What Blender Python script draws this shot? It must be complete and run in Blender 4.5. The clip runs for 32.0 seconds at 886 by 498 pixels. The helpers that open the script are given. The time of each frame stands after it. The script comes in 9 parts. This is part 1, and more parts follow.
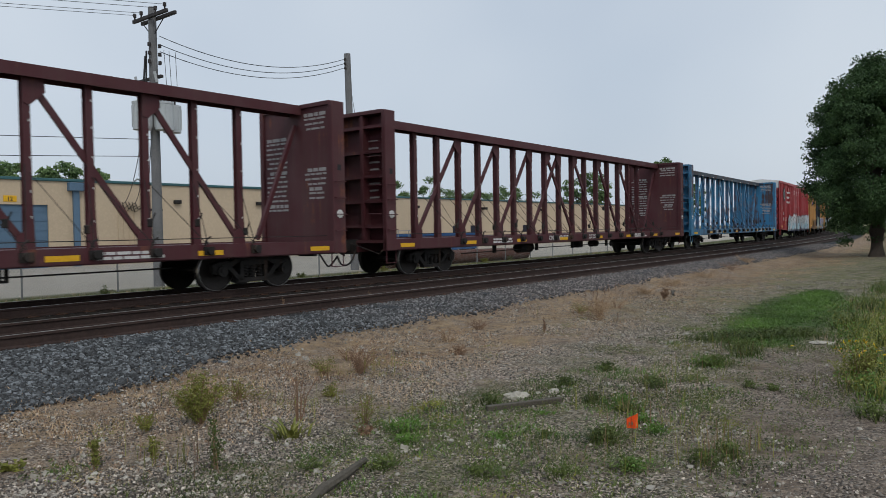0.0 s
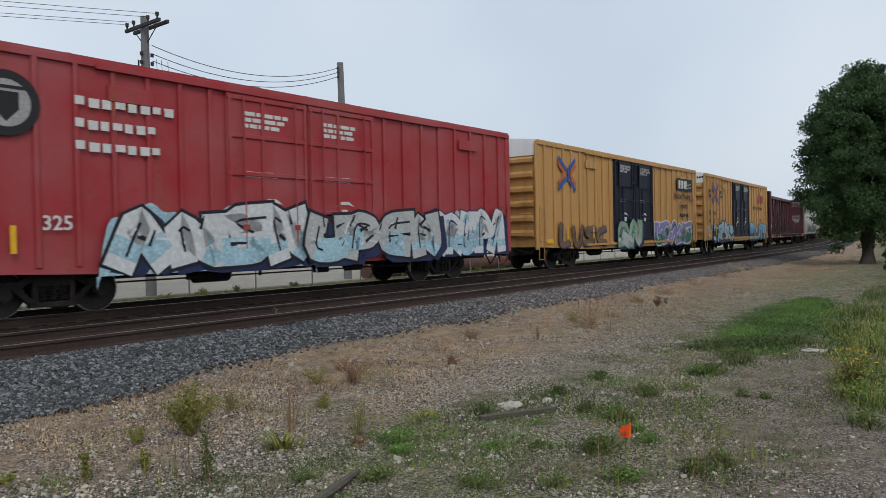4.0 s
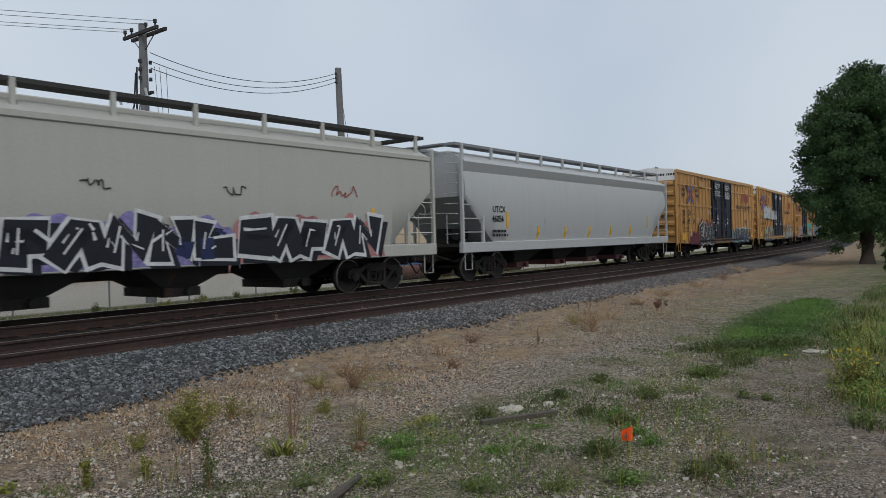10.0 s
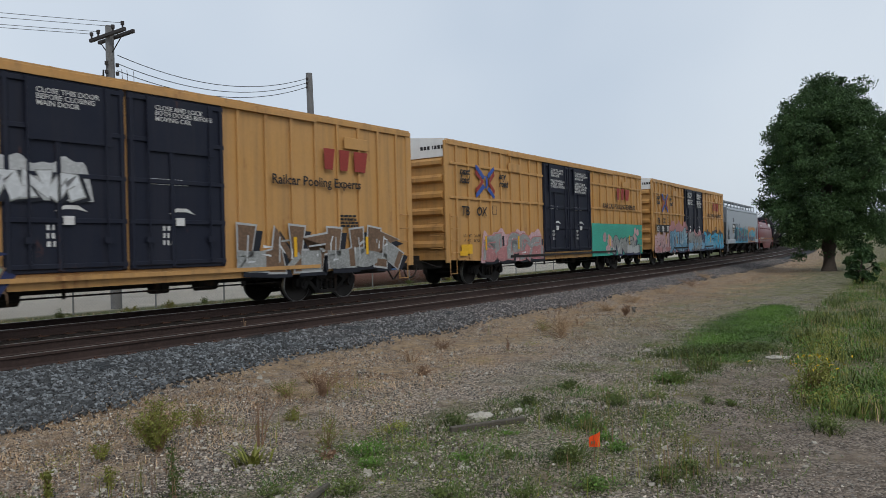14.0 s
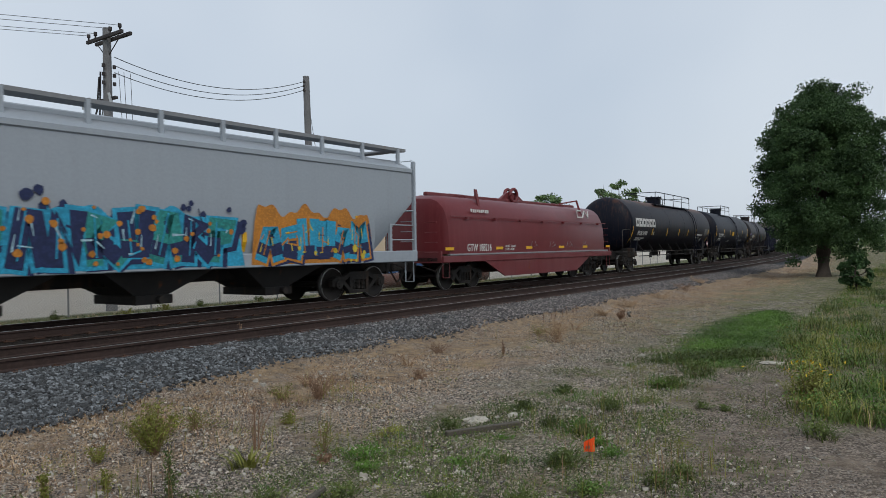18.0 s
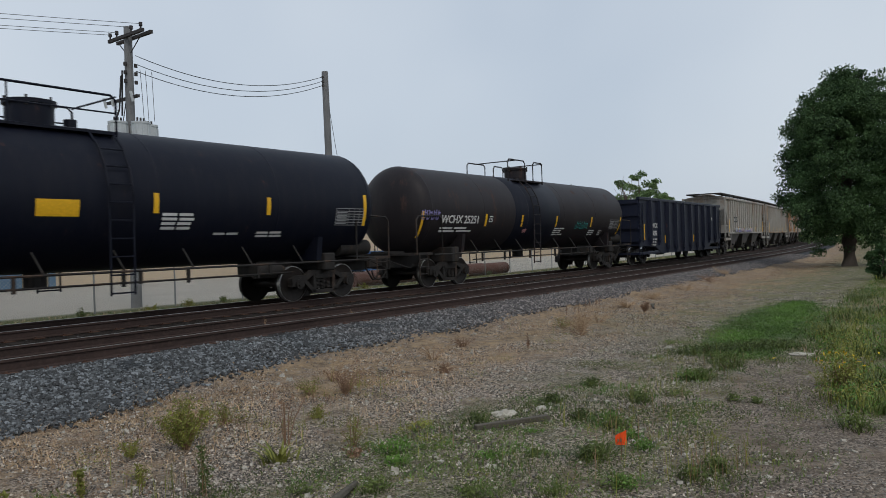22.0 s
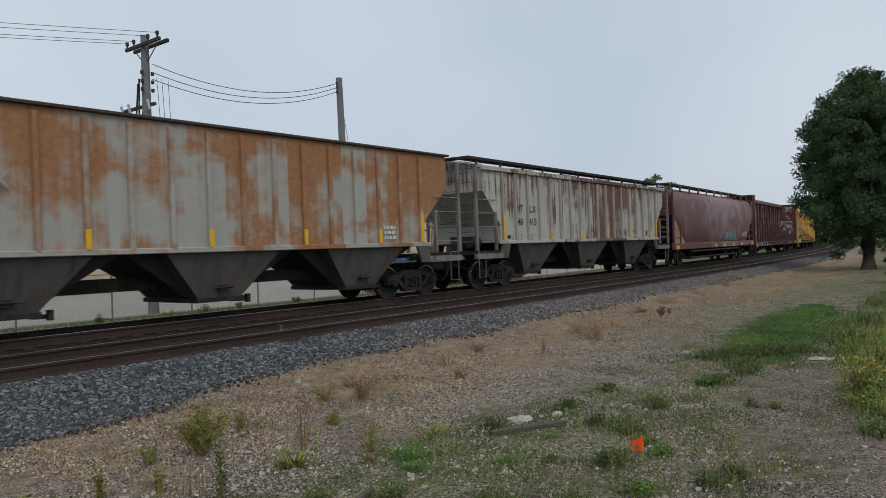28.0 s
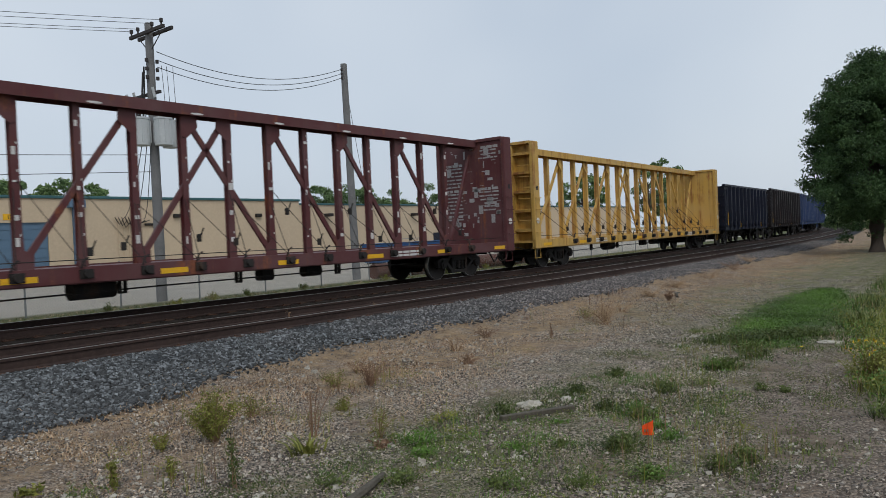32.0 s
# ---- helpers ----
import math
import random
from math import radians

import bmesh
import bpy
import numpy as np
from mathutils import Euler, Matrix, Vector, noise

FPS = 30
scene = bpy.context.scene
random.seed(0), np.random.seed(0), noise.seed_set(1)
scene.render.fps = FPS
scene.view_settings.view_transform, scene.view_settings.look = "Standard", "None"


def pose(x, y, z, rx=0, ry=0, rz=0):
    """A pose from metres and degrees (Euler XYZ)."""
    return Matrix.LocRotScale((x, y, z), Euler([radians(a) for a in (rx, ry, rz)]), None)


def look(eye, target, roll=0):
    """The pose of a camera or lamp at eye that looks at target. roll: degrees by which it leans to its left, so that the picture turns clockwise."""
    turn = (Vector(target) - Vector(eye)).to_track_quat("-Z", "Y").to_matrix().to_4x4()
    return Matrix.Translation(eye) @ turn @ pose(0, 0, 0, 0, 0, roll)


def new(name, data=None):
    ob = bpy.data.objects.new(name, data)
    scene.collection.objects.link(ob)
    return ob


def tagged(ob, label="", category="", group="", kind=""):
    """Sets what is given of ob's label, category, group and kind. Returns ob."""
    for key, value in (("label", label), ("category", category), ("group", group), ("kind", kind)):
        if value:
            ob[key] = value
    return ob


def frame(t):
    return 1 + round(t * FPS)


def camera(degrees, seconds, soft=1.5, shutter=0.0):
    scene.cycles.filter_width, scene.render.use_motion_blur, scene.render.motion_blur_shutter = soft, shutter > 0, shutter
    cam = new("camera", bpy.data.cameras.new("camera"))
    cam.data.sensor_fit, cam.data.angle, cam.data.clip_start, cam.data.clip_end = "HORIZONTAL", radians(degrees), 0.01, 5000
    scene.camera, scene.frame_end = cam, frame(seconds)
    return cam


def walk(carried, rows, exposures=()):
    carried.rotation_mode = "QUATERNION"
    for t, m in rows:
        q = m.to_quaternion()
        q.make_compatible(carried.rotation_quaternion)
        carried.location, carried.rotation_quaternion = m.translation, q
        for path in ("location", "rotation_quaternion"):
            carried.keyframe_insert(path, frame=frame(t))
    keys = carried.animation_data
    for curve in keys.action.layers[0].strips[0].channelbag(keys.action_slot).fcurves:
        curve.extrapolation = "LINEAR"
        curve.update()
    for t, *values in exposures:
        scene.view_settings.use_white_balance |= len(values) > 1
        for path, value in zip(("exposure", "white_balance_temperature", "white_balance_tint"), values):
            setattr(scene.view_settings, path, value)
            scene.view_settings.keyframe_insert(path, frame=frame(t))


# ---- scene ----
# World: x runs along the near straight of the railway, y away from the viewer, z = 0 at the rail tops.
cam = camera(62.4, 32.0, soft=0.35, shutter=0.1)
# seconds, eye, yaw, pitch, roll of a hand-held phone
PATH = [
    (0, 0.025, -0.015, 1.333, -51.141, -1.534, -0.931),
    (0.5, 0.054, -0.004, 1.324, -51.207, -1.927, -0.939),
    (1, 0.019, -0.017, 1.320, -51.723, -2.332, -0.406),
    (1.5, 0.036, -0.011, 1.323, -52.191, -2.793, -0.960),
    (2, 0.052, -0.011, 1.331, -52.168, -2.446, -0.968),
    (2.5, 0.039, -0.014, 1.338, -52.343, -1.870, -0.822),
    (3, 0.046, -0.008, 1.344, -51.183, -1.310, -1.125),
    (3.5, 0.030, -0.019, 1.348, -51.666, -0.886, -1.078),
    (5.5, 0.037, -0.014, 1.341, -51.596, -1.025, -1.138),
    (6, 0.042, -0.014, 1.347, -51.632, -0.815, -1.446),
    (6.5, 0.047, -0.017, 1.346, -51.707, -0.613, -1.535),
    (7, 0.036, -0.019, 1.351, -51.700, -0.625, -1.535),
    (7.5, 0.034, -0.019, 1.349, -51.683, -0.648, -1.373),
    (8, 0.036, -0.019, 1.349, -51.730, -0.673, -1.309),
    (8.5, 0.048, -0.017, 1.348, -51.574, -0.427, -1.649),
    (9, 0.040, -0.017, 1.348, -51.510, -0.365, -1.761),
    (9.5, 0.029, -0.027, 1.357, -51.487, -0.557, -1.815),
    (10, 0.029, -0.020, 1.351, -51.711, -0.588, -1.621),
    (10.5, 0.026, -0.024, 1.351, -51.974, -0.564, -1.428),
    (11, 0.025, -0.024, 1.355, -52.160, -0.575, -1.160),
    (11.5, 0.001, -0.034, 1.364, -53.031, -0.414, -0.894),
    (12, 0.018, -0.029, 1.350, -53.379, -0.667, -0.753),
    (12.5, 0.009, -0.037, 1.352, -53.770, -1.164, -0.967),
    (13, 0.032, -0.032, 1.354, -53.869, -1.131, -1.195),
    (13.5, 0.028, -0.035, 1.363, -53.912, -0.493, -1.301),
    (15.5, 0.022, -0.040, 1.364, -54.046, 0.067, -1.499),
    (16, 0.021, -0.040, 1.366, -53.937, 0.171, -1.566),
    (16.5, 0.011, -0.046, 1.370, -54.294, 0.389, -1.413),
    (17, 0.015, -0.040, 1.366, -54.297, 0.336, -1.248),
    (17.5, 0.011, -0.045, 1.369, -54.173, -0.038, -1.198),
    (18, -0.012, -0.055, 1.380, -54.327, 0.069, -1.096),
    (18.5, 0.011, -0.006, 1.377, -53.873, 0.164, -1.585),
    (19, -0.010, 0.011, 1.392, -53.285, 0.218, -2.042),
    (19.5, -0.051, -0.006, 1.386, -53.656, 0.038, -1.970),
    (20, -0.034, 0.015, 1.379, -53.376, -0.074, -1.561),
    (20.5, -0.039, 0.015, 1.385, -52.961, 0.056, -1.794),
    (21, -0.041, 0.025, 1.381, -53.212, 0.053, -1.288),
    (21.5, -0.038, 0.022, 1.381, -53.000, -0.086, -1.872),
    (22, -0.035, 0.030, 1.379, -52.854, -0.390, -1.730),
    (22.5, -0.033, 0.034, 1.373, -52.292, -0.518, -2.269),
    (23, -0.035, 0.022, 1.374, -52.090, -0.665, -2.659),
    (23.5, -0.037, 0.031, 1.374, -52.188, -0.869, -2.164),
    (24, -0.037, 0.034, 1.378, -52.011, -0.790, -1.948),
    (24.5, -0.037, 0.033, 1.381, -51.844, -0.605, -2.051),
    (26.5, -0.042, 0.034, 1.376, -51.722, -0.384, -1.603),
    (27, -0.040, 0.032, 1.381, -51.513, -0.386, -1.715),
    (27.5, -0.040, 0.029, 1.384, -51.581, -0.082, -1.799),
    (28, -0.045, 0.030, 1.387, -51.741, 0.025, -2.005),
    (28.5, -0.038, 0.032, 1.377, -51.586, 0.017, -2.091),
    (29, -0.043, 0.026, 1.380, -51.492, -0.109, -2.198),
    (29.5, -0.041, 0.038, 1.374, -51.499, -0.300, -2.002),
    (30, -0.029, 0.041, 1.372, -51.345, -0.352, -2.200),
    (30.5, -0.043, 0.028, 1.374, -51.265, -0.447, -2.163),
    (31, -0.020, 0.050, 1.370, -51.176, -1.039, -2.530),
    (31.5, -0.015, 0.057, 1.382, -51.021, -1.202, -2.420),
    (32, -0.051, 0.054, 1.390, -51.234, -1.066, -2.451),
]


def aimed(x, y, z, yaw, pitch, roll):
    a, b = radians(yaw), radians(pitch)
    ahead = Vector((-math.sin(a) * math.cos(b), math.cos(a) * math.cos(b), math.sin(b)))
    eye = Vector((x, y, z))
    return look(eye, eye + ahead, roll)


walk(cam, [(t, aimed(*row)) for t, *row in PATH], exposures=[(0.0, 0.0), (1.8, 0.05), (3.2, 0.14), (6.4, 0.15), (8.4, 0.03), (11.6, -0.05), (13.0, 0.10), (15.5, 0.06), (17.0, 0.05), (19.0, 0.05), (20.2, -0.03), (30.5, -0.02), (32.0, 0.03)])

# ---------------------------------------------------------------- light
world = bpy.data.worlds.new("hazy_sky")
scene.world = world
world.use_nodes = True
wn = world.node_tree
wn.nodes.clear()
sky = wn.nodes.new("ShaderNodeTexSky")
sky.sky_type, sky.sun_disc = "NISHITA", False
sky.sun_elevation, sky.sun_rotation = radians(48), radians(200)
sky.air_density, sky.dust_density = 1.0, 4.0
cloud = wn.nodes.new("ShaderNodeTexNoise")
cloud.inputs["Scale"].default_value = 1.6
cloud.inputs["Detail"].default_value = 3
coord = wn.nodes.new("ShaderNodeTexCoord")
wn.links.new(coord.outputs["Generated"], cloud.inputs["Vector"])
veil = wn.nodes.new("ShaderNodeValToRGB")
veil.color_ramp.elements[0].position, veil.color_ramp.elements[0].color = 0.34, (3.62, 4.2, 4.95, 1)
veil.color_ramp.elements[1].position, veil.color_ramp.elements[1].color = 0.66, (4.62, 5.1, 5.65, 1)
wn.links.new(cloud.outputs["Fac"], veil.inputs["Fac"])
mixer = wn.nodes.new("ShaderNodeMix")
mixer.data_type = "RGBA"
mixer.inputs["Factor"].default_value = 0.88
wn.links.new(sky.outputs["Color"], mixer.inputs["A"])
wn.links.new(veil.outputs["Color"], mixer.inputs["B"])
back = wn.nodes.new("ShaderNodeBackground")
back.inputs["Strength"].default_value = 0.14
wn.links.new(mixer.outputs["Result"], back.inputs["Color"])
out = wn.nodes.new("ShaderNodeOutputWorld")
wn.links.new(back.outputs["Background"], out.inputs["Surface"])

sun_data = bpy.data.lights.new("sun", "SUN")
sun_data.energy, sun_data.angle, sun_data.color = 0.9, radians(20), (1.0, 0.95, 0.88)
sun = new("sun", sun_data)
sun.matrix_world = look((-30, -45, 60), (0, 0, 0))

# ---------------------------------------------------------------- the line of the tracks
RADIUS, BEND, ARC = 634.4, 10.0, 220.0
TRAIN_Y, SPACING = 15.42, 3.954
TRACK_Y = TRAIN_Y - SPACING


def along(s, off=0.0):
    """x, y and heading on the train's track at s metres, off metres to its far side."""
    a = min(max(s - BEND, 0.0), ARC) / RADIUS
    x = s if s < BEND else BEND + RADIUS * math.sin(a)
    y = TRAIN_Y if s < BEND else TRAIN_Y + RADIUS * (1 - math.cos(a))
    e = max(s - BEND - ARC, 0.0)
    x, y = x + e * math.cos(a), y + e * math.sin(a)
    return x - math.sin(a) * off, y + math.cos(a) * off, a


def bend_y(x):
    return max(x - BEND, 0.0) ** 2 / (2 * RADIUS)


# ---------------------------------------------------------------- materials
def nodes_of(name, rough=0.6, metal=0.0):
    m = bpy.data.materials.new(name)
    m.use_nodes = True
    t = m.node_tree
    b = t.nodes["Principled BSDF"]
    b.inputs["Roughness"].default_value, b.inputs["Metallic"].default_value = rough, metal
    b.inputs["Specular IOR Level"].default_value = 0.3
    return m, t, b


def node(t, kind, **inputs):
    n = t.nodes.new(kind)
    for key, value in inputs.items():
        n.inputs[key.replace("_", " ")].default_value = value
    return n


def noise_of(t, vec, scale, detail=4.0, rough=0.55):
    n = node(t, "ShaderNodeTexNoise", Scale=scale, Detail=detail, Roughness=rough)
    t.links.new(vec, n.inputs["Vector"])
    return n.outputs["Fac"]


def ramp(t, fac, a, b, ca=(0, 0, 0, 1), cb=(1, 1, 1, 1)):
    r = t.nodes.new("ShaderNodeValToRGB")
    r.color_ramp.elements[0].position, r.color_ramp.elements[1].position = a, b
    r.color_ramp.elements[0].color, r.color_ramp.elements[1].color = ca, cb
    t.links.new(fac, r.inputs["Fac"])
    return r.outputs["Color"]


def blend(t, fac, a, b, mode="MIX"):
    n = t.nodes.new("ShaderNodeMix")
    n.data_type, n.blend_type = "RGBA", mode
    for key, value in (("Factor", fac), ("A", a), ("B", b)):
        s = n.inputs[key] if key == "Factor" else [i for i in n.inputs if i.name == key and i.type == "RGBA"][0]
        if isinstance(value, (float, int)):
            s.default_value = value
        elif isinstance(value, tuple):
            s.default_value = (*value[:3], 1)
        else:
            t.links.new(value, s)
    return [o for o in n.outputs if o.type == "RGBA"][0]


def math_of(t, op, a, b=0.0):
    n = t.nodes.new("ShaderNodeMath")
    n.operation = op
    for i, value in enumerate((a, b)):
        if isinstance(value, (float, int)):
            n.inputs[i].default_value = value
        else:
            t.links.new(value, n.inputs[i])
    return n.outputs[0]


def object_vec(t, stretch=(1, 1, 1), spread=0.0):
    c = t.nodes.new("ShaderNodeTexCoord")
    mp = node(t, "ShaderNodeMapping")
    mp.inputs["Scale"].default_value = stretch
    t.links.new(c.outputs["Object"], mp.inputs["Vector"])
    if spread:
        info = t.nodes.new("ShaderNodeObjectInfo")
        add = t.nodes.new("ShaderNodeVectorMath")
        add.operation = "ADD"
        sc = math_of(t, "MULTIPLY", info.outputs["Random"], spread)
        t.links.new(mp.outputs["Vector"], add.inputs[0])
        t.links.new(sc, add.inputs[1])
        return add.outputs["Vector"]
    return mp.outputs["Vector"]


def bump(t, b, height, strength=0.3, distance=0.02):
    n = node(t, "ShaderNodeBump", Strength=strength, Distance=distance)
    t.links.new(height, n.inputs["Height"])
    t.links.new(n.outputs["Normal"], b.inputs["Normal"])


def plain(name, color, rough=0.6, metal=0.0, vary=0.25, scale=6.0, grain=0.2):
    """A surface with stains at two scales and a fine grain."""
    m, t, b = nodes_of(name, rough, metal)
    v = object_vec(t, spread=3.0)
    big, small = noise_of(t, v, scale * 0.15, 3), noise_of(t, v, scale * 3, 5)
    k = 1 - vary
    c = blend(t, ramp(t, big, 0.3, 0.7), tuple(x * k for x in color), color)
    c = blend(t, ramp(t, small, 0.45, 0.8), c, tuple(min(1, x * (1 + vary)) for x in color))
    t.links.new(c, b.inputs["Base Color"])
    t.links.new(ramp(t, small, 0.2, 0.8, (rough - 0.08,) * 3 + (1,), (rough + 0.1,) * 3 + (1,)), b.inputs["Roughness"])
    bump(t, b, small, grain, 0.01)
    return m


def paint(name, color, rust=0.15, rust_color=(0.16, 0.055, 0.022), fade=0.25, rough=0.55, streak=0.5, dirt=(0.09, 0.075, 0.06), dirty=0.35, shine=0.3):
    """Weathered railway paint: fading, runs of dirt down the sides, rust breaking through."""
    m, t, b = nodes_of(name, rough)
    b.inputs["Specular IOR Level"].default_value = shine
    v, run = object_vec(t), object_vec(t, (3.2, 3.2, 0.16))
    cloudy, fine = noise_of(t, v, 0.7, 4), noise_of(t, v, 14, 6)
    c = blend(t, ramp(t, cloudy, 0.32, 0.68), color, tuple(x + (0.42 - x) * fade for x in color))
    runs = noise_of(t, run, 1.3, 5, 0.65)
    c = blend(t, math_of(t, "MULTIPLY", ramp(t, runs, 0.46, 0.75), streak * dirty), c, dirt)
    patch = math_of(t, "ADD", math_of(t, "MULTIPLY", runs, 0.6), math_of(t, "MULTIPLY", noise_of(t, v, 1.1, 6, 0.65), 0.6))
    lo = 0.86 - 0.42 * rust
    mask = ramp(t, patch, lo - 0.1, lo + 0.06)
    warm = blend(t, ramp(t, fine, 0.3, 0.7), rust_color, tuple(min(1, x * 2.2) for x in rust_color))
    c = blend(t, mask, c, warm)
    c = blend(t, 0.1, c, blend(t, fine, (0.0, 0.0, 0.0), tuple(min(1, x * 2) for x in color)))
    t.links.new(c, b.inputs["Base Color"])
    t.links.new(blend(t, mask, (rough,) * 3, (0.85,) * 3), b.inputs["Roughness"])
    bump(t, b, math_of(t, "ADD", fine, math_of(t, "MULTIPLY", cloudy, 2.0)), 0.15, 0.01)
    return m


def rusty(name, base, rust, deep, amount, top=4.1, panel=1.2, runs=1.0, middle=None, rough=0.7, above=None, spots=0.0, shine=0.3):
    """Old paint over plated sides: rust in patches that differ from panel to panel, and runs down from the roof."""
    m, t, b = nodes_of(name, rough)
    b.inputs["Specular IOR Level"].default_value = shine
    v = object_vec(t)
    sep = t.nodes.new("ShaderNodeSeparateXYZ")
    t.links.new(v, sep.inputs[0])
    x, z = sep.outputs[0], sep.outputs[2]
    wn = t.nodes.new("ShaderNodeTexWhiteNoise")
    wn.noise_dimensions = "1D"
    t.links.new(math_of(t, "FLOOR", math_of(t, "DIVIDE", x, panel)), wn.inputs["W"])
    each = math_of(t, "SUBTRACT", wn.outputs["Value"], 0.5)
    big = noise_of(t, object_vec(t, (0.7, 0.7, 1.0), 9.0), 0.9, 5, 0.6)
    streak = noise_of(t, object_vec(t, (6, 6, 0.22)), 1.4, 5, 0.65)
    thin = noise_of(t, object_vec(t, (15, 15, 0.3)), 1.3, 4, 0.6)
    fine = noise_of(t, v, 9, 6, 0.65)
    high = ramp(t, math_of(t, "DIVIDE", math_of(t, "SUBTRACT", z, top - 1.9), 1.9), 0.0, 1.0)
    f = math_of(t, "ADD", big, math_of(t, "MULTIPLY", each, 0.2))
    f = math_of(t, "ADD", f, math_of(t, "MULTIPLY", math_of(t, "SUBTRACT", streak, 0.5), 0.6 * runs))
    f = math_of(t, "ADD", f, math_of(t, "MULTIPLY", high, 0.14))
    if middle:
        near = math_of(t, "DIVIDE", math_of(t, "ABSOLUTE", math_of(t, "SUBTRACT", x, middle[0])), middle[1])
        f = math_of(t, "ADD", f, math_of(t, "MULTIPLY", ramp(t, math_of(t, "SUBTRACT", 1.0, near), 0.0, 0.7), 0.26))
    mask = ramp(t, f, 0.78 - 0.4 * amount, 0.93 - 0.4 * amount)
    if above:
        mask = math_of(t, "MULTIPLY", mask, ramp(t, math_of(t, "SUBTRACT", z, above), 0.0, 0.45))
    c = blend(t, ramp(t, big, 0.3, 0.7), tuple(q * 0.82 for q in base), base)
    c = blend(t, math_of(t, "MULTIPLY", ramp(t, streak, 0.5, 0.72), 0.35), c, tuple((p + q) * 0.5 for p, q in zip(base, rust)))
    c = blend(t, math_of(t, "MULTIPLY", mask, 0.9), c, blend(t, ramp(t, fine, 0.3, 0.75), rust, deep))
    c = blend(t, math_of(t, "MULTIPLY", ramp(t, thin, 0.6, 0.7), math_of(t, "MULTIPLY", high, 0.75)), c, deep)
    if spots:
        dab = ramp(t, noise_of(t, object_vec(t, (1.0, 1.0, 0.6)), 5.5, 3, 0.5), 0.63, 0.68)
        c = blend(t, math_of(t, "MULTIPLY", math_of(t, "MULTIPLY", dab, spots), math_of(t, "ADD", 0.35, high)), c, deep)
    t.links.new(c, b.inputs["Base Color"])
    bump(t, b, math_of(t, "ADD", fine, mask), 0.12, 0.01)
    return m


MAROON = paint("maroon_paint", (0.07, 0.0145, 0.019), 0.14, fade=0.05, dirty=0.5)
OXIDE = paint("oxide_red_paint", (0.09, 0.019, 0.021), 0.25, fade=0.1, dirty=0.5)
COIL_RED = paint("coil_car_red", (0.155, 0.024, 0.028), 0.05, fade=0.08, rough=0.42, dirt=(0.1, 0.018, 0.02), dirty=0.9)
BLUE = paint("faded_blue_paint", (0.04, 0.2, 0.36), 0.45, fade=0.1, rust_color=(0.09, 0.04, 0.025))
RED = paint("bright_red_paint", (0.33, 0.022, 0.028), 0.22, fade=0.14)
YELLOW = paint("yellow_ochre_paint", (0.5, 0.272, 0.088), 0.14, fade=0.06, dirty=0.85)
YELLOW_WORN = paint("worn_yellow_paint", (0.55, 0.33, 0.07), 0.34, fade=0.15, dirty=0.7)
BLUE_RUST = rusty("rust_eaten_blue_paint", (0.05, 0.22, 0.4), (0.1, 0.045, 0.028), (0.045, 0.025, 0.02), 0.72, top=4.7, panel=40.0, runs=1.4)
BLACK_DOOR = paint("blue_black_paint", (0.011, 0.014, 0.027), 0.05, fade=0.015, dirty=0.2, shine=0.2)
BLACK = paint("black_tank_paint", (0.0052, 0.0068, 0.0145), 0.08, fade=0.004, rough=0.5, dirty=0.15, rust_color=(0.07, 0.03, 0.02), shine=0.16)
BLACK_RUSTY = paint("dull_black_paint", (0.016, 0.013, 0.015), 0.2, fade=0.015, rough=0.5, rust_color=(0.06, 0.03, 0.022), dirty=0.2, shine=0.18)
BLACK_CROWN = rusty("black_tank_paint_rusty_crown", (0.0055, 0.007, 0.0145), (0.2, 0.08, 0.035), (0.08, 0.035, 0.022), 0.42, top=4.15, panel=2.6, runs=0.3, middle=(-3.6, 4.2), rough=0.5, above=3.62, shine=0.16)
CHARCOAL = paint("charcoal_paint", (0.0095, 0.0125, 0.027), 0.04, fade=0.012, rough=0.5, dirty=0.15, shine=0.2)
CREAM = paint("pale_grey_paint", (0.42, 0.42, 0.385), 0.03, fade=0.05, dirty=0.14)
PALE_BLUE = plain("pale_blue_touch_up_paint", (0.38, 0.45, 0.46), 0.6, vary=0.15, scale=5)
CREAM_PANEL = paint("stained_cream_paint", (0.34, 0.25, 0.14), 0.3, fade=0.1)
END_WHITE = paint("white_car_end_paint", (0.8, 0.8, 0.78), 0.02, fade=0.03, dirty=0.3)
COOL_GREY = paint("cool_grey_paint", (0.32, 0.36, 0.4), 0.03, fade=0.05, dirty=0.12)
LIGHT_GREY = paint("light_grey_paint", (0.42, 0.435, 0.44), 0.05, fade=0.05, dirty=0.15)
GREY_WORN = rusty("weathered_grey_paint", (0.36, 0.345, 0.31), (0.32, 0.26, 0.21), (0.18, 0.13, 0.1), 0.45)
HOOD_RED = rusty("faded_hood_red", (0.15, 0.024, 0.028), (0.22, 0.07, 0.07), (0.12, 0.018, 0.02), 0.28, top=3.3, panel=50.0, runs=0.15, rough=0.38)
TAN_RUST = rusty("rusty_tan_paint", (0.33, 0.255, 0.175), (0.24, 0.125, 0.06), (0.07, 0.03, 0.02), 0.72, runs=1.3, spots=0.9)
ORANGE_RUST = rusty("orange_rusted_paint", (0.4, 0.4, 0.36), (0.36, 0.165, 0.055), (0.23, 0.085, 0.03), 0.9, top=4.7, panel=0.904, runs=0.35)
WHITE_RUST = rusty("rust_streaked_white_paint", (0.47, 0.47, 0.42), (0.16, 0.058, 0.03), (0.07, 0.02, 0.013), 0.42, panel=0.856, middle=(0.7, 5.2), runs=1.9)
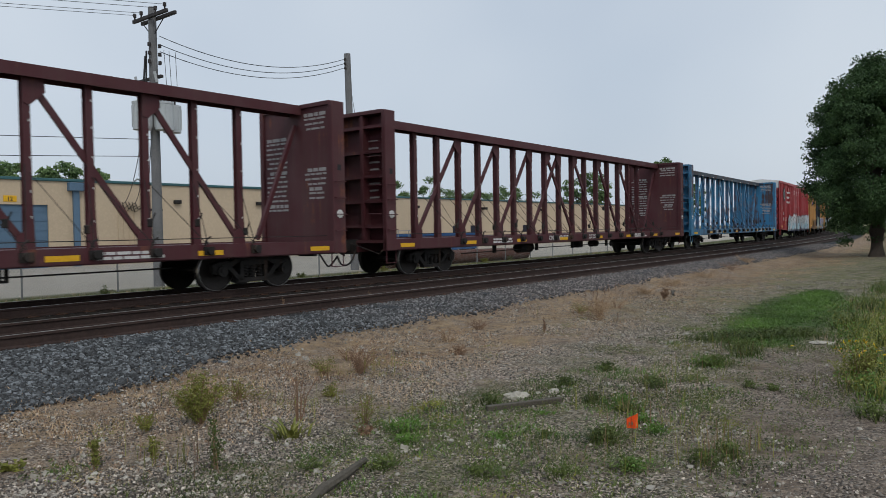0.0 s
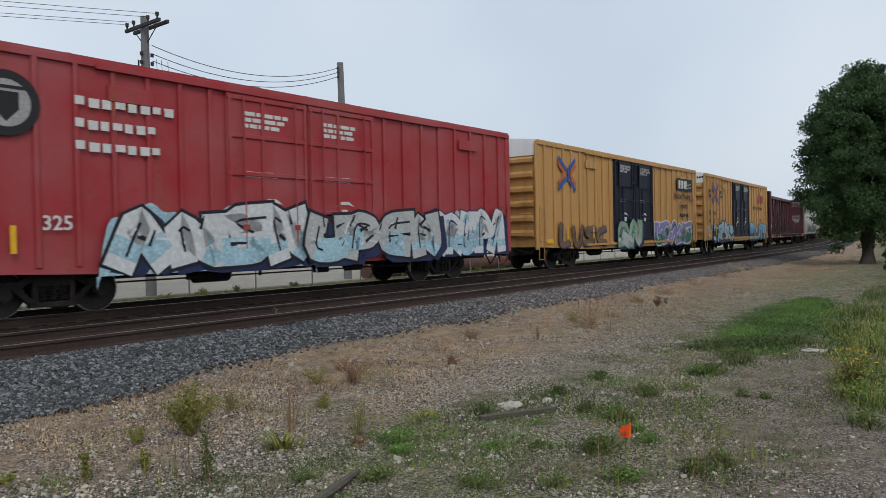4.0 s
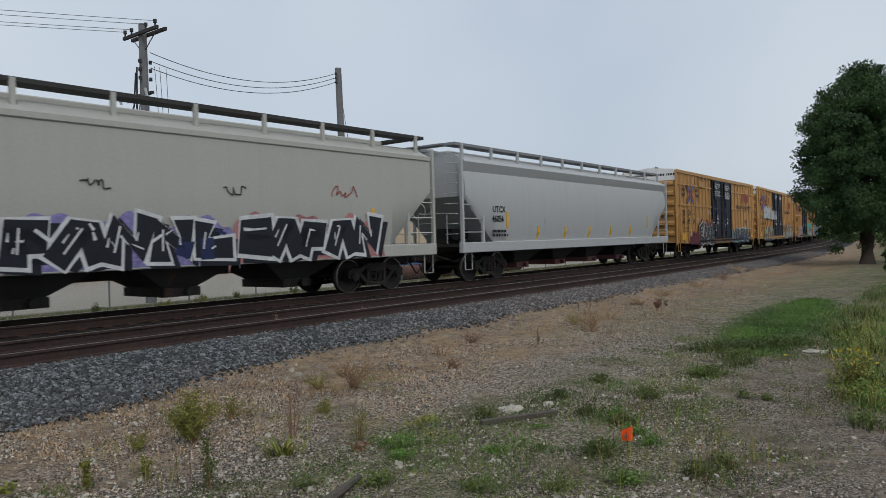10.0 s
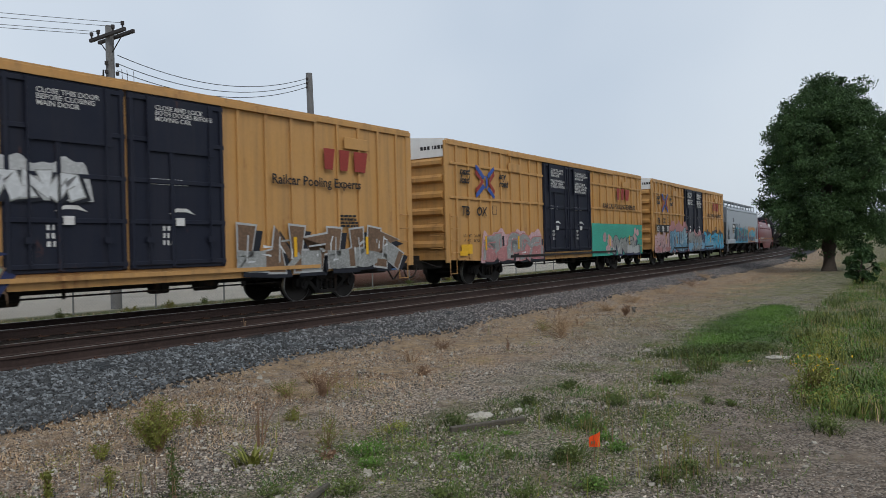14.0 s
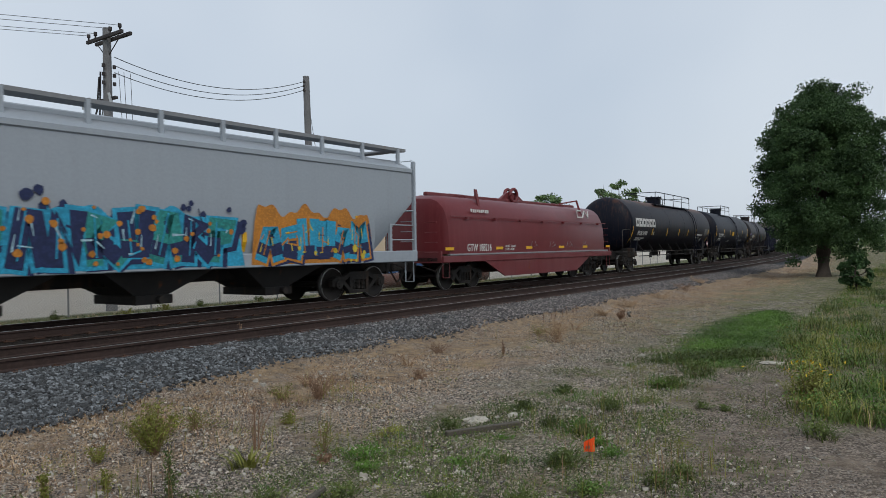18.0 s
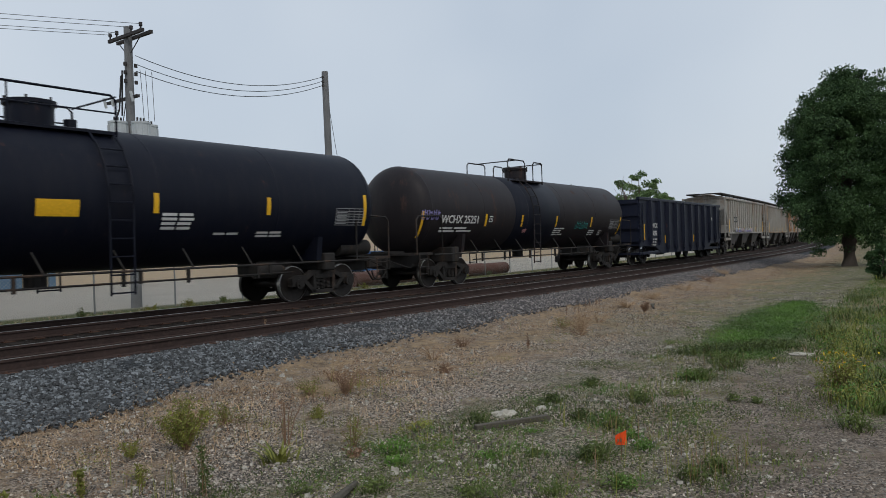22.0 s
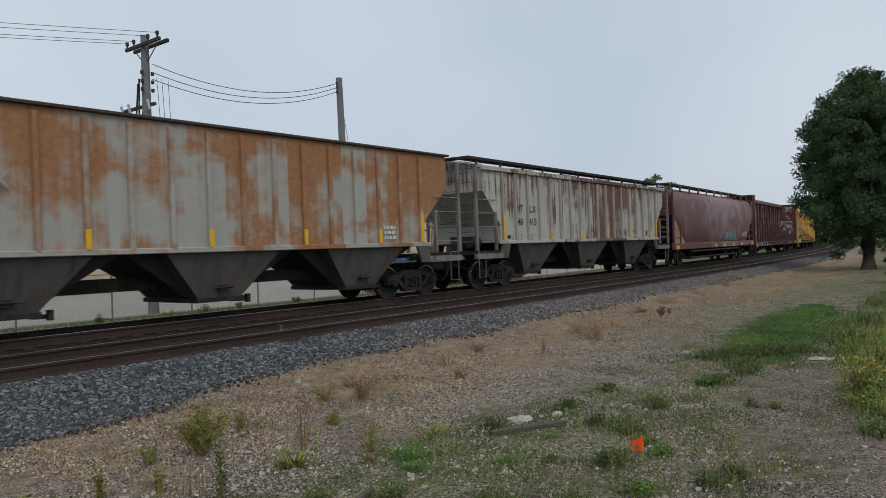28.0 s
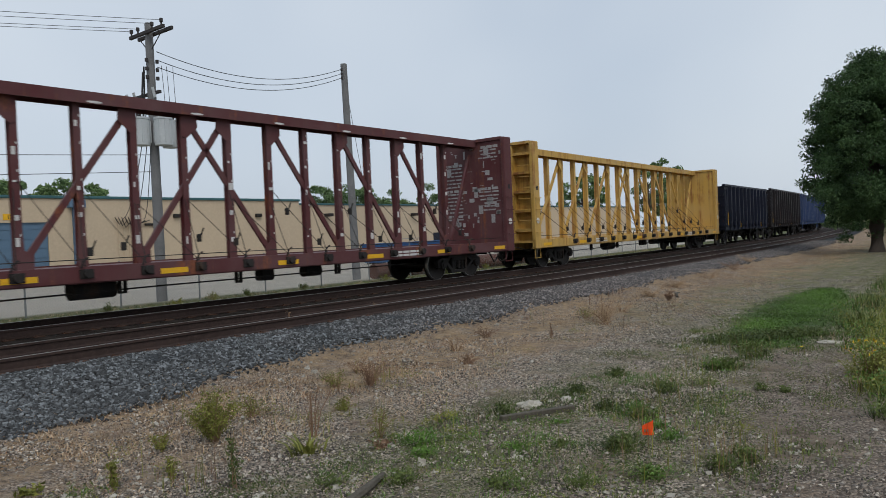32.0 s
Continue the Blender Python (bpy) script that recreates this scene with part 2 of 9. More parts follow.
BROWN = rusty("mineral_brown_paint", (0.15, 0.06, 0.056), (0.215, 0.125, 0.12), (0.3, 0.235, 0.24), 0.4, top=4.3, panel=50.0, runs=2.0, middle=(0.0, 5.0), rough=0.5)
NAVY = paint("dark_blue_paint", (0.025, 0.05, 0.13), 0.12, fade=0.06)
UNDER = paint("grimy_underframe", (0.015, 0.0132, 0.012), 0.3, fade=0.04, rough=0.8, rust_color=(0.05, 0.03, 0.02))
CHORD_DARK = paint("dark_rusty_chord_paint", (0.022, 0.042, 0.062), 0.4, fade=0.05, rust_color=(0.07, 0.03, 0.02))
END_GREY = rusty("stained_grey_end_paint", (0.22, 0.21, 0.19), (0.15, 0.1, 0.075), (0.08, 0.05, 0.04), 0.6)
BROWN_PATCH = plain("brown_primer", (0.2, 0.125, 0.075), 0.75, vary=0.35, scale=6)
ROOF_BROWN = plain("grimy_roof_paint", (0.07, 0.05, 0.04), 0.8, vary=0.4, scale=3)
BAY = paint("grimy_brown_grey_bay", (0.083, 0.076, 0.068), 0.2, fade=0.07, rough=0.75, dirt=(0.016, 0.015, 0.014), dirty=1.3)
WALK_GREY = paint("grey_walkway_steel", (0.2, 0.21, 0.22), 0.1, fade=0.1, rough=0.6)
GATE_RED = paint("maroon_gate_paint", (0.12, 0.035, 0.035), 0.2, fade=0.1)
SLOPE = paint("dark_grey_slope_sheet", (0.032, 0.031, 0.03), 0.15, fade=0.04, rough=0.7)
STEEL = plain("worn_wheel_steel", (0.035, 0.03, 0.027), 0.55, 0.6, 0.3)
TREAD = plain("bright_worn_steel", (0.42, 0.41, 0.4), 0.32, 0.9, 0.15)
GREY_MARK = plain("faded_stencil_paint", (0.26, 0.265, 0.27), 0.6, vary=0.2, scale=9)
PRINT_MARK = plain("worn_white_stencil", (0.36, 0.35, 0.345), 0.6, vary=0.35, scale=9)
WHITE_MARK = plain("white_stencil_paint", (0.62, 0.62, 0.6), 0.6, vary=0.2, scale=9)
BLACK_MARK = plain("black_stencil_paint", (0.02, 0.02, 0.022), 0.6, vary=0.2)
YELLOW_MARK = plain("yellow_reflector", (0.75, 0.42, 0.02), 0.4, vary=0.12)
RED_MARK = plain("red_stencil_paint", (0.3, 0.045, 0.035), 0.6, vary=0.2)
BLUE_MARK = plain("blue_stencil_paint", (0.04, 0.09, 0.33), 0.6, vary=0.2)
ORANGE_MARK = plain("salmon_stencil_paint", (0.5, 0.13, 0.05), 0.6, vary=0.2)
FADED_TEAL = plain("faded_teal_spray_paint", (0.075, 0.14, 0.17), 0.6, vary=0.4, scale=8)
SPRAY = {
    "white": plain("white_spray_paint", (0.6, 0.62, 0.63), 0.5, vary=0.2, scale=3),
    "black": plain("black_spray_paint", (0.012, 0.014, 0.022), 0.45, vary=0.42, scale=5),
    "ice": plain("ice_blue_spray_paint", (0.34, 0.52, 0.6), 0.5, vary=0.42, scale=5),
    "teal": plain("teal_spray_paint", (0.03, 0.26, 0.24), 0.5, vary=0.45, scale=5),
    "green": plain("dark_green_spray_paint", (0.02, 0.14, 0.08), 0.5, vary=0.45, scale=5),
    "violet": plain("violet_spray_paint", (0.22, 0.2, 0.42), 0.5, vary=0.42, scale=5),
    "pink": plain("pink_spray_paint", (0.45, 0.2, 0.2), 0.5, vary=0.45, scale=5),
    "cyan": plain("cyan_spray_paint", (0.03, 0.33, 0.52), 0.5, vary=0.42, scale=5),
    "navy": plain("navy_spray_paint", (0.02, 0.03, 0.09), 0.5, vary=0.42, scale=5),
    "orange": plain("orange_spray_paint", (0.5, 0.2, 0.03), 0.5, vary=0.42, scale=5),
    "lemon": plain("lemon_spray_paint", (0.6, 0.48, 0.05), 0.5, vary=0.2, scale=3),
    "wine": plain("wine_spray_paint", (0.16, 0.02, 0.035), 0.5, vary=0.42, scale=5),
    "silver": plain("silver_spray_paint", (0.44, 0.45, 0.45), 0.4, vary=0.25, scale=5),
    "sky": plain("sky_blue_spray_paint", (0.16, 0.36, 0.52), 0.5, vary=0.4, scale=5),
    "sage": plain("sage_green_spray_paint", (0.28, 0.35, 0.25), 0.5, vary=0.4, scale=5),
    "umber": plain("umber_spray_paint", (0.17, 0.105, 0.065), 0.55, vary=0.4, scale=5),
    "mint": plain("mint_green_spray_paint", (0.05, 0.36, 0.27), 0.5, vary=0.3, scale=4),
    "blush": plain("pale_pink_spray_paint", (0.55, 0.36, 0.38), 0.5, vary=0.35, scale=4),
    "grey": plain("grey_spray_paint", (0.3, 0.31, 0.3), 0.5, vary=0.42, scale=5),
}


# ---------------------------------------------------------------- building meshes
class Shape:
    """Collects solids into one mesh."""

    def __init__(self):
        self.v, self.f = [], []

    def add(self, verts, faces):
        k = len(self.v)
        self.v += [tuple(p) for p in verts]
        self.f += [tuple(i + k for i in q) for q in faces]
        return self

    def box(self, x0, x1, y0, y1, z0, z1, m=None):
        vs = [(x, y, z) for x in (x0, x1) for y in (y0, y1) for z in (z0, z1)]
        if m is not None:
            vs = [m @ Vector(p) for p in vs]
        return self.add(vs, [(0, 1, 3, 2), (4, 6, 7, 5), (0, 4, 5, 1), (2, 3, 7, 6), (0, 2, 6, 4), (1, 5, 7, 3)])

    def soft_box(self, x0, x1, y0, y1, z0, z1, r=0.02):
        """A box with chamfered edges."""
        bm = bmesh.new()
        bmesh.ops.create_cube(bm, size=1.0)
        for q in bm.verts:
            q.co = ((x0 + x1) / 2 + q.co.x * (x1 - x0), (y0 + y1) / 2 + q.co.y * (y1 - y0), (z0 + z1) / 2 + q.co.z * (z1 - z0))
        bmesh.ops.bevel(bm, geom=bm.edges[:], offset=r, segments=1, affect="EDGES")
        bm.verts.index_update()
        self.add([q.co[:] for q in bm.verts], [[q.index for q in f.verts] for f in bm.faces])
        bm.free()
        return self

    def beam(self, a, b, w, h):
        """A bar of section w by h from a to b."""
        a, b = Vector(a), Vector(b)
        d = b - a
        m = Matrix.Translation(a) @ d.to_track_quat("X", "Z").to_matrix().to_4x4()
        return self.box(0, d.length, -w / 2, w / 2, -h / 2, h / 2, m)

    def tube(self, points, r, n=6, closed=True):
        pts = [Vector(p) for p in points]
        rings = []
        for i, p in enumerate(pts):
            d = (pts[min(i + 1, len(pts) - 1)] - pts[max(i - 1, 0)]).normalized()
            q = d.to_track_quat("Z", "Y").to_matrix()
            rr = r[i] if isinstance(r, (list, tuple)) else r
            rings.append([p + q @ Vector((rr * math.cos(k * math.tau / n), rr * math.sin(k * math.tau / n), 0)) for k in range(n)])
        faces = []
        for i in range(len(rings) - 1):
            for k in range(n):
                faces.append((i * n + k, i * n + (k + 1) % n, (i + 1) * n + (k + 1) % n, (i + 1) * n + k))
        if closed:
            faces += [tuple(range(n))[::-1], tuple((len(rings) - 1) * n + k for k in range(n))]
        return self.add([p for ring in rings for p in ring], faces)

    def loft(self, sections, caps=True):
        """Closed rings of equal length joined one after another."""
        n, faces = len(sections[0]), []
        for i in range(len(sections) - 1):
            for k in range(n):
                faces.append((i * n + k, (i + 1) * n + k, (i + 1) * n + (k + 1) % n, i * n + (k + 1) % n))
        if caps:
            faces += [tuple(range(n)), tuple((len(sections) - 1) * n + k for k in range(n))[::-1]]
        return self.add([p for s in sections for p in s], faces)

    def prism_x(self, x0, x1, profile):
        """A profile in y, z drawn along x."""
        return self.loft([[(x0, y, z) for y, z in profile], [(x1, y, z) for y, z in profile]])

    def prism_y(self, y0, y1, profile):
        """A profile in x, z drawn along y."""
        return self.loft([[(x, y0, z) for x, z in profile], [(x, y1, z) for x, z in profile]])

    def mesh(self, name, smooth=0.0):
        me = bpy.data.meshes.new(name)
        me.from_pydata(self.v, [], self.f)
        bm = bmesh.new()
        bm.from_mesh(me)
        bmesh.ops.recalc_face_normals(bm, faces=bm.faces[:])
        bm.to_mesh(me)
        bm.free()
        if smooth:
            me.polygons.foreach_set("use_smooth", [True] * len(me.polygons))
            me.set_sharp_from_angle(angle=radians(smooth))
        return me


def part(name, shape, material, parent=None, label="", smooth=0.0, at=None):
    """One mesh object under a thing or under a part; shape may be a finished mesh."""
    me = shape if isinstance(shape, bpy.types.Mesh) else shape.mesh(name, smooth)
    if not me.materials:
        me.materials.append(material)
    ob = new(name, me)
    ob.parent = parent
    if at is not None:
        ob.matrix_basis = at
    if label:
        ob["label"] = label
    return ob


def thing(name, label, category, m=None, group="", kind=""):
    ob = tagged(new(name), label, category, group, kind)
    if m is not None:
        ob.matrix_basis = m
    return ob


LETTERS = {}


def lettering(parent, text, size, x, z, y, material, name="lettering", squeeze=1.0, spacing=1.0, bold=0.016, slant=0.0):
    """Words stencilled on the near side; x is their left end, z their foot."""
    key = (text, size, squeeze, spacing, material.name, bold, slant)
    if key not in LETTERS:
        cu = bpy.data.curves.new("letters", "FONT")
        cu.body, cu.size, cu.extrude, cu.space_character = text, size, 0.002, spacing
        cu.resolution_u, cu.offset, cu.shear = 2, size * bold, slant
        cu.space_line = 0.85
        ob = bpy.data.objects.new("letters", cu)
        me = bpy.data.meshes.new_from_object(ob)
        bpy.data.objects.remove(ob)
        me.transform(Matrix.Rotation(radians(90), 4, "X") @ Matrix.Diagonal((squeeze, 1, 1, 1)))
        me.materials.clear()
        me.materials.append(material)
        LETTERS[key] = me
    return part(name, LETTERS[key], material, parent, at=pose(x, y, z))


def small_print(parent, x, z, y, width, lines, material, height=0.07, seed=1):
    """Lines of stencil too small to read, as plain bars."""
    rnd = random.Random(seed)
    s = Shape()
    for i in range(lines):
        a = x
        while a < x + width * (0.75 + 0.25 * rnd.random()):
            b = a + width * (0.1 + 0.16 * rnd.random())
            s.box(a, min(b, x + width), y - 0.002, y + 0.002, z - i * height * 1.55 - height, z - i * height * 1.55)
            a = b + height * 0.5
    return part("small_print", s, material, parent)


def curved(pts, per=5):
    """A smooth line through the points."""
    out_pts = []
    for i in range(len(pts) - 1):
        p = [pts[max(i - 1, 0)], pts[i], pts[i + 1], pts[min(i + 2, len(pts) - 1)]]
        for j in range(per):
            t = j / per
            out_pts.append(tuple(0.5 * (2 * p[1][c] + (p[2][c] - p[0][c]) * t + (2 * p[0][c] - 5 * p[1][c] + 4 * p[2][c] - p[3][c]) * t * t + (3 * p[1][c] - p[0][c] - 3 * p[2][c] + p[3][c]) * t**3) for c in (0, 1)))
    return out_pts + [pts[-1]]


def graffiti(parent, x0, x1, z0, z1, y, colors, letters, seed, style="block", edge=0.42, bits=3, cloud_top=0.16, fat=0.6):
    """A sprayed piece on the car's side: a cloud, a cast shade, fat letter forms with their outline, a second tone low down, small strokes and shines.
    style: block (straight strokes), round (bent strokes) or wild (bent, with arrows across)."""
    rnd = random.Random(seed)
    cloud_c, line_c, fills, shine_c = colors
    step = (x1 - x0) / letters

    def stroke(s, pts, w, yy, taper=1.0, cap=0.0):
        n = len(pts)
        if cap:
            (ax, az), (bx, bz), (cx, cz), (dx, dz) = pts[0], pts[1], pts[-2], pts[-1]
            p, q = math.hypot(bx - ax, bz - az) or 1e-3, math.hypot(dx - cx, dz - cz) or 1e-3
            pts = [(ax - (bx - ax) / p * cap, az - (bz - az) / p * cap)] + list(pts[1:-1]) + [(dx + (dx - cx) / q * cap, dz + (dz - cz) / q * cap)]
        lefts, rights = [], []
        for i, (px, pz) in enumerate(pts):
            ax, az = pts[max(i - 1, 0)]
            bx, bz = pts[min(i + 1, n - 1)]
            d = math.hypot(bx - ax, bz - az) or 1e-3
            ww = w / 2 * (1 + (taper - 1) * i / max(1, n - 1))
            nx, nz = -(bz - az) / d * ww, (bx - ax) / d * ww
            lefts.append((px + nx, yy, min(max(pz + nz, z0 - 0.06), z1 + 0.3)))
            rights.append((px - nx, yy, min(max(pz - nz, z0 - 0.06), z1 + 0.3)))
        k = len(s.v)
        s.v += lefts + rights
        s.f += [(k + i, k + i + 1, k + n + i + 1, k + n + i) for i in range(n - 1)]

    def sheet(name, s, color):
        if s.v:
            me = bpy.data.meshes.new(name)
            me.from_pydata(s.v, [], s.f)
            tagged(part(name, me, SPRAY[color], parent), kind="stuff")

    if cloud_c:
        s = Shape()
        n = 70
        wob = [rnd.uniform(0, 6) for _ in range(3)]
        top = [(x0 - 0.25 + (x1 - x0 + 0.5) * i / n, z1 + 0.12 - (z1 - z0) * (cloud_top + 0.1 * math.sin(i * 0.3 + wob[0]) + 0.05 * math.sin(i * 0.75 + wob[1]) + 0.9 * max(0.0, 1 - min(i, n - i) / 4) ** 2)) for i in range(n + 1)]
        for (ax, az), (bx, bz) in zip(top, top[1:]):
            s.add([(ax, y, z0), (bx, y, z0), (bx, y, bz), (ax, y, az)], [(0, 1, 2, 3)])
        sheet("spray_cloud", s, cloud_c)
    line, shine, inner, shade = Shape(), Shape(), Shape(), Shape()
    body = {c: Shape() for c in fills}
    forms = [[(0.15, 0), (0.15, 1), (0.8, 0.88), (0.75, 0.52), (0.3, 0.48)], [(0.9, 0.95), (0.2, 0.8), (0.15, 0.2), (0.9, 0.05)], [(0.05, 0), (0.15, 1), (0.5, 0.4), (0.8, 1), (0.95, 0)],
             [(0.9, 0.95), (0.2, 0.8), (0.8, 0.42), (0.75, 0.08), (0.05, 0.05)], [(0.1, 0), (0.4, 1), (0.62, 1), (0.9, 0)], [(0.15, 1), (0.18, 0.05), (0.8, 0.08), (0.85, 1)],
             [(0.15, 0), (0.15, 1), (0.8, 0.8), (0.3, 0.48), (0.95, 0)], [(0.15, 1), (0.15, 0.05), (0.9, 0.1)], [(0.15, 0), (0.15, 1), (0.85, 0), (0.85, 1)]]
    bent = style != "block"
    for i in range(letters):
        lay = 0.0007 * (i % 4)
        form = forms[(i * 4 + seed) % len(forms)] if rnd.random() < 0.7 else rnd.choice(forms)
        h = (z1 - z0) * rnd.uniform(0.84, 1.0)
        lean = rnd.uniform(-0.1, 0.22)
        w = min(step * fat * rnd.uniform(0.9, 1.08), (z1 - z0) * 0.4)
        rim = w * edge

        def at_cell(px, pz):
            return (x0 + (i + 0.06 + px * 0.88 + lean * (pz - 0.5) * 0.5) * step, z0 + (w + rim) * 0.5 + pz * (h - w - rim))

        jig = 0.07 if style == "block" else 0.11
        pts = [at_cell(px + rnd.uniform(-jig, jig), pz + rnd.uniform(-jig, jig) * 0.6) for px, pz in form]
        path = curved(pts, 4) if bent else pts
        color, other = fills[0] if len(fills) < 3 else rnd.choice(fills[:-1]), fills[-1]
        stroke(shade, [(px + w * 0.34, pz - w * 0.26) for px, pz in path], w + rim, y - 0.002 - lay, cap=w * 0.5)
        stroke(line, path, w + rim, y - 0.005 - lay, cap=w * 0.45 + rim * 0.5)
        # the fill, split into an upper and a lower tone at a ragged height
        cut = z0 + h * rnd.uniform(0.3, 0.52)
        stroke(body[color], path, w, y - 0.009 - lay, cap=w * 0.45)
        if other != color:
            fine = []
            for p, q in zip(path, path[1:]):
                m = max(1, int(math.hypot(q[0] - p[0], q[1] - p[1]) / 0.12))
                fine += [(p[0] + (q[0] - p[0]) * k / m, p[1] + (q[1] - p[1]) * k / m) for k in range(m)]
            fine.append(path[-1])
            run = []
            for p in fine + [(0, 99)]:
                if p[1] < cut + rnd.uniform(-0.05, 0.05):
                    run.append(p)
                elif len(run) > 1:
                    stroke(body[other], run, w * 0.98, y - 0.0105 - lay, cap=0.02)
                    run = []
                else:
                    run = []
        if style == "wild":
            p, q = at_cell(rnd.uniform(-0.1, 1.1), rnd.random()), at_cell(rnd.uniform(-0.2, 1.2), rnd.uniform(-0.1, 1.1))
            m = ((p[0] + q[0]) / 2 + rnd.uniform(-0.2, 0.2) * step, (p[1] + q[1]) / 2 + rnd.uniform(-0.2, 0.2) * h)
            cc = curved([p, m, q])
            stroke(line, cc, w * 0.7, y - 0.006 - lay, 0.4)
            stroke(body[other], cc, w * 0.44, y - 0.0115 - lay, 0.3)
        for a, f in zip(path, path[1:]):
            if rnd.random() < (0.5 if style == "block" else 0.22):
                g = rnd.uniform(0.1, 0.5)
                stroke(shine, [(a[0] + (f[0] - a[0]) * g - w * 0.26, a[1] + (f[1] - a[1]) * g), (a[0] + (f[0] - a[0]) * (g + 0.35) - w * 0.26, a[1] + (f[1] - a[1]) * (g + 0.35))], w * 0.11, y - 0.018, 0.4)
        stroke(inner, [(px + w * 0.1, pz) for px, pz in path[: max(2, len(path) // 2)]], w * 0.09, y - 0.016)
        for _ in range(bits):
            p = at_cell(rnd.uniform(-0.1, 1.05), rnd.uniform(0.0, 1.0))
            an, ln = rnd.choice((0.0, 0.6, 1.2, 1.6, 2.2, 2.8)) + rnd.uniform(-0.2, 0.2), rnd.uniform(0.1, 0.32) * h
            pick = rnd.random()
            stroke(line if pick < 0.45 else body[rnd.choice(fills)] if pick < 0.85 else shine, [p, (p[0] + ln * math.cos(an), p[1] + ln * math.sin(an) * 0.8)], w * rnd.uniform(0.06, 0.18), y - 0.0145 - 0.0005 * rnd.random(), rnd.uniform(0.2, 1.0))
    sheet("sprayed_shadow", shade, "black" if line_c in ("white", "ice", "grey", "pink", "silver") else "navy")
    sheet("sprayed_outline", line, line_c)
    for c in body:
        sheet("sprayed_letters", body[c], c)
    sheet("sprayed_inner_line", inner, line_c)
    sheet("sprayed_shine", shine, shine_c)


def sprayed_dots(parent, x0, x1, z0, z1, y, color, count, seed, size=0.09):
    """Blobs of one colour dabbed over a piece."""
    rnd = random.Random(seed)
    s = Shape()
    for _ in range(count):
        x, z, r = rnd.uniform(x0, x1), rnd.uniform(z0, z1), size * rnd.uniform(0.5, 1.3)
        k = len(s.v)
        s.v += [(x + r * rnd.uniform(0.8, 1.2) * math.cos(q * math.tau / 9), y, z + r * rnd.uniform(0.8, 1.2) * math.sin(q * math.tau / 9)) for q in range(9)]
        s.f.append(tuple(range(k, k + 9)))
    me = bpy.data.meshes.new("sprayed_dots")
    me.from_pydata(s.v, [], s.f)
    tagged(part("sprayed_dots", me, SPRAY[color], parent), kind="stuff")


def scrawl(parent, x, z, w, h, y, material, seed, thick=0.03):
    """A quick single-line tag, too loose to read."""
    rnd = random.Random(seed)
    n = 7 + int(w / 0.11)
    pts = curved([(x + w * i / (n - 1) + rnd.uniform(-0.11, 0.11) * w, z + h * rnd.choice((0.0, 0.15, 0.5, 0.9, 1.0, 1.15)) + rnd.uniform(-0.1, 0.1) * h) for i in range(n)], 4)
    s = Shape().tube([(px, y, pz) for px, pz in pts], thick / 2, 4)
    s.v = [(a, y + (b - y) * 0.15, c) for a, b, c in s.v]
    part("scrawl", s, material, parent)


# ---------------------------------------------------------------- what all cars share
def disc(s, x, y0, y1, z, r, n=24):
    s.loft([[(x + r * math.cos(k * math.tau / n), yy, z + r * math.sin(k * math.tau / n)) for k in range(n)] for yy in (y0, y1)])


def wheel_shape():
    s = Shape()
    n = 28
    rings = []
    for r, y in ((0.10, -0.02), (0.13, -0.05), (0.30, -0.03), (0.37, -0.06), (0.455, -0.065), (0.46, 0.03), (0.485, 0.05), (0.485, 0.075), (0.36, 0.07), (0.28, 0.03), (0.1, 0.05)):
        rings.append([(r * math.cos(k * math.tau / n), y, r * math.sin(k * math.tau / n)) for k in range(n)])
    s.loft(rings)
    return s.mesh("wheel", 40)


WHEEL = wheel_shape()
WHEEL.materials.append(STEEL)


def tread_shape():
    s, n = Shape(), 28
    s.loft([[(r * math.cos(k * math.tau / n), y, r * math.sin(k * math.tau / n)) for k in range(n)] for r, y in ((0.445, -0.068), (0.461, -0.066), (0.463, 0.02), (0.44, 0.02))], False)
    return s.mesh("tread", 40)


TREADS = tread_shape()
TREADS.materials.append(TREAD)


def side_frame_shape():
    """Cast truck frame with its two window openings, drawn from struts."""
    s = Shape()
    y0, y1 = -0.08, 0.08
    s.prism_y(y0, y1, [(-1.12, 0.40), (-1.12, 0.60), (-0.95, 0.68), (-0.62, 0.68), (-0.40, 0.80), (0.40, 0.80), (0.62, 0.68), (0.95, 0.68), (1.12, 0.60), (1.12, 0.40),
                       (0.98, 0.40), (0.92, 0.55), (0.60, 0.55), (0.38, 0.68), (-0.38, 0.68), (-0.60, 0.55), (-0.92, 0.55), (-0.98, 0.40)])
    for k in (-1, 1):
        s.prism_y(y0, y1, [(k * 0.62, 0.56), (k * 0.78, 0.56), (k * 0.42, 0.22), (k * 0.28, 0.22)])
        s.box(k * 0.34 - 0.05, k * 0.34 + 0.05, y0, y1, 0.28, 0.70)
        disc(s, k * 0.889, y0 - 0.07, y0 + 0.02, 0.46, 0.13, 14)
        disc(s, k * 0.889, y0 - 0.09, y0 - 0.06, 0.46, 0.07, 10)
        s.box(k * 0.889 - 0.15, k * 0.889 + 0.15, y0 + 0.02, y1 - 0.02, 0.4, 0.58)
    s.box(-0.44, 0.44, y0, y1, 0.18, 0.28)
    return s.mesh("side_frame")


def spring_shape():
    s = Shape()
    for k in (-0.2, 0, 0.2):
        pts = [(k + 0.075 * math.cos(a * 1.1), 0.06 * math.sin(a * 1.1), 0.29 + a * 0.0062) for a in range(0, 46, 1)]
        s.tube(pts, 0.02, 4)
    s.box(-0.32, 0.32, -0.1, 0.1, 0.575, 0.68)
    return s.mesh("springs", 60)


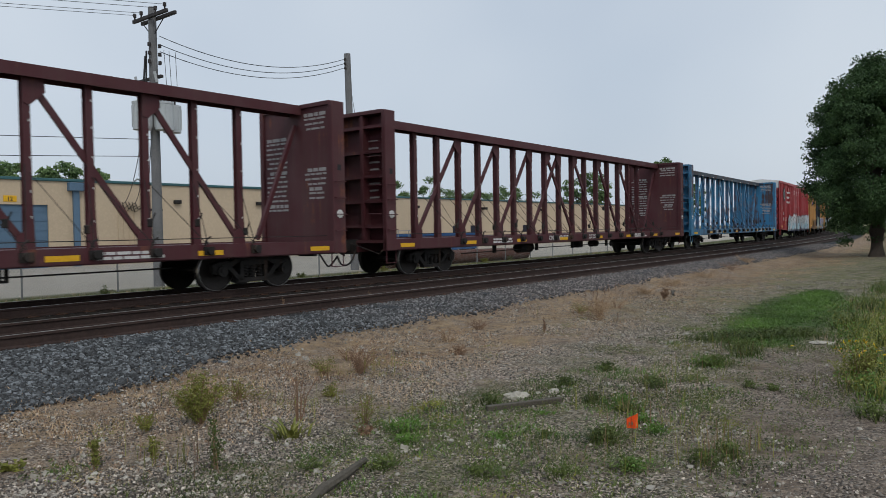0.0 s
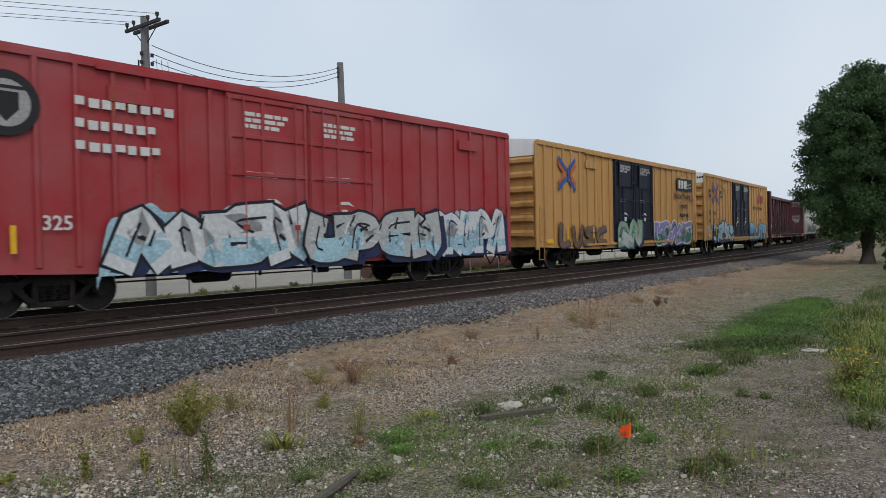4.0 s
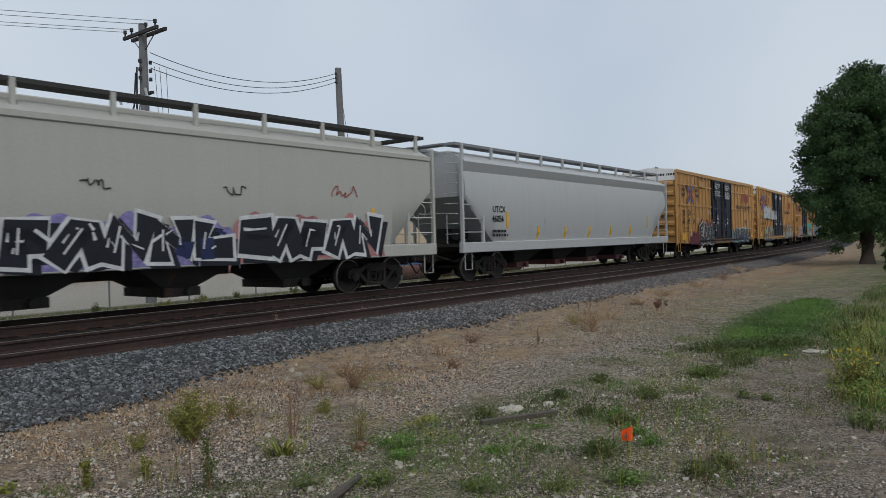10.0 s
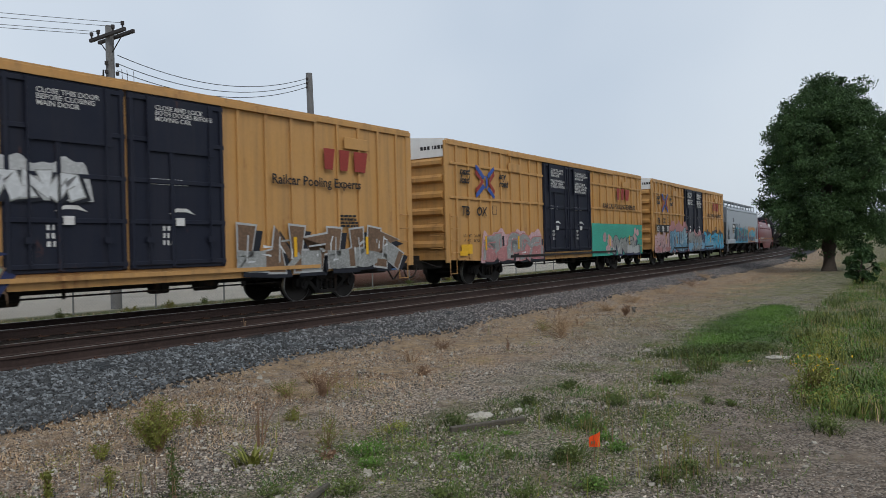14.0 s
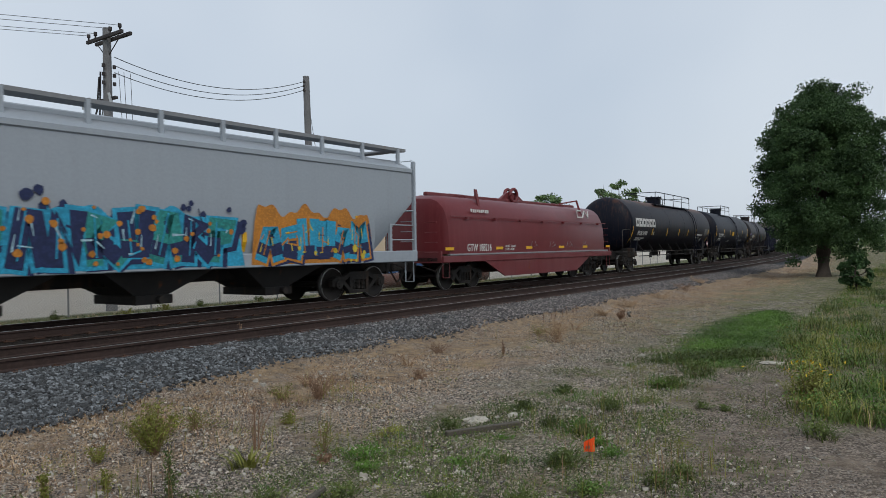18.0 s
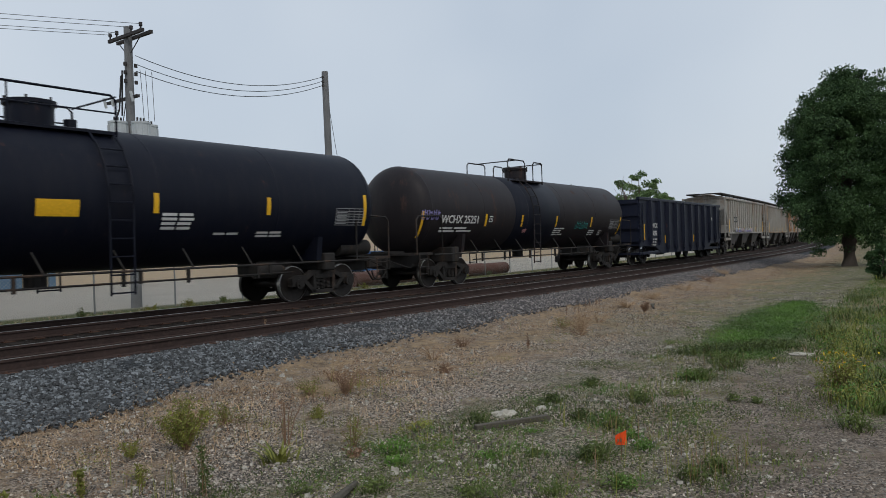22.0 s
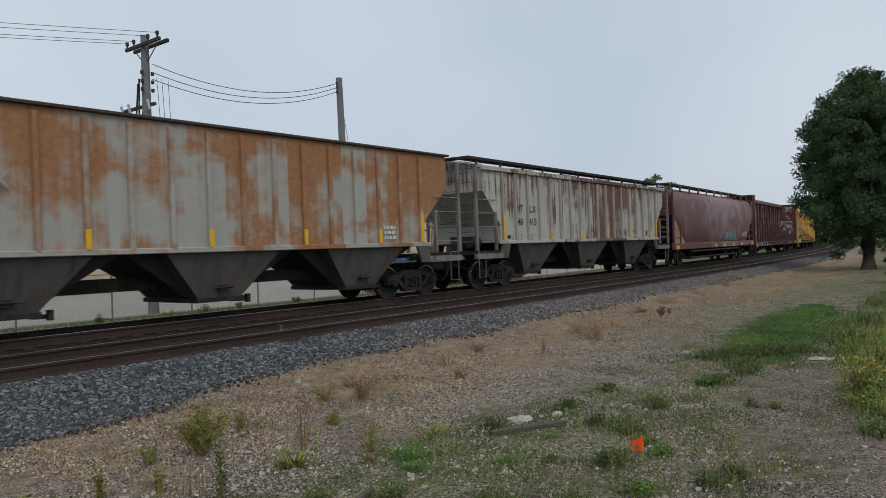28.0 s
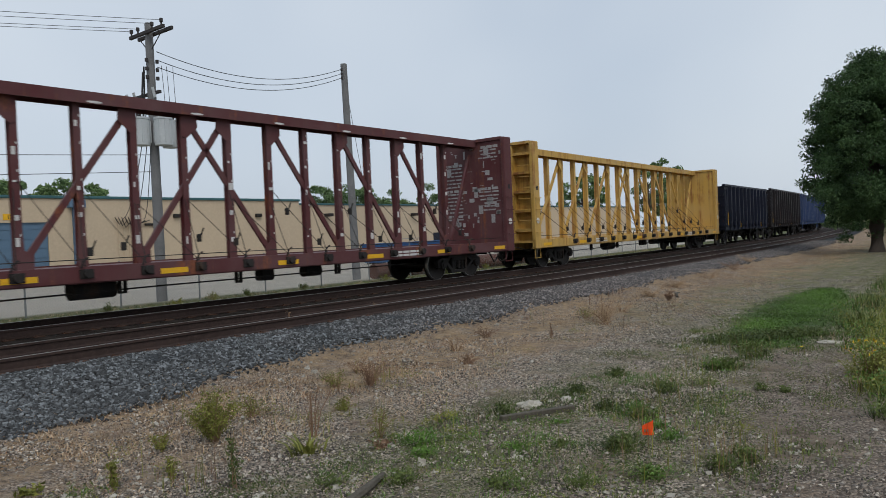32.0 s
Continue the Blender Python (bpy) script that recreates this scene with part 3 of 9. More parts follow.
FRAME_MESH, SPRING_MESH = side_frame_shape(), spring_shape()
FRAME_MESH.materials.append(UNDER)
SPRING_MESH.materials.append(UNDER)
BOLSTER = Shape().box(-0.18, 0.18, -1.0, 1.0, 0.5, 0.72).box(-0.3, 0.3, -0.25, 0.25, 0.72, 0.9).mesh("truck")
BOLSTER.materials.append(UNDER)
AXLE = Shape().tube([(0, -1.0, 0.46), (0, 1.0, 0.46)], 0.08, 10).mesh("axle", 40)
AXLE.materials.append(STEEL)


def truck(car, x, bright=True):
    t = part("truck", BOLSTER, UNDER, car, "cast steel truck, grimy black", at=pose(x, 0, 0))
    for side, turn in ((-1, 0), (1, 180)):
        part("side_frame", FRAME_MESH, UNDER, t, at=pose(0, side * 0.98, 0, 0, 0, turn))
        part("spring_nest", SPRING_MESH, UNDER, t, at=pose(0, side * 0.97, 0))
        for k in (-0.889, 0.889):
            part("wheel", WHEEL, STEEL, t, at=pose(k, side * 0.76, 0.46, 0, 0, turn))
            if bright and side < 0:
                part("wheel_tread", TREADS, TREAD, t, "bright worn wheel rim", at=pose(k, side * 0.76, 0.46, 0, 0, turn))
    for k in (-0.889, 0.889):
        part("axle", AXLE, STEEL, t, at=pose(k, 0, 0))
    return t


def coupler(car, x, way):
    """Drawbar, knuckle, cut lever and air hose at one end; way is +1 or -1."""
    s = Shape()
    s.box(min(x - way * 0.5, x + way * 0.45), max(x - way * 0.5, x + way * 0.45), -0.09, 0.09, 0.76, 0.96)
    s.soft_box(min(x + way * 0.38, x + way * 0.78), max(x + way * 0.38, x + way * 0.78), -0.2, 0.16, 0.70, 1.0, 0.05)
    s.box(min(x - way * 0.1, x + way * 0.02), max(x - way * 0.1, x + way * 0.02), -0.32, 0.32, 0.66, 1.08)
    part("coupler", s, UNDER, car)
    h = Shape()
    h.tube([(x + way * (0.05 + 0.72 * k / 8), -0.32 - 0.05 * math.sin(k * 0.8), 0.78 - 0.42 * math.sin(math.pi * k / 9)) for k in range(9)], 0.028, 6)
    part("air_hose", h, UNDER, car, smooth=60)
    c = Shape().tube([(x, -1.35, 0.8), (x + way * 0.12, -1.3, 0.68), (x + way * 0.2, -0.3, 0.98), (x + way * 0.3, -0.1, 1.05)], 0.014, 5)
    part("cut_lever", c, UNDER, car)


def ladder(car, x, y, z0, z1, n, material, width=0.42, name="ladder"):
    """Rungs on two stiles on the near or far side."""
    s = Shape()
    off = -0.09 if y < 0 else 0.09
    for k in range(n):
        z = z0 + (z1 - z0) * k / max(1, n - 1)
        s.tube([(x - width / 2, y, z), (x - width / 2, y + off, z), (x + width / 2, y + off, z), (x + width / 2, y, z)], 0.013, 5)
    for k in (-1, 1):
        s.box(x + k * width / 2 - 0.025, x + k * width / 2 + 0.025, min(y, y + off * 0.4), max(y, y + off * 0.4), z0 - 0.1, z1 + 0.1)
    part(name, s, material, car)


def end_ladder(car, x, way, z0, z1, n, material, y=-1.1):
    for k in range(n):
        z = z0 + (z1 - z0) * k / max(1, n - 1)
        part("end_rung", Shape().tube([(x, y - 0.22, z), (x + way * 0.08, y - 0.22, z), (x + way * 0.08, y + 0.22, z), (x, y + 0.22, z)], 0.013, 5), material, car)


def step(car, x, y, z0, z1, material):
    """A stirrup step below the sill."""
    s = Shape().tube([(x - 0.2, y, z1), (x - 0.2, y, z0), (x + 0.2, y, z0), (x + 0.2, y, z1)], 0.018, 5)
    part("stirrup_step", s, material, car)


def brake_gear(car, half, z, rod=True):
    s = Shape()
    s.tube([(-half * 0.28, -0.45, z - 0.2), (-half * 0.28 + 0.9, -0.45, z - 0.2)], 0.2, 12)
    part("air_reservoir", s, UNDER, car, smooth=50)
    s = Shape().soft_box(half * 0.12, half * 0.12 + 0.42, -0.6, -0.3, z - 0.34, z - 0.02, 0.04)
    part("brake_valve", s, UNDER, car)
    s = Shape().tube([(half * 0.25, -0.4, z - 0.2), (half * 0.25 + 0.55, -0.4, z - 0.2)], 0.15, 10)
    part("brake_cylinder", s, UNDER, car, smooth=50)
    if rod:
        s = Shape()
        s.tube([(-half * 0.62, -0.75, z - 0.28), (-half * 0.1, -0.6, z - 0.24), (half * 0.62, -0.7, z - 0.22)], 0.018, 5)
        for k in (-0.45, -0.2, 0.05, 0.33):
            s.box(half * k - 0.03, half * k + 0.03, -0.72, -0.66, z - 0.3, z)
            s.box(half * k + 0.09, half * k + 0.15, -0.72, -0.66, z - 0.3, z)
            s.box(half * k - 0.03, half * k + 0.15, -0.72, -0.66, z - 0.33, z - 0.28)
        part("brake_rod", s, UNDER, car)


def reflectors(car, xs, z, y, h=0.1, w=0.45, tall=False):
    for x in xs:
        a, b = (0.1, 0.5) if tall else (w, h)
        part("reflector", Shape().box(x - a / 2, x + a / 2, y - 0.004, y + 0.004, z, z + b), YELLOW_MARK, car, "yellow reflective strip")


CARS = []


def new_car(name, label, category, left, right, inset=2.6):
    """left and right are the body's ends, in metres along the train as it stands at 16 s."""
    car = thing(name, label, category, group="cars of the freight train")
    CARS.append((car, (left + right) / 2, (right - left) / 2 - inset))
    half = (right - left) / 2
    for k in (-1, 1):
        truck(car, k * (half - inset))
        coupler(car, k * half, k)
    return car, half


# ---------------------------------------------------------------- centre-beam flat cars
def centerbeam(left, right, material, label, seed, worn=0, dark_top=None, middle=0.2, pitch=1.215, wall=None):
    car, h = new_car("centerbeam_flatcar", label, "railway car", left, right)
    rnd = random.Random(seed)
    top, deck = 4.68, 1.06
    part("deck", Shape().box(-h, h, -1.42, 1.42, deck - 0.08, deck).box(-h, h, -0.35, 0.35, 0.72, deck - 0.08), material, car)
    for side in (-1, 1):
        y = side * 1.44
        s = Shape().box(-h, h, y - 0.04, y + 0.04, deck - 0.27, deck + 0.03).box(-h, h, y - side * 0.1 - 0.05, y - side * 0.1 + 0.05, deck - 0.3, deck - 0.27)
        part("side_sill", s, material, car)
    chord = part("top_chord", Shape().box(-h + 0.36, h - 0.36, -0.27, 0.27, top - 0.05, top), dark_top or material, car)
    for ya in (-0.27, 0.24):
        part("chord_flange", Shape().box(-h + 0.36, h - 0.36, ya, ya + 0.03, top - 0.25, top - 0.05), dark_top or material, chord)
    for k in range(9 if worn or dark_top else 0):
        x = -h + 1.8 + (2 * h - 3.6) * k / 8
        s = Shape()
        s.loft([[(x + 0.17 * math.cos(a * math.tau / 12), yy, top - 0.21 + 0.026 * math.sin(a * math.tau / 12)) for a in range(12)] for yy in (-0.276, -0.268)])
        part("chord_slot", s, WHITE_MARK, car)
    # bulkheads at both ends: a plain inner wall, ribs outside and deep corner posts
    for k in (-1, 1):
        xi, xo = k * (h - 0.42), k * h
        b = part("bulkhead", Shape().box(min(k * (h - 0.30), k * (h - 0.36)), max(k * (h - 0.30), k * (h - 0.36)), -1.36, 1.36, deck, top), wall or material, car)
        for side in (-1, 1):
            part("corner_post", Shape().soft_box(min(xi, xo), max(xi, xo), side * 1.42 - 0.08, side * 1.42 + 0.08, deck - 0.3, top, 0.02), material, b)
        part("bulkhead_cap", Shape().box(min(xi, xo), max(xi, xo), -1.36, 1.36, top - 0.08, top + 0.02), material, b)
        for i in range(5):
            z = deck + 0.35 + i * 0.7
            part("bulkhead_rib", Shape().box(min(k * (h - 0.30), k * (h - 0.06)), max(k * (h - 0.30), k * (h - 0.06)), -1.34, 1.34, z, z + 0.09), material, b)
        for yy in (-0.55, 0.55):
            part("bulkhead_post", Shape().box(min(k * (h - 0.30), k * (h - 0.04)), max(k * (h - 0.30), k * (h - 0.04)), yy - 0.06, yy + 0.06, deck, top - 0.1), material, b)
        end_ladder(car, k * h, k, 1.4, 4.2, 8, material)
        for i in range(4):
            z = 1.35 + i * 0.42
            part("grab_iron", Shape().tube([(xi + k * 0.03, -1.5, z), (xi + k * 0.03, -1.57, z), (xo - k * 0.03, -1.57, z), (xo - k * 0.03, -1.5, z)], 0.013, 5), material, car)
        s = Shape()
        disc(s, (xi + xo) / 2, -1.506, -1.502, 1.78, 0.11, 16)
        part("round_emblem", s, WHITE_MARK, car)
        # black patch stands for the shaded inside of a hole; nothing is cut
        part("lashing_window", Shape().box((xi + xo) / 2 - 0.06, (xi + xo) / 2 + 0.06, -1.506, -1.502, 2.9, 3.05), BLACK_MARK, car)
        step(car, k * (h - 0.25), -1.42, 0.42, 0.85, material)
        # knee brace from the bulkhead down to the first post
        part("knee_brace", Shape().beam((k * (h - 0.4), 0, top - 0.5), (k * (h - 1.7), 0, deck + 0.1), 0.1, 0.1), material, car)
    # vertical posts and diagonals of the spine
    n = 16
    xs = [middle + (i - (n - 1) / 2) * pitch for i in range(n)]
    for i, x in enumerate(xs):
        s = Shape().prism_y(-0.1, -0.085, [(x - 0.11, deck), (x + 0.11, deck), (x + 0.075, deck + 0.8), (x + 0.075, top - 0.06), (x - 0.075, top - 0.06), (x - 0.075, deck + 0.8)])
        s.box(x - 0.06, x + 0.06, 0.085, 0.1, deck, top - 0.06).box(x - 0.012, x + 0.012, -0.085, 0.085, deck, top - 0.06)
        part("post", s, material, car)
    pairs = [(q, q + 2) for q in (0, 2, 4, 6)] + [(q, q - 2) for q in (9, 11, 13, 15)]
    for foot, head in pairs:
        fx, hx = xs[foot], xs[head]
        w = 1 if hx > fx else -1
        part("diagonal_brace", Shape().beam((fx + w * 0.1, -0.03, deck + 0.15), (hx - w * 0.12, -0.03, top - 0.32), 0.07, 0.13), material, car)
        part("gusset", Shape().prism_y(-0.12, -0.102, [(hx - w * 0.34, top - 0.16), (hx + w * 0.07, top - 0.16), (hx + w * 0.07, top - 0.72), (hx - w * 0.06, top - 0.78), (hx - w * 0.36, top - 0.5)]), material, car)
        part("foot_gusset", Shape().prism_y(-0.12, -0.102, [(fx - w * 0.07, deck), (fx + w * 0.26, deck), (fx + w * 0.26, deck + 0.28), (fx + w * 0.05, deck + 0.4), (fx - w * 0.07, deck + 0.3)]), material, car)
    # stake holes with rags of white packing left on the posts
    rags = Shape()
    for x in xs:
        for j in range(5):
            z = deck + 0.6 + j * 0.62 + rnd.uniform(-0.1, 0.1)
            rags.box(x + 0.03, x + 0.05, -0.106, -0.101, z, z + 0.05)
            if worn and rnd.random() < 0.7:
                rags.box(x - 0.06, x + rnd.uniform(-0.02, 0.06), -0.107, -0.101, z - 0.2, z - 0.2 + rnd.uniform(0.03, 0.2))
    tagged(part("torn_wrapping", rags, WHITE_MARK, car), kind="stuff")
    if worn:
        scuffs = Shape()
        for _ in range(70):
            ya, za = rnd.uniform(-1.3, 1.2), rnd.uniform(deck + 0.2, top - 0.3)
            scuffs.box(h - 0.366, h - 0.361, ya, ya + rnd.uniform(0.03, 0.22), za, za + rnd.choice((0.02, 0.03, 0.12, 0.25)) * rnd.uniform(0.6, 1.2))
        tagged(part("paint_scuffs", scuffs, PRINT_MARK, car), kind="stuff")
    # lashing cables, winches and hooks along the sill
    for i in range(n - 1):
        x = (xs[i] + xs[i + 1]) / 2
        for q in (-0.55, 0.5):
            c = Shape().tube([(x, -1.46, deck + 0.02), (x + q * 1.1, -0.12, 2.3 + 0.5 * rnd.random())], 0.009, 4)
            part("lashing_cable", c, UNDER, car)
        w = Shape()
        disc(w, x, -1.6, -1.46, deck - 0.1, 0.085, 10)
        w.box(x - 0.13, x + 0.13, -1.52, -1.46, deck - 0.2, deck - 0.02)
        w.tube([(x - 0.1, -1.5, deck), (x - 0.05, -1.5, deck + 0.14), (x + 0.05, -1.5, deck + 0.2)], 0.02, 5)
        part("winch", w, UNDER, car)
    part("deck_cable", Shape().tube([(-h + 0.5, -1.3, deck + 0.16), (h - 0.5, -1.3, deck + 0.16)], 0.009, 4), UNDER, car)
    for i in range(0, n - 1):
        x = xs[i] + pitch * rnd.uniform(0.25, 0.75)
        z = deck + rnd.choice((0.22, 0.3, 0.42, 1.0))
        hook = Shape().soft_box(x - 0.05, x + 0.05, -1.16, -1.08, z, z + 0.17, 0.015).beam((x + 0.03, -1.12, z + 0.1), (x + 0.12, -1.12, z + 0.3), 0.025, 0.025)
        part("cable_hook", hook, UNDER, car)
    brake_gear(car, h, 0.8)
    reflectors(car, [-h + 0.9 + (2 * h - 1.8) * k / 7 for k in range(8)], deck - 0.21, -1.485, 0.11, 0.62)
    small_print(car, -h * 0.55, deck - 0.06, -1.488, 1.2, 2, WHITE_MARK, 0.06, seed + 40)
    small_print(car, h * 0.45, deck - 0.06, -1.488, 1.4, 2, WHITE_MARK, 0.06, seed + 41)
    return car, h


def warning_panels(car, h, seed):
    """White loading instructions on the inner faces of the bulkheads, seen past the spine."""
    rnd = random.Random(seed)
    x = h - 0.364
    for y0, y1, z0, rows in ((0.35, 1.25, 3.9, 16), (-1.2, -0.35, 4.45, 4), (-1.2, -0.35, 3.0, 4), (-1.1, -0.5, 2.5, 3)):
        s = Shape()
        for i in range(rows):
            z = z0 - i * 0.13
            a = y0 + 0.1 * rnd.random()
            while a < y1 - 0.1:
                b = min(a + rnd.uniform(0.12, 0.32), y1)
                s.box(x - 0.004, x, a, b, z - (0.05 if i % 7 else 0.09), z)
                a = b + 0.04
        part("warning_text", s, PRINT_MARK, car, "white stencilled loading instructions")
    s = Shape()
    for i in range(9):
        z = 3.9 - i * 0.2
        a = -1.05 + 0.1 * rnd.random()
        s.box(-h + 0.28, -h + 0.284, a, a + rnd.uniform(0.3, 0.6), z - 0.05, z)
    tagged(part("end_stencil", s, PRINT_MARK, car), kind="stuff")


# ---------------------------------------------------------------- box cars
def boxcar(left, right, material, door_material, label, grid=False, ribs=9, roof_end=None, door_at=0.0, number="", seed=0):
    car, h = new_car("boxcar", label, "railway car", left, right, 3.3)
    w, bot, eave, top = 1.47, 0.92, 4.86, 5.08
    roof_end = roof_end or END_WHITE
    part("body", Shape().box(-h + 0.14, h - 0.14, -w, w, bot, eave), material, car)
    belly = Shape()
    for side in (-1, 1):
        y = side * (w - 0.02)
        belly.prism_y(y - 0.05, y + 0.05, [(-h + 0.1, bot), (h - 0.1, bot), (h - 4.6, 0.74), (-h + 4.6, 0.74)] if side < 0 else [(-h + 0.1, bot), (h - 0.1, bot), (h - 4.6, 0.74), (-h + 4.6, 0.74)])
    part("side_sill", belly, material, car)
    part("center_sill", Shape().box(-h, h, -0.35, 0.35, 0.6, bot), UNDER, car)
    # roof: shallow gable with raised seams
    part("roof", Shape().prism_x(-h + 0.1, h - 0.1, [(-w - 0.05, eave), (-w - 0.05, eave + 0.06), (0, top), (w + 0.05, eave + 0.06), (w + 0.05, eave)]), material, car)
    for i in range(13):
        x = -h + 0.6 + (2 * h - 1.2) * i / 12
        part("roof_seam", Shape().prism_x(x - 0.03, x + 0.03, [(-w - 0.03, eave + 0.05), (-w - 0.03, eave + 0.075), (0, top + 0.03), (w + 0.03, eave + 0.075), (w + 0.03, eave + 0.05)]), material, car)
    # corrugated ends with a pale band under the roof
    for k in (-1, 1):
        x = k * (h - 0.14)
        part("end_wall", Shape().box(min(x, x + k * 0.02), max(x, x + k * 0.02), -w + 0.02, w - 0.02, bot, eave), material, car)
        for i in range(6):
            z = bot + 0.35 + i * 0.55
            part("end_corrugation", Shape().loft([[(x + k * 0.02, yy, z), (x + k * 0.13, yy * 0.97, z + 0.08), (x + k * 0.13, yy * 0.97, z + 0.2), (x + k * 0.02, yy, z + 0.3)] for yy in (-w + 0.1, w - 0.1)]), material, car)
        part("end_band", Shape().prism_x(min(x + k * 0.03, x + k * 0.06), max(x + k * 0.03, x + k * 0.06), [(-w - 0.03, eave - 0.52), (w + 0.03, eave - 0.52), (w + 0.03, eave + 0.05), (0, top), (-w - 0.03, eave + 0.05)]), roof_end, car, "pale band across the car's end")
        for side in (-1, 1):
            part("corner_post", Shape().soft_box(min(x - k * 0.12, x + k * 0.14), max(x - k * 0.12, x + k * 0.14), side * w - 0.035, side * w + 0.035, bot - 0.1, eave, 0.015), material, car)
        end_ladder(car, x + k * 0.1, k, 1.3, 2.6, 4, material)
        ladder(car, k * (h - 0.45), -w - 0.03, 1.15, 2.35, 4, material)
        step(car, k * (h - 0.45), -w, 0.45, 0.9, material)
    # side ribs either side of the doors
    d = 2.42
    for a, b, n in ((-h + 0.3, door_at - d, ribs), (door_at + d, h - 0.3, ribs - 1)):
        for i in range(n):
            x = a + (b - a) * (i + 0.5) / n
            for side in (-1, 1):
                s = Shape().soft_box(x - 0.05, x + 0.05, side * (w + 0.03) - 0.032, side * (w + 0.03) + 0.032, bot, eave - 0.02, 0.015)
                part("side_rib", s, material, car)
        if grid:
            for z in (4.14, 3.0):
                part("side_rail", Shape().soft_box(a - 0.05, b + 0.05, -w - 0.058, -w, z - 0.045, z + 0.045, 0.012), material, car)
    part("eave_rail", Shape().soft_box(-h + 0.05, h - 0.05, -w - 0.06, -w, eave - 0.12, eave + 0.02, 0.01), material, car)
    # two plug doors on rails
    for k, xa, xb in ((-1, door_at - d + 0.04, door_at - 0.03), (1, door_at + 0.03, door_at + d - 0.04)):
        door = part("door", Shape().soft_box(xa, xb, -w - 0.06, -w, bot + 0.12, eave - 0.14, 0.02), door_material, car, "dark panelled plug door")
        for i in range(5):
            z = bot + 0.2 + i * 0.86
            part("door_rail", Shape().soft_box(xa, xb, -w - 0.1, -w - 0.055, z, z + 0.1, 0.012), door_material, door)
        for f in (0.03, 0.42, 0.97):
            x = xa + (xb - xa) * f
            part("door_stile", Shape().soft_box(x - 0.045, x + 0.045, -w - 0.105, -w - 0.06, bot + 0.15, eave - 0.18, 0.012), door_material, door)
        for f in (0.18, 0.82):
            x = xa + (xb - xa) * f
            part("lock_bar", Shape().tube([(x, -w - 0.13, bot + 0.25), (x, -w - 0.13, eave - 0.2)], 0.022, 6).box(x - 0.09, x + 0.09, -w - 0.15, -w - 0.11, 1.6, 1.72), door_material, door)
        m = WHITE_MARK
        if door_material is BLACK_DOOR:
            part("notice_panel", Shape().box(xa + 0.42, xb - 0.3, -w - 0.113, -w - 0.1, 3.52, 4.62), door_material, door)
            words = (("CLOSE THIS DOOR\nBEFORE CLOSING\nMAIN DOOR", "CIERRE ESTA PUERTA\nANTES DE CERRAR\nLA PUERTA PRINCIPAL"), ("CLOSE AND LOCK\nBOTH DOORS BEFORE\nMOVING CAR", "CIERRE Y PONGA\nEL SEGURO EN AMBAS\nPUERTAS ANTES DE\nMOVER EL CARRO"))[k > 0]
            lettering(door, words[0], 0.14, xa + 0.6, 4.4, -w - 0.117, m, bold=0.006)
            if grid:
                lettering(door, words[1], 0.14, xa + 0.56, 3.95, -w - 0.117, m, bold=0.006)
        else:
            small_print(door, xa + 0.45, 4.32, -w - 0.068, 1.3, 3, m, 0.09, seed + k)
        small_print(door, xa + 0.5, 2.95, -w - 0.068, 0.9, 2, m, 0.05, seed + k + 5)
        part("door_arrow", Shape().prism_y(-w - 0.07, -w - 0.062, [(xa + 0.9, 2.2), (xa + 1.1, 2.33), (xa + 1.35, 2.33), (xa + 1.55, 2.2), (xa + 1.35, 2.25), (xa + 1.1, 2.25)]), m, door)
        small_print(door, xa + 0.75, 1.95, -w - 0.068, 0.28, 3, m, 0.1, seed + k + 9)
        s = Shape().box(xa + 1.05, xa + 1.25, -w - 0.12, -w - 0.06, 1.95, 2.12)
        part("seal_plate", s, m, door)
    for z, y in ((bot + 0.02, 0.13), (eave - 0.1, 0.1)):
        part("door_track", Shape().box(door_at - 2.2 * d, door_at + 2.2 * d, -w - y, -w - 0.03, z - 0.05, z + 0.04), UNDER if z < 2 and grid else material, car)
    # tack boards
    for x in (-h + 4.2, h - 3.0):
        part("tack_board", Shape().soft_box(x, x + 0.95, -w - 0.085, -w - 0.05, 4.12, 4.44, 0.01), material, car)
    brake_gear(car, h, 0.8, False)
    s = Shape().tube([(-h * 0.5, -0.8, 0.55), (h * 0.5, -0.8, 0.55)], 0.02, 5)
    for x in (-3, -1, 1.2, 3.4):
        s.box(x, x + 0.05, -0.82, -0.76, 0.5, 0.76)
    part("brake_rod", s, UNDER, car)
    reflectors(car, [-h + 1.0, h - 1.0], bot + 0.12, -w - 0.068, 0.16, 0.5)
    reflectors(car, [-h + 2.4, -h + 4.8, h - 4.9, h - 2.2], 1.2, -w - 0.112, tall=True)
    return car, h, -w - 0.066


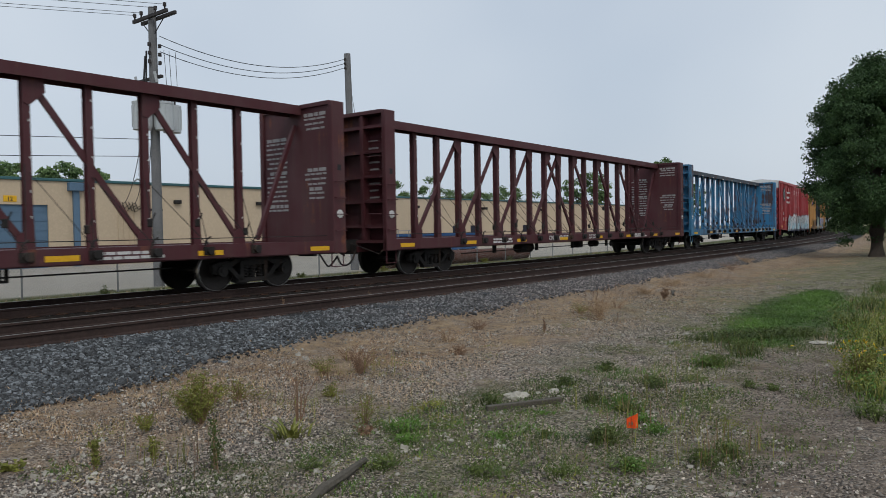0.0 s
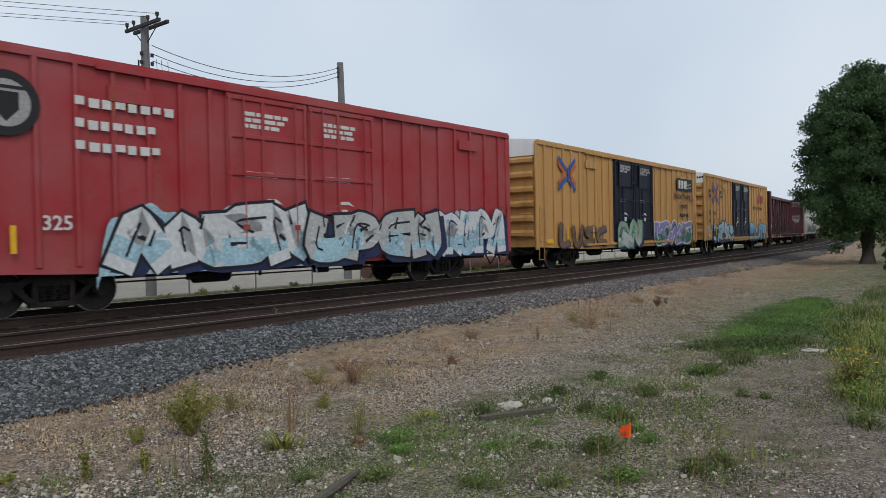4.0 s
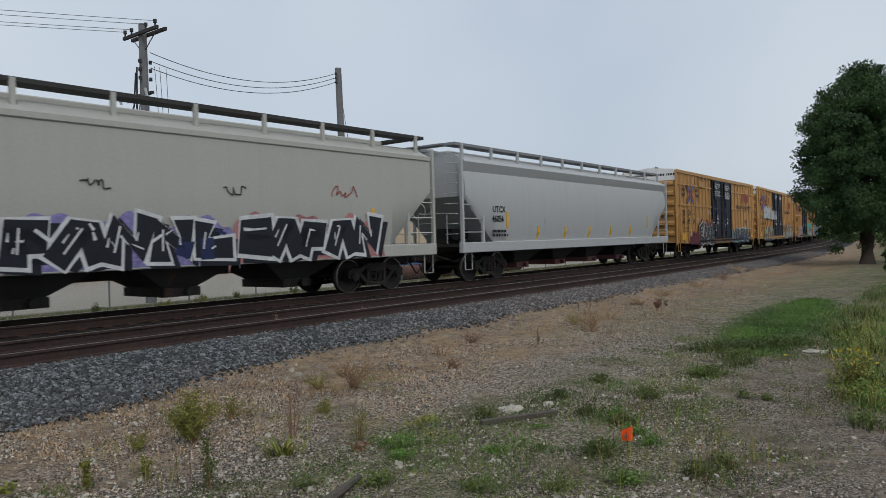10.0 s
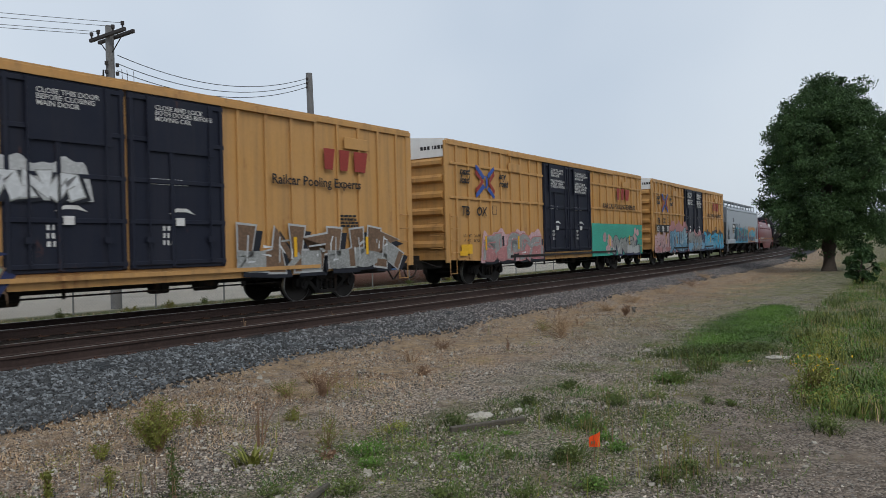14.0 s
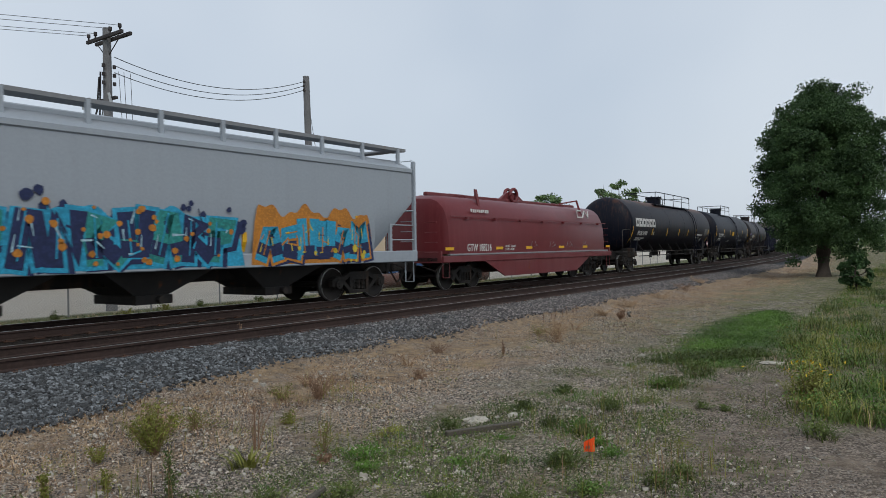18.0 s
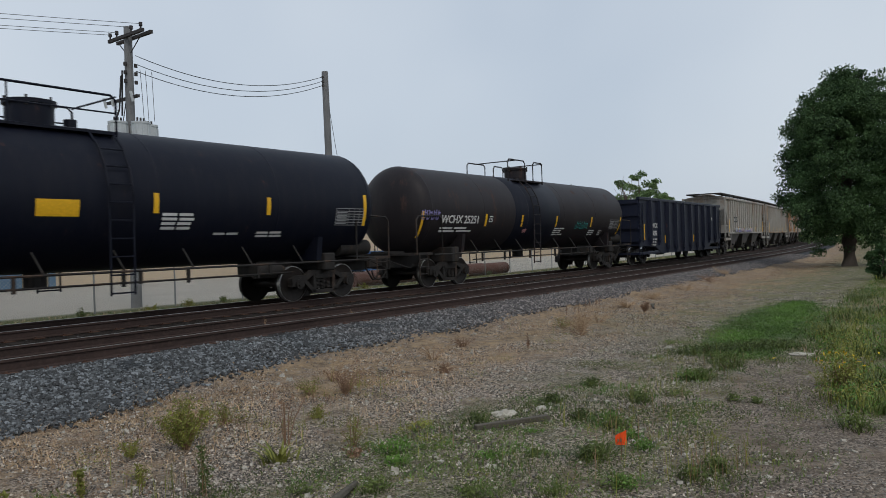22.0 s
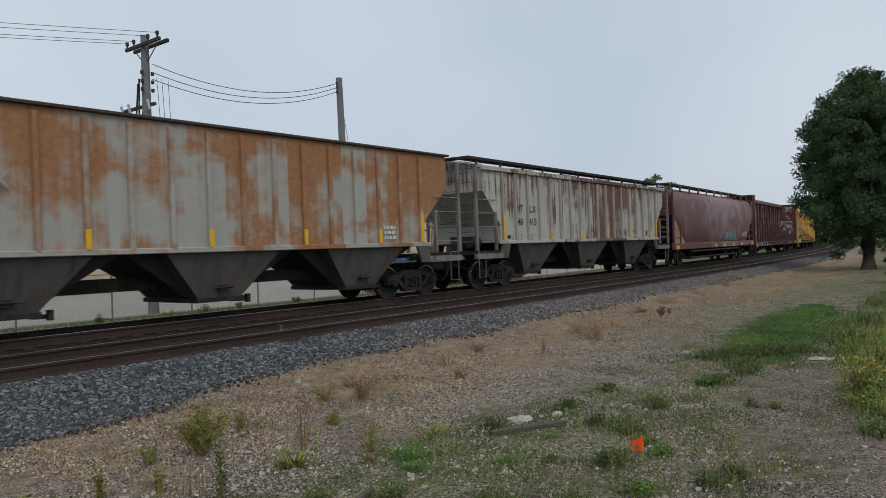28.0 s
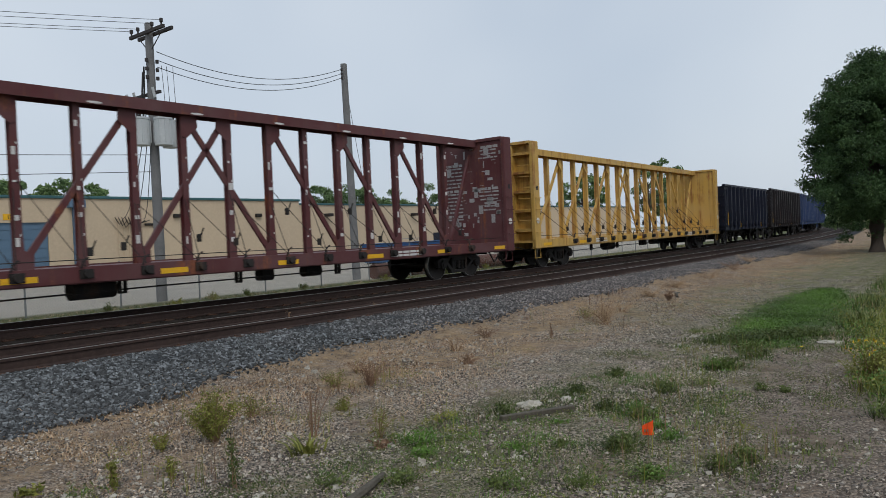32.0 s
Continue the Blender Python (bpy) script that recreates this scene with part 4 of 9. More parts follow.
def cross_mark(car, x, z, y, a, b, fx=0.95, fz=0.84):
    """A bold cross of bent strokes, the blue ones joined by an arc, the others salmon."""
    def bar(pts, k, colour):
        part("cross_stroke", Shape().prism_y(y - 0.003, y, [(x + px * fx, z + k * pz * fz) for px, pz in pts]), colour, car)

    for k in (-1, 1):
        bar([(-0.78, 0.62), (-0.78, 0.8), (-0.58, 0.72), (-0.02, 0.26), (-0.18, 0.1)], k, a)
        bar([(0.8, 0.66), (0.74, 0.82), (0.6, 0.72), (0.16, 0.36), (0.3, 0.2)], k, a)
        bar([(-0.02, 0.28), (0.06, 0.12), (0.06, 0), (0.22, 0), (0.2, 0.16), (0.1, 0.32)], k, a)
        bar([(-0.8, 0.36), (-0.76, 0.56), (-0.24, 0.12), (-0.1, 0), (-0.32, 0)], k, b)
        bar([(0.82, 0.38), (0.76, 0.58), (0.36, 0.16), (0.28, 0), (0.42, 0)], k, b)


def block_logo(car, x, z, y, w, h, n, material, ground=None):
    """A maker's sign as plain blocks."""
    if ground:
        part("logo_panel", Shape().box(x - 0.1, x + w + 0.1, y - 0.003, y + 0.003, z - 0.1, z + h + 0.1), ground, car)
    step_w = w / n
    for i in range(n):
        a = x + i * step_w
        low = 0.0 if i % 3 else 0.18 * h
        s = Shape().box(a, a + step_w * (0.78 if i % 2 else 0.66), y - 0.007, y - 0.002, z + low, z + h * (1.0 if i == 0 else 0.88))
        part("logo_block", s, material, car)


# ---------------------------------------------------------------- covered hoppers
def roof_walk(car, h, z, material, y=-0.75, posts=10):
    """Grating along the roof on short brackets, and round hatches."""
    for side in (-1, 1):
        yy = side * abs(y)
        part("running_board", Shape().box(-h + 0.1, h - 0.1, yy - 0.25, yy + 0.25, z + 0.25, z + 0.34), material, car)
    for k in (-1, 1):
        part("running_board", Shape().box(min(k * h, k * (h - 0.5)), max(k * h, k * (h - 0.5)), -abs(y) + 0.22, abs(y) - 0.22, z + 0.28, z + 0.33), material, car)
    return z


def hopper_ends(car, h, body_mat, frame_mat, slope_top, slope_in, sill, w, back=0.75):
    """Sloping end sheets, corner stanchions, ladders, end platforms and brake wheel."""
    for k in (-1, 1):
        x0, x1 = k * (h - slope_in), k * (h - back - 0.03)
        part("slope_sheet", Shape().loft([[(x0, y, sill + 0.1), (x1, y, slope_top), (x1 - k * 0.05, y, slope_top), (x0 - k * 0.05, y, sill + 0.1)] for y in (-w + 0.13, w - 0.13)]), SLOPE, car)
        part("end_platform", Shape().box(min(k * h, k * (h - 2.2)), max(k * h, k * (h - 2.2)), -w + 0.15, w - 0.15, sill - 0.12, sill - 0.02), UNDER, car)
        for side in (-1, 1):
            y = side * (w - 0.04)
            s = Shape().box(min(k * (h - 0.12), k * (h - 0.02)), max(k * (h - 0.12), k * (h - 0.02)), y - 0.05, y + 0.05, sill, 4.15)
            s.box(min(k * (h - 1.3), k * (h - 1.2)), max(k * (h - 1.3), k * (h - 1.2)), y - 0.04, y + 0.04, sill, slope_top - 0.7)
            part("corner_stanchion", s, frame_mat, car)
            for i in range(4):
                z = sill + 0.35 + i * 0.45
                part("grab_iron", Shape().tube([(k * (h - 0.07), y, z), (k * (h - 1.25), y, z)], 0.018, 5), frame_mat, car)
        end_ladder(car, k * (h - 0.02), k, sill + 0.3, 4.2, 9, frame_mat, -w + 0.4)
        step(car, k * (h - 0.35), -w + 0.03, 0.42, sill, frame_mat)
        s = Shape()
        s.tube([(k * (h - 0.4), -0.6, sill), (k * (h - 0.4), -0.6, sill + 1.0), (k * (h - 0.4), 0.6, sill + 1.0), (k * (h - 0.4), 0.6, sill)], 0.02, 5)
        part("end_rail", s, frame_mat, car)
    s = Shape()
    s.tube([(-h + 1.0, -0.5, sill + 0.3), (-h + 1.5, -0.5, sill + 0.3)], 0.2, 12)
    s.box(-h + 1.0, -h + 1.6, -0.2, 0.3, sill, sill + 0.5)
    part("brake_valve", s, UNDER, car)
    ring = [(-h + 0.25 + 0.0, 0.45 + 0.27 * math.cos(a * math.tau / 14), sill + 1.1 + 0.27 * math.sin(a * math.tau / 14)) for a in range(15)]
    part("brake_wheel", Shape().tube(ring, 0.02, 5), frame_mat, car)


def smooth_hopper(left, right, material, sill_mat, label, bays=4, sill=1.28, board=None, gate=None, strips=True, flare=False, rounded=False):
    """Curved-side covered hopper."""
    car, h = new_car("covered_hopper", label, "railway car", left, right, 2.2)
    w = 1.5
    side = [(-w + 0.12, sill), (-w + 0.02, sill + 0.35), (-w, sill + 1.3), (-w + 0.03, 3.3), (-w + 0.12, 3.62), (-w + 0.1, 3.66), (-w + 0.0, 3.92), (-w + 0.04, 3.98), (-0.95, 4.26), (0, 4.32)]
    if not flare and not rounded:
        side = [(-w + 0.12, sill), (-w + 0.02, sill + 0.35), (-w, sill + 1.3), (-w, 3.76), (-w - 0.035, 3.79), (-w - 0.035, 3.9), (-w + 0.05, 3.93), (-0.92, 4.2), (0, 4.3)]
    elif rounded:
        side = [(-w + 0.12, sill), (-w + 0.02, sill + 0.35), (-w, sill + 1.3), (-w + 0.02, 3.5), (-w + 0.07, 3.8), (-w + 0.2, 4.05), (-w + 0.34, 4.16), (-0.9, 4.26), (0, 4.32)]
    ring = side + [(-y, z) for y, z in side[-2::-1]]
    ends = []
    # the ends taper inwards: the sides are cut back below the shoulder
    for k in (-1, 1):
        ends.append(k * (h - 0.22))
    s = Shape()
    lo, hi = ends
    s.loft([[(hi_x, y, z) for y, z in ring] for hi_x in (lo + 1.75, hi - 1.75)])
    part("body", s, material, car, smooth=35)
    for k in (-1, 1):
        sec = []
        for f in (0, 1):
            x = k * (h - 0.22 - 1.75) if f == 0 else k * (h - 0.22)
            pts = []
            for y, z in ring:
                zz = z if f == 0 or z > 2.8 else 2.8 + (z - sill) * 0.12
                pts.append((x, y, zz))
            sec.append(pts)
        part("end_shoulder", Shape().loft(sec), material, car, smooth=35)
    for side_k in (-1, 1):
        y = side_k * (w - 0.06)
        part("side_sill", Shape().soft_box(-h, h, y - 0.09, y + 0.09, sill - 0.32, sill + 0.02, 0.02), sill_mat, car)
    hopper_ends(car, h, material, sill_mat, 2.9, 2.15, sill, w, 0.22)
    roof_walk(car, h, 4.22, board or SLOPE, 0.95)
    for i in range(11):
        x = -h + 0.5 + (2 * h - 1) * i / 10
        for side_k in (-1, 1):
            part("board_bracket", Shape().box(x - 0.05, x + 0.05, side_k * 1.2 - 0.04, side_k * 1.2 + 0.04, 4.02, 4.54), sill_mat, car)
    part("trough_hatch", Shape().soft_box(-h + 1.0, h - 1.0, -0.3, 0.3, 4.27, 4.44, 0.03), material, car)
    # hopper bays and outlet gates
    for i in range(bays):
        a = -h + 3.3 + (2 * h - 6.6) * i / bays
        b = -h + 3.3 + (2 * h - 6.6) * (i + 1) / bays
        m = (a + b) / 2
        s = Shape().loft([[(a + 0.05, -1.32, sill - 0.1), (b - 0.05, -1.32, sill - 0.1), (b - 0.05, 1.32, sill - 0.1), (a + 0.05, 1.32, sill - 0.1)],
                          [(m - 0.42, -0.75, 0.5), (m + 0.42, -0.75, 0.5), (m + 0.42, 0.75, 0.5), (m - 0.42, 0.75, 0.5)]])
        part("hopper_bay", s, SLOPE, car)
        g = Shape().box(m - 0.45, m + 0.45, -0.85, 0.85, 0.3, 0.5)
        g.tube([(m + 0.1, -1.0, 0.4), (m + 0.1, 1.0, 0.4)], 0.09, 10)
        part("outlet_gate", g, gate or UNDER, car)
    part("center_sill", Shape().box(-h, h, -0.3, 0.3, 0.72, 1.0), UNDER, car)
    if strips:
        for k in range(7):
            x = -h + 2.75 + (2 * h - 5.5) * k / 6
            tall = 0.95 if k in (0, 6) else 0.45
            part("reflector", Shape().prism_x(x - 0.06, x + 0.06, [(-w + 0.1, sill + 0.06), (-w - 0.008, sill + 0.08 + tall * 0.5), (-w - 0.012, sill + 0.08 + tall), (-w + 0.06, sill + 0.08 + tall)]), YELLOW_MARK, car, "yellow reflective strip")
    return car, h, -w - 0.012


def ribbed_hopper(left, right, material, label, bays=3, posts=18, span=7.1, middle=0.0, top=4.1, cap_mat=None, walkway=True, post_mat=None, frame_mat=None, roof_mat=None):
    """Three-bay covered hopper with outside posts."""
    car, h = new_car("covered_hopper", label, "railway car", left, right, 1.9)
    w, bot = 1.5, 1.56
    crown = 0.3 if walkway else 0.1
    cap_mat = cap_mat or material
    post_mat = post_mat or material
    xl, xr = middle - span - 0.12, middle + span + 0.12
    profile = [(xl, bot), (xr, bot), (xr, 2.15), (h - 0.6, 3.3), (h - 0.6, top), (-h + 0.6, top), (-h + 0.6, 3.3), (xl, 2.15)]
    part("body", Shape().prism_y(-w + 0.09, w - 0.09, profile), material, car)
    part("roof", Shape().prism_x(-h + 0.55, h - 0.55, [(-w + 0.02, top), (-w + 0.1, top + 0.06), (0, top + crown), (w - 0.1, top + 0.06), (w - 0.02, top)]), roof_mat or material, car)
    for side in (-1, 1):
        y = side * (w - 0.05)
        part("top_rail", Shape().soft_box(-h + 0.5, h - 0.5, y - 0.06, y + 0.06, top - (0.1 if walkway else 0.02), top + 0.05, 0.015), cap_mat, car)
        part("side_sill", Shape().soft_box(-h + 1.5, h - 1.5, y - 0.05, y + 0.05, bot - 0.06, bot + 0.06, 0.015), material, car)
        for xa, xb in ((-h, -h + 1.6), (h - 1.6, h)):
            part("end_sill_plate", Shape().box(xa, xb, y - 0.06, y + 0.06, 1.02, 1.2), frame_mat or GREY_WORN, car)
        for k in (-1, 1):
            part("sill_strut", Shape().prism_y(y - 0.045, y + 0.045, [(k * (h - 1.55), 1.02), (k * (h - 1.55), 1.22), (k * (h - 1.7), bot - 0.05), (k * (h - 2.15), bot - 0.05), (k * (h - 1.95), 1.02)]), BAY, car)
    for i in range(posts):
        x = middle - span + 2 * span * i / (posts - 1)
        for side in (-1, 1):
            y = side * (w - 0.05)
            part("side_post", Shape().soft_box(x - 0.055, x + 0.055, y - 0.05, y + 0.05, bot, top - 0.12, 0.015), post_mat, car)
            if side < 0 and (i in (0, posts - 1) or (i % 3 == 1 and i > 1)):
                part("reflector", Shape().box(x - 0.06, x + 0.06, y - 0.056, y - 0.051, bot + 0.06, bot + (0.95 if i in (0, posts - 1) else 0.45)), YELLOW_MARK, car, "yellow reflective strip")
    hopper_ends(car, h, material, frame_mat or GREY_WORN, 3.3, 2.75, 1.3, w)
    if walkway:
        roof_walk(car, h, top + 0.02, UNDER, 0.95)
        for i in range(12):
            x = -h + 0.6 + (2 * h - 1.2) * i / 11
            part("board_bracket", Shape().box(x - 0.03, x + 0.03, -1.2, -1.14, top, top + 0.33), UNDER, car)
    for i in range(5):
        x = -h + 1.6 + (2 * h - 3.2) * i / 4
        part("roof_hatch", Shape().soft_box(x - 0.7, x + 0.7, -0.35, 0.35, top + 0.05, top + crown + 0.03, 0.02), roof_mat or material, car)
    for i in range(bays):
        a = -h + 1.9 + (2 * h - 3.8) * i / bays
        b = -h + 1.9 + (2 * h - 3.8) * (i + 1) / bays
        m = (a + b) / 2
        # inner slope sheets sit in shade; SLOPE puts that shade in their colour
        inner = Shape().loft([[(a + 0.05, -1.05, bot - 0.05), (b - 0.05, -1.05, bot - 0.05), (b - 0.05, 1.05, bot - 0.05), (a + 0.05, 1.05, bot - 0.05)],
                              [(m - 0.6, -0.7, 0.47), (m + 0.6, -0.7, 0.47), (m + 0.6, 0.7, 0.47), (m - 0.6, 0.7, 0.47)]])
        part("shaded_bay_slope", inner, SLOPE, car)
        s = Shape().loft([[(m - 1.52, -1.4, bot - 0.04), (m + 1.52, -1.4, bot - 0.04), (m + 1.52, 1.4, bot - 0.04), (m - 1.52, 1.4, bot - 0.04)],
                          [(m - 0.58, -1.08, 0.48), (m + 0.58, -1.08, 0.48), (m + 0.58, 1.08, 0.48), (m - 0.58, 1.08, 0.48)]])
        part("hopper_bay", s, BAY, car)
        g = Shape().box(m - 0.63, m + 0.63, -1.12, 1.12, 0.38, 0.48).box(m - 0.12, m + 0.1, -1.24, -1.08, 0.62, 0.76).box(m + 0.63, m + 0.86, -0.8, 0.8, 0.33, 0.41)
        for q in (-0.9, -0.3, 0.3, 0.9):
            g.box(m + 0.82, m + 0.92, q - 0.06, q + 0.06, 0.3, 0.5)
        g.tube([(m - 0.26, -1.25, 0.7), (m + 0.24, -1.25, 0.7)], 0.028, 6)
        part("outlet_gate", g, UNDER, car)
    part("center_sill", Shape().box(-h, h, -0.3, 0.3, 0.72, 1.0), UNDER, car)
    return car, h, -w - 0.008


# ---------------------------------------------------------------- tank cars
def tank_car(left, right, material, label, radius, zc, shell, manway, walk_x, ladder_x, hoops=(), band=None):
    """Places along the car are given in metres along the train, as its ends are."""
    car, h = new_car("tank_car", label, "railway car", left, right, 2.3)
    n, mid = 44, (left + right) / 2
    xa, xb = shell[0] - mid, shell[1] - mid
    head = [(1 - math.sqrt(1 - r * r), r) for r in (0.03, 0.25, 0.45, 0.62, 0.76, 0.87, 0.94, 0.98, 0.996)]
    depth = 0.66
    prof = [(xa + depth * d, r) for d, r in head] + [(xa + depth, 1.0)] + [(xa + depth + (xb - xa - 2 * depth) * k / 6, 1.0) for k in range(1, 6)] + [(xb - depth, 1.0)] + [(xb - depth * d, r) for d, r in reversed(head)]
    s = Shape().loft([[(x, radius * r * math.cos(k * math.tau / n), zc + radius * r * math.sin(k * math.tau / n)) for k in range(n)] for x, r in prof])
    part("tank_shell", s, material, car, smooth=50)
    span = xb - xa - 2 * depth

    def ring(x0, x1, out, mat, name):
        t = Shape().loft([[(xx, rr * math.cos(k * math.tau / n), zc + rr * math.sin(k * math.tau / n)) for k in range(n)] for xx, rr in ((x0, radius), (x0 + 0.006, radius + out), (x1 - 0.006, radius + out), (x1, radius))], False)
        part(name, t, mat, car, smooth=40)

    for f in (0.0, 0.2, 0.4, 0.6, 0.8, 1.0):
        x = xa + depth + span * f
        ring(x - 0.02, x + 0.02, 0.005, material, "weld_seam")
    if band:
        ring(band[0] - mid, band[1] - mid, 0.004, BLACK, "painted_band")
    # manway, platform and railings
    material = BLACK if material is BLACK_CROWN else material
    t, mx = zc + radius, manway - mid
    dome = part("manway", Shape().tube([(mx, 0, t - 0.1), (mx, 0, t + 0.36)], 0.45, 20), material, car, smooth=40)
    part("lid", Shape().tube([(mx, 0, t + 0.36), (mx, 0, t + 0.44), (mx, 0, t + 0.47)], [0.5, 0.5, 0.36], 20), material, dome, smooth=40)
    for k in range(6):
        an = k * math.tau / 6
        part("bolt", Shape().tube([(mx + 0.47 * math.cos(an), 0.47 * math.sin(an), t + 0.3), (mx + 0.47 * math.cos(an), 0.47 * math.sin(an), t + 0.5)], 0.025, 6), UNDER, dome)
    part("safety_valve", Shape().tube([(mx + 0.85, 0.1, t - 0.05), (mx + 0.85, 0.1, t + 0.18)], 0.13, 12), material, car, smooth=40)
    wa, wb = walk_x[0] - mid, walk_x[1] - mid
    for side in (-1, 1):
        y = side * 0.92
        part("platform", Shape().box(wa, wb, min(y, side * 0.5), max(y, side * 0.5), t - 0.2, t - 0.15), material, car)
        for qa, qb in (hoops or (walk_x,)):
            qa, qb = qa - mid, qb - mid
            part("platform_rail", Shape().tube([(qa, y, t - 0.25), (qa, y, t + 0.5), (qa + 0.1, y, t + 0.6), (qb - 0.1, y, t + 0.6), (qb, y, t + 0.5), (qb, y, t - 0.25)], 0.026, 6), material, car, smooth=60)
            m = max(1, int((qb - qa) / 1.7))
            for k in range(1, m):
                x = qa + (qb - qa) * k / m
                part("rail_post", Shape().tube([(x, y, t - 0.2), (x, y, t + 0.6)], 0.02, 5), material, car)
            if qb - qa > 2.2:
                part("platform_rail", Shape().tube([(qa, y, t + 0.24), (qb, y, t + 0.24)], 0.018, 5), material, car)
    for x in (wa, wb):
        part("platform_rail", Shape().tube([(x, -0.92, t + 0.58), (x, 0.92, t + 0.58)], 0.022, 5), material, car)
    lx = ladder_x - mid
    for y in (-1, 1):
        for xx in (lx - 0.25, lx + 0.25):
            path = [(xx, y * 0.75, t - 0.12)] + [(xx, y * (radius + 0.09) * math.cos(an), zc + (radius + 0.09) * math.sin(an)) for an in (1.0, 0.7, 0.4, 0.1)] + [(xx, y * (radius + 0.1), zc - 0.4), (xx, y * (radius + 0.06), 0.55)]
            part("ladder_rail", Shape().tube(path, 0.024, 5), material, car)
        for k in range(10):
            z = 0.6 + k * 0.36
            an = math.asin(max(-1, min(1, (z - zc) / (radius + 0.09))))
            yy = y * (radius + 0.09) * (math.cos(an) if z > zc else 1.0)
            part("rung", Shape().tube([(lx - 0.25, yy, z), (lx + 0.25, yy, z)], 0.018, 5), material, car)
    # stub sills, saddles and running rails
    low = zc - radius
    for k in (-1, 1):
        xi, xo = k * (h - 4.0), k * h
        part("stub_sill", Shape().box(min(xi, xo), max(xi, xo), -0.38, 0.38, 0.68, low + 0.12), UNDER, car)
        part("end_platform", Shape().box(min(k * (h - 0.9), xo), max(k * (h - 0.9), xo), -1.4, 1.4, low - 0.02, low + 0.05), UNDER, car)
        xs = k * (h - 2.7)
        part("saddle", Shape().loft([[(xs + o, -1.3, low + 0.02), (xs + o, 1.3, low + 0.02), (xs + o, 1.38, low + 0.62), (xs + o, -1.38, low + 0.62)] for o in (-0.08, 0.08)]), material, car)
        part("body_bolster", Shape().soft_box(k * (h - 2.3) - 0.2, k * (h - 2.3) + 0.2, -1.3, 1.3, 0.78, low + 0.2, 0.03), UNDER, car)
        for y in (-1.42, 1.42):
            part("end_rail", Shape().tube([(k * (h - 0.08), y, low), (k * (h - 0.08), y, low + 1.05), (k * (h - 0.2), y, low + 1.17), (k * (h - 1.25), y, low + 1.2), (k * (h - 1.4), y, low + 1.08), (k * (h - 1.4), y, low)], 0.026, 6), UNDER, car, smooth=60)
        for m in range(3):
            part("step_rung", Shape().tube([(k * (h - 0.2), -1.42, 0.48 + m * 0.22), (k * (h - 0.6), -1.42, 0.48 + m * 0.22)], 0.016, 5), UNDER, car)
        for xx in (0.2, 0.6):
            part("step_rail", Shape().tube([(k * (h - xx), -1.42, 0.43), (k * (h - xx), -1.42, low)], 0.018, 5), UNDER, car)
    for side in (-1, 1):
        part("side_rail", Shape().tube([(-h + 0.9, side * 1.47, low - 0.02), (h - 0.9, side * 1.47, low - 0.02)], 0.028, 6), UNDER, car)
        for k in range(8):
            x = -h + 3.4 + (2 * h - 6.8) * k / 7
            part("rail_strut", Shape().tube([(x, side * 1.47, low - 0.02), (x - 0.12, side * 1.25, zc - 0.86 * radius + 0.2)], 0.022, 5), UNDER, car)
    for k, x in enumerate((-4.6, -3.1, -1.2, 0.9, 2.4, 4.3)):
        part("pipe_hanger", Shape().box(x - 0.03, x + 0.03, -1.22, -1.16, low - 0.34, low), UNDER, car)
        if k % 2:
            part("pipe_hanger", Shape().box(x + 0.35, x + 0.41, -1.22, -1.16, low - 0.3, low), UNDER, car)
    part("brake_pipe", Shape().tube([(-h + 3.5, -1.19, low - 0.26), (h - 3.5, -1.19, low - 0.26)], 0.025, 6), UNDER, car)
    part("brake_cylinder", Shape().tube([(h - 4.5, -0.95, low - 0.18), (h - 3.9, -0.95, low - 0.18), (h - 3.6, -0.95, low - 0.18)], [0.2, 0.2, 0.08], 14), UNDER, car, smooth=40)
    part("brake_reservoir", Shape().tube([(h - 1.6, -0.8, low + 0.32), (h - 0.4, -0.8, low + 0.32)], 0.22, 14), UNDER, car, smooth=40)
    part("bottom_outlet", Shape().tube([(mx, 0, low - 0.3), (mx, 0, low + 0.1)], 0.22, 12), UNDER, car)
    return car, h, radius, zc, mid


def on_tank(car, radius, zc, x, z, w, hh, material, name="reflector", label=""):
    """A rectangle laid round the curved shell on the near side."""
    s = Shape()
    r = radius + 0.004
    rows = []
    for i in range(5):
        zz = z + hh * i / 4
        a = math.asin(max(-1, min(1, (zz - zc) / r)))
        rows.append((-r * math.cos(a), zz))
    for (ya, za), (yb, zb) in zip(rows, rows[1:]):
        s.add([(x, ya, za), (x + w, ya, za), (x + w, yb, zb), (x, yb, zb)], [(0, 1, 2, 3)])
    part(name, s, material, car, label)


def tank_print(car, radius, zc, x, z, w, lines, seed, hh=0.07, material=None):
    rnd = random.Random(seed)
    for i in range(lines):
        ww = w * rnd.uniform(0.7, 1.0)
        on_tank(car, radius, zc, x, z - i * hh * 1.6, ww * 0.45, hh, material or WHITE_MARK, "small_print")
        on_tank(car, radius, zc, x + ww * 0.52, z - i * hh * 1.6, ww * 0.45, hh, material or WHITE_MARK, "small_print")


def tank_words(car, radius, zc, text, size, x, z, material, squeeze=1.0, width=None):
    """Lettering bent round the shell."""
    ob = lettering(car, text, size, 0, 0, 0, material, squeeze=squeeze)
    me = ob.data.copy()
    ob.matrix_basis = Matrix.Identity(4)
    ob.data = me
    if width:
        wide = max(q.co.x for q in me.vertices)
        for q in me.vertices:
            q.co.x *= width / wide
    for q in me.vertices:
        zz = z + q.co.z
        a = math.asin(max(-1, min(1, (zz - zc) / radius)))
        q.co = (x + q.co.x, -(radius + 0.006) * math.cos(a) + q.co.y, zz)
    return ob


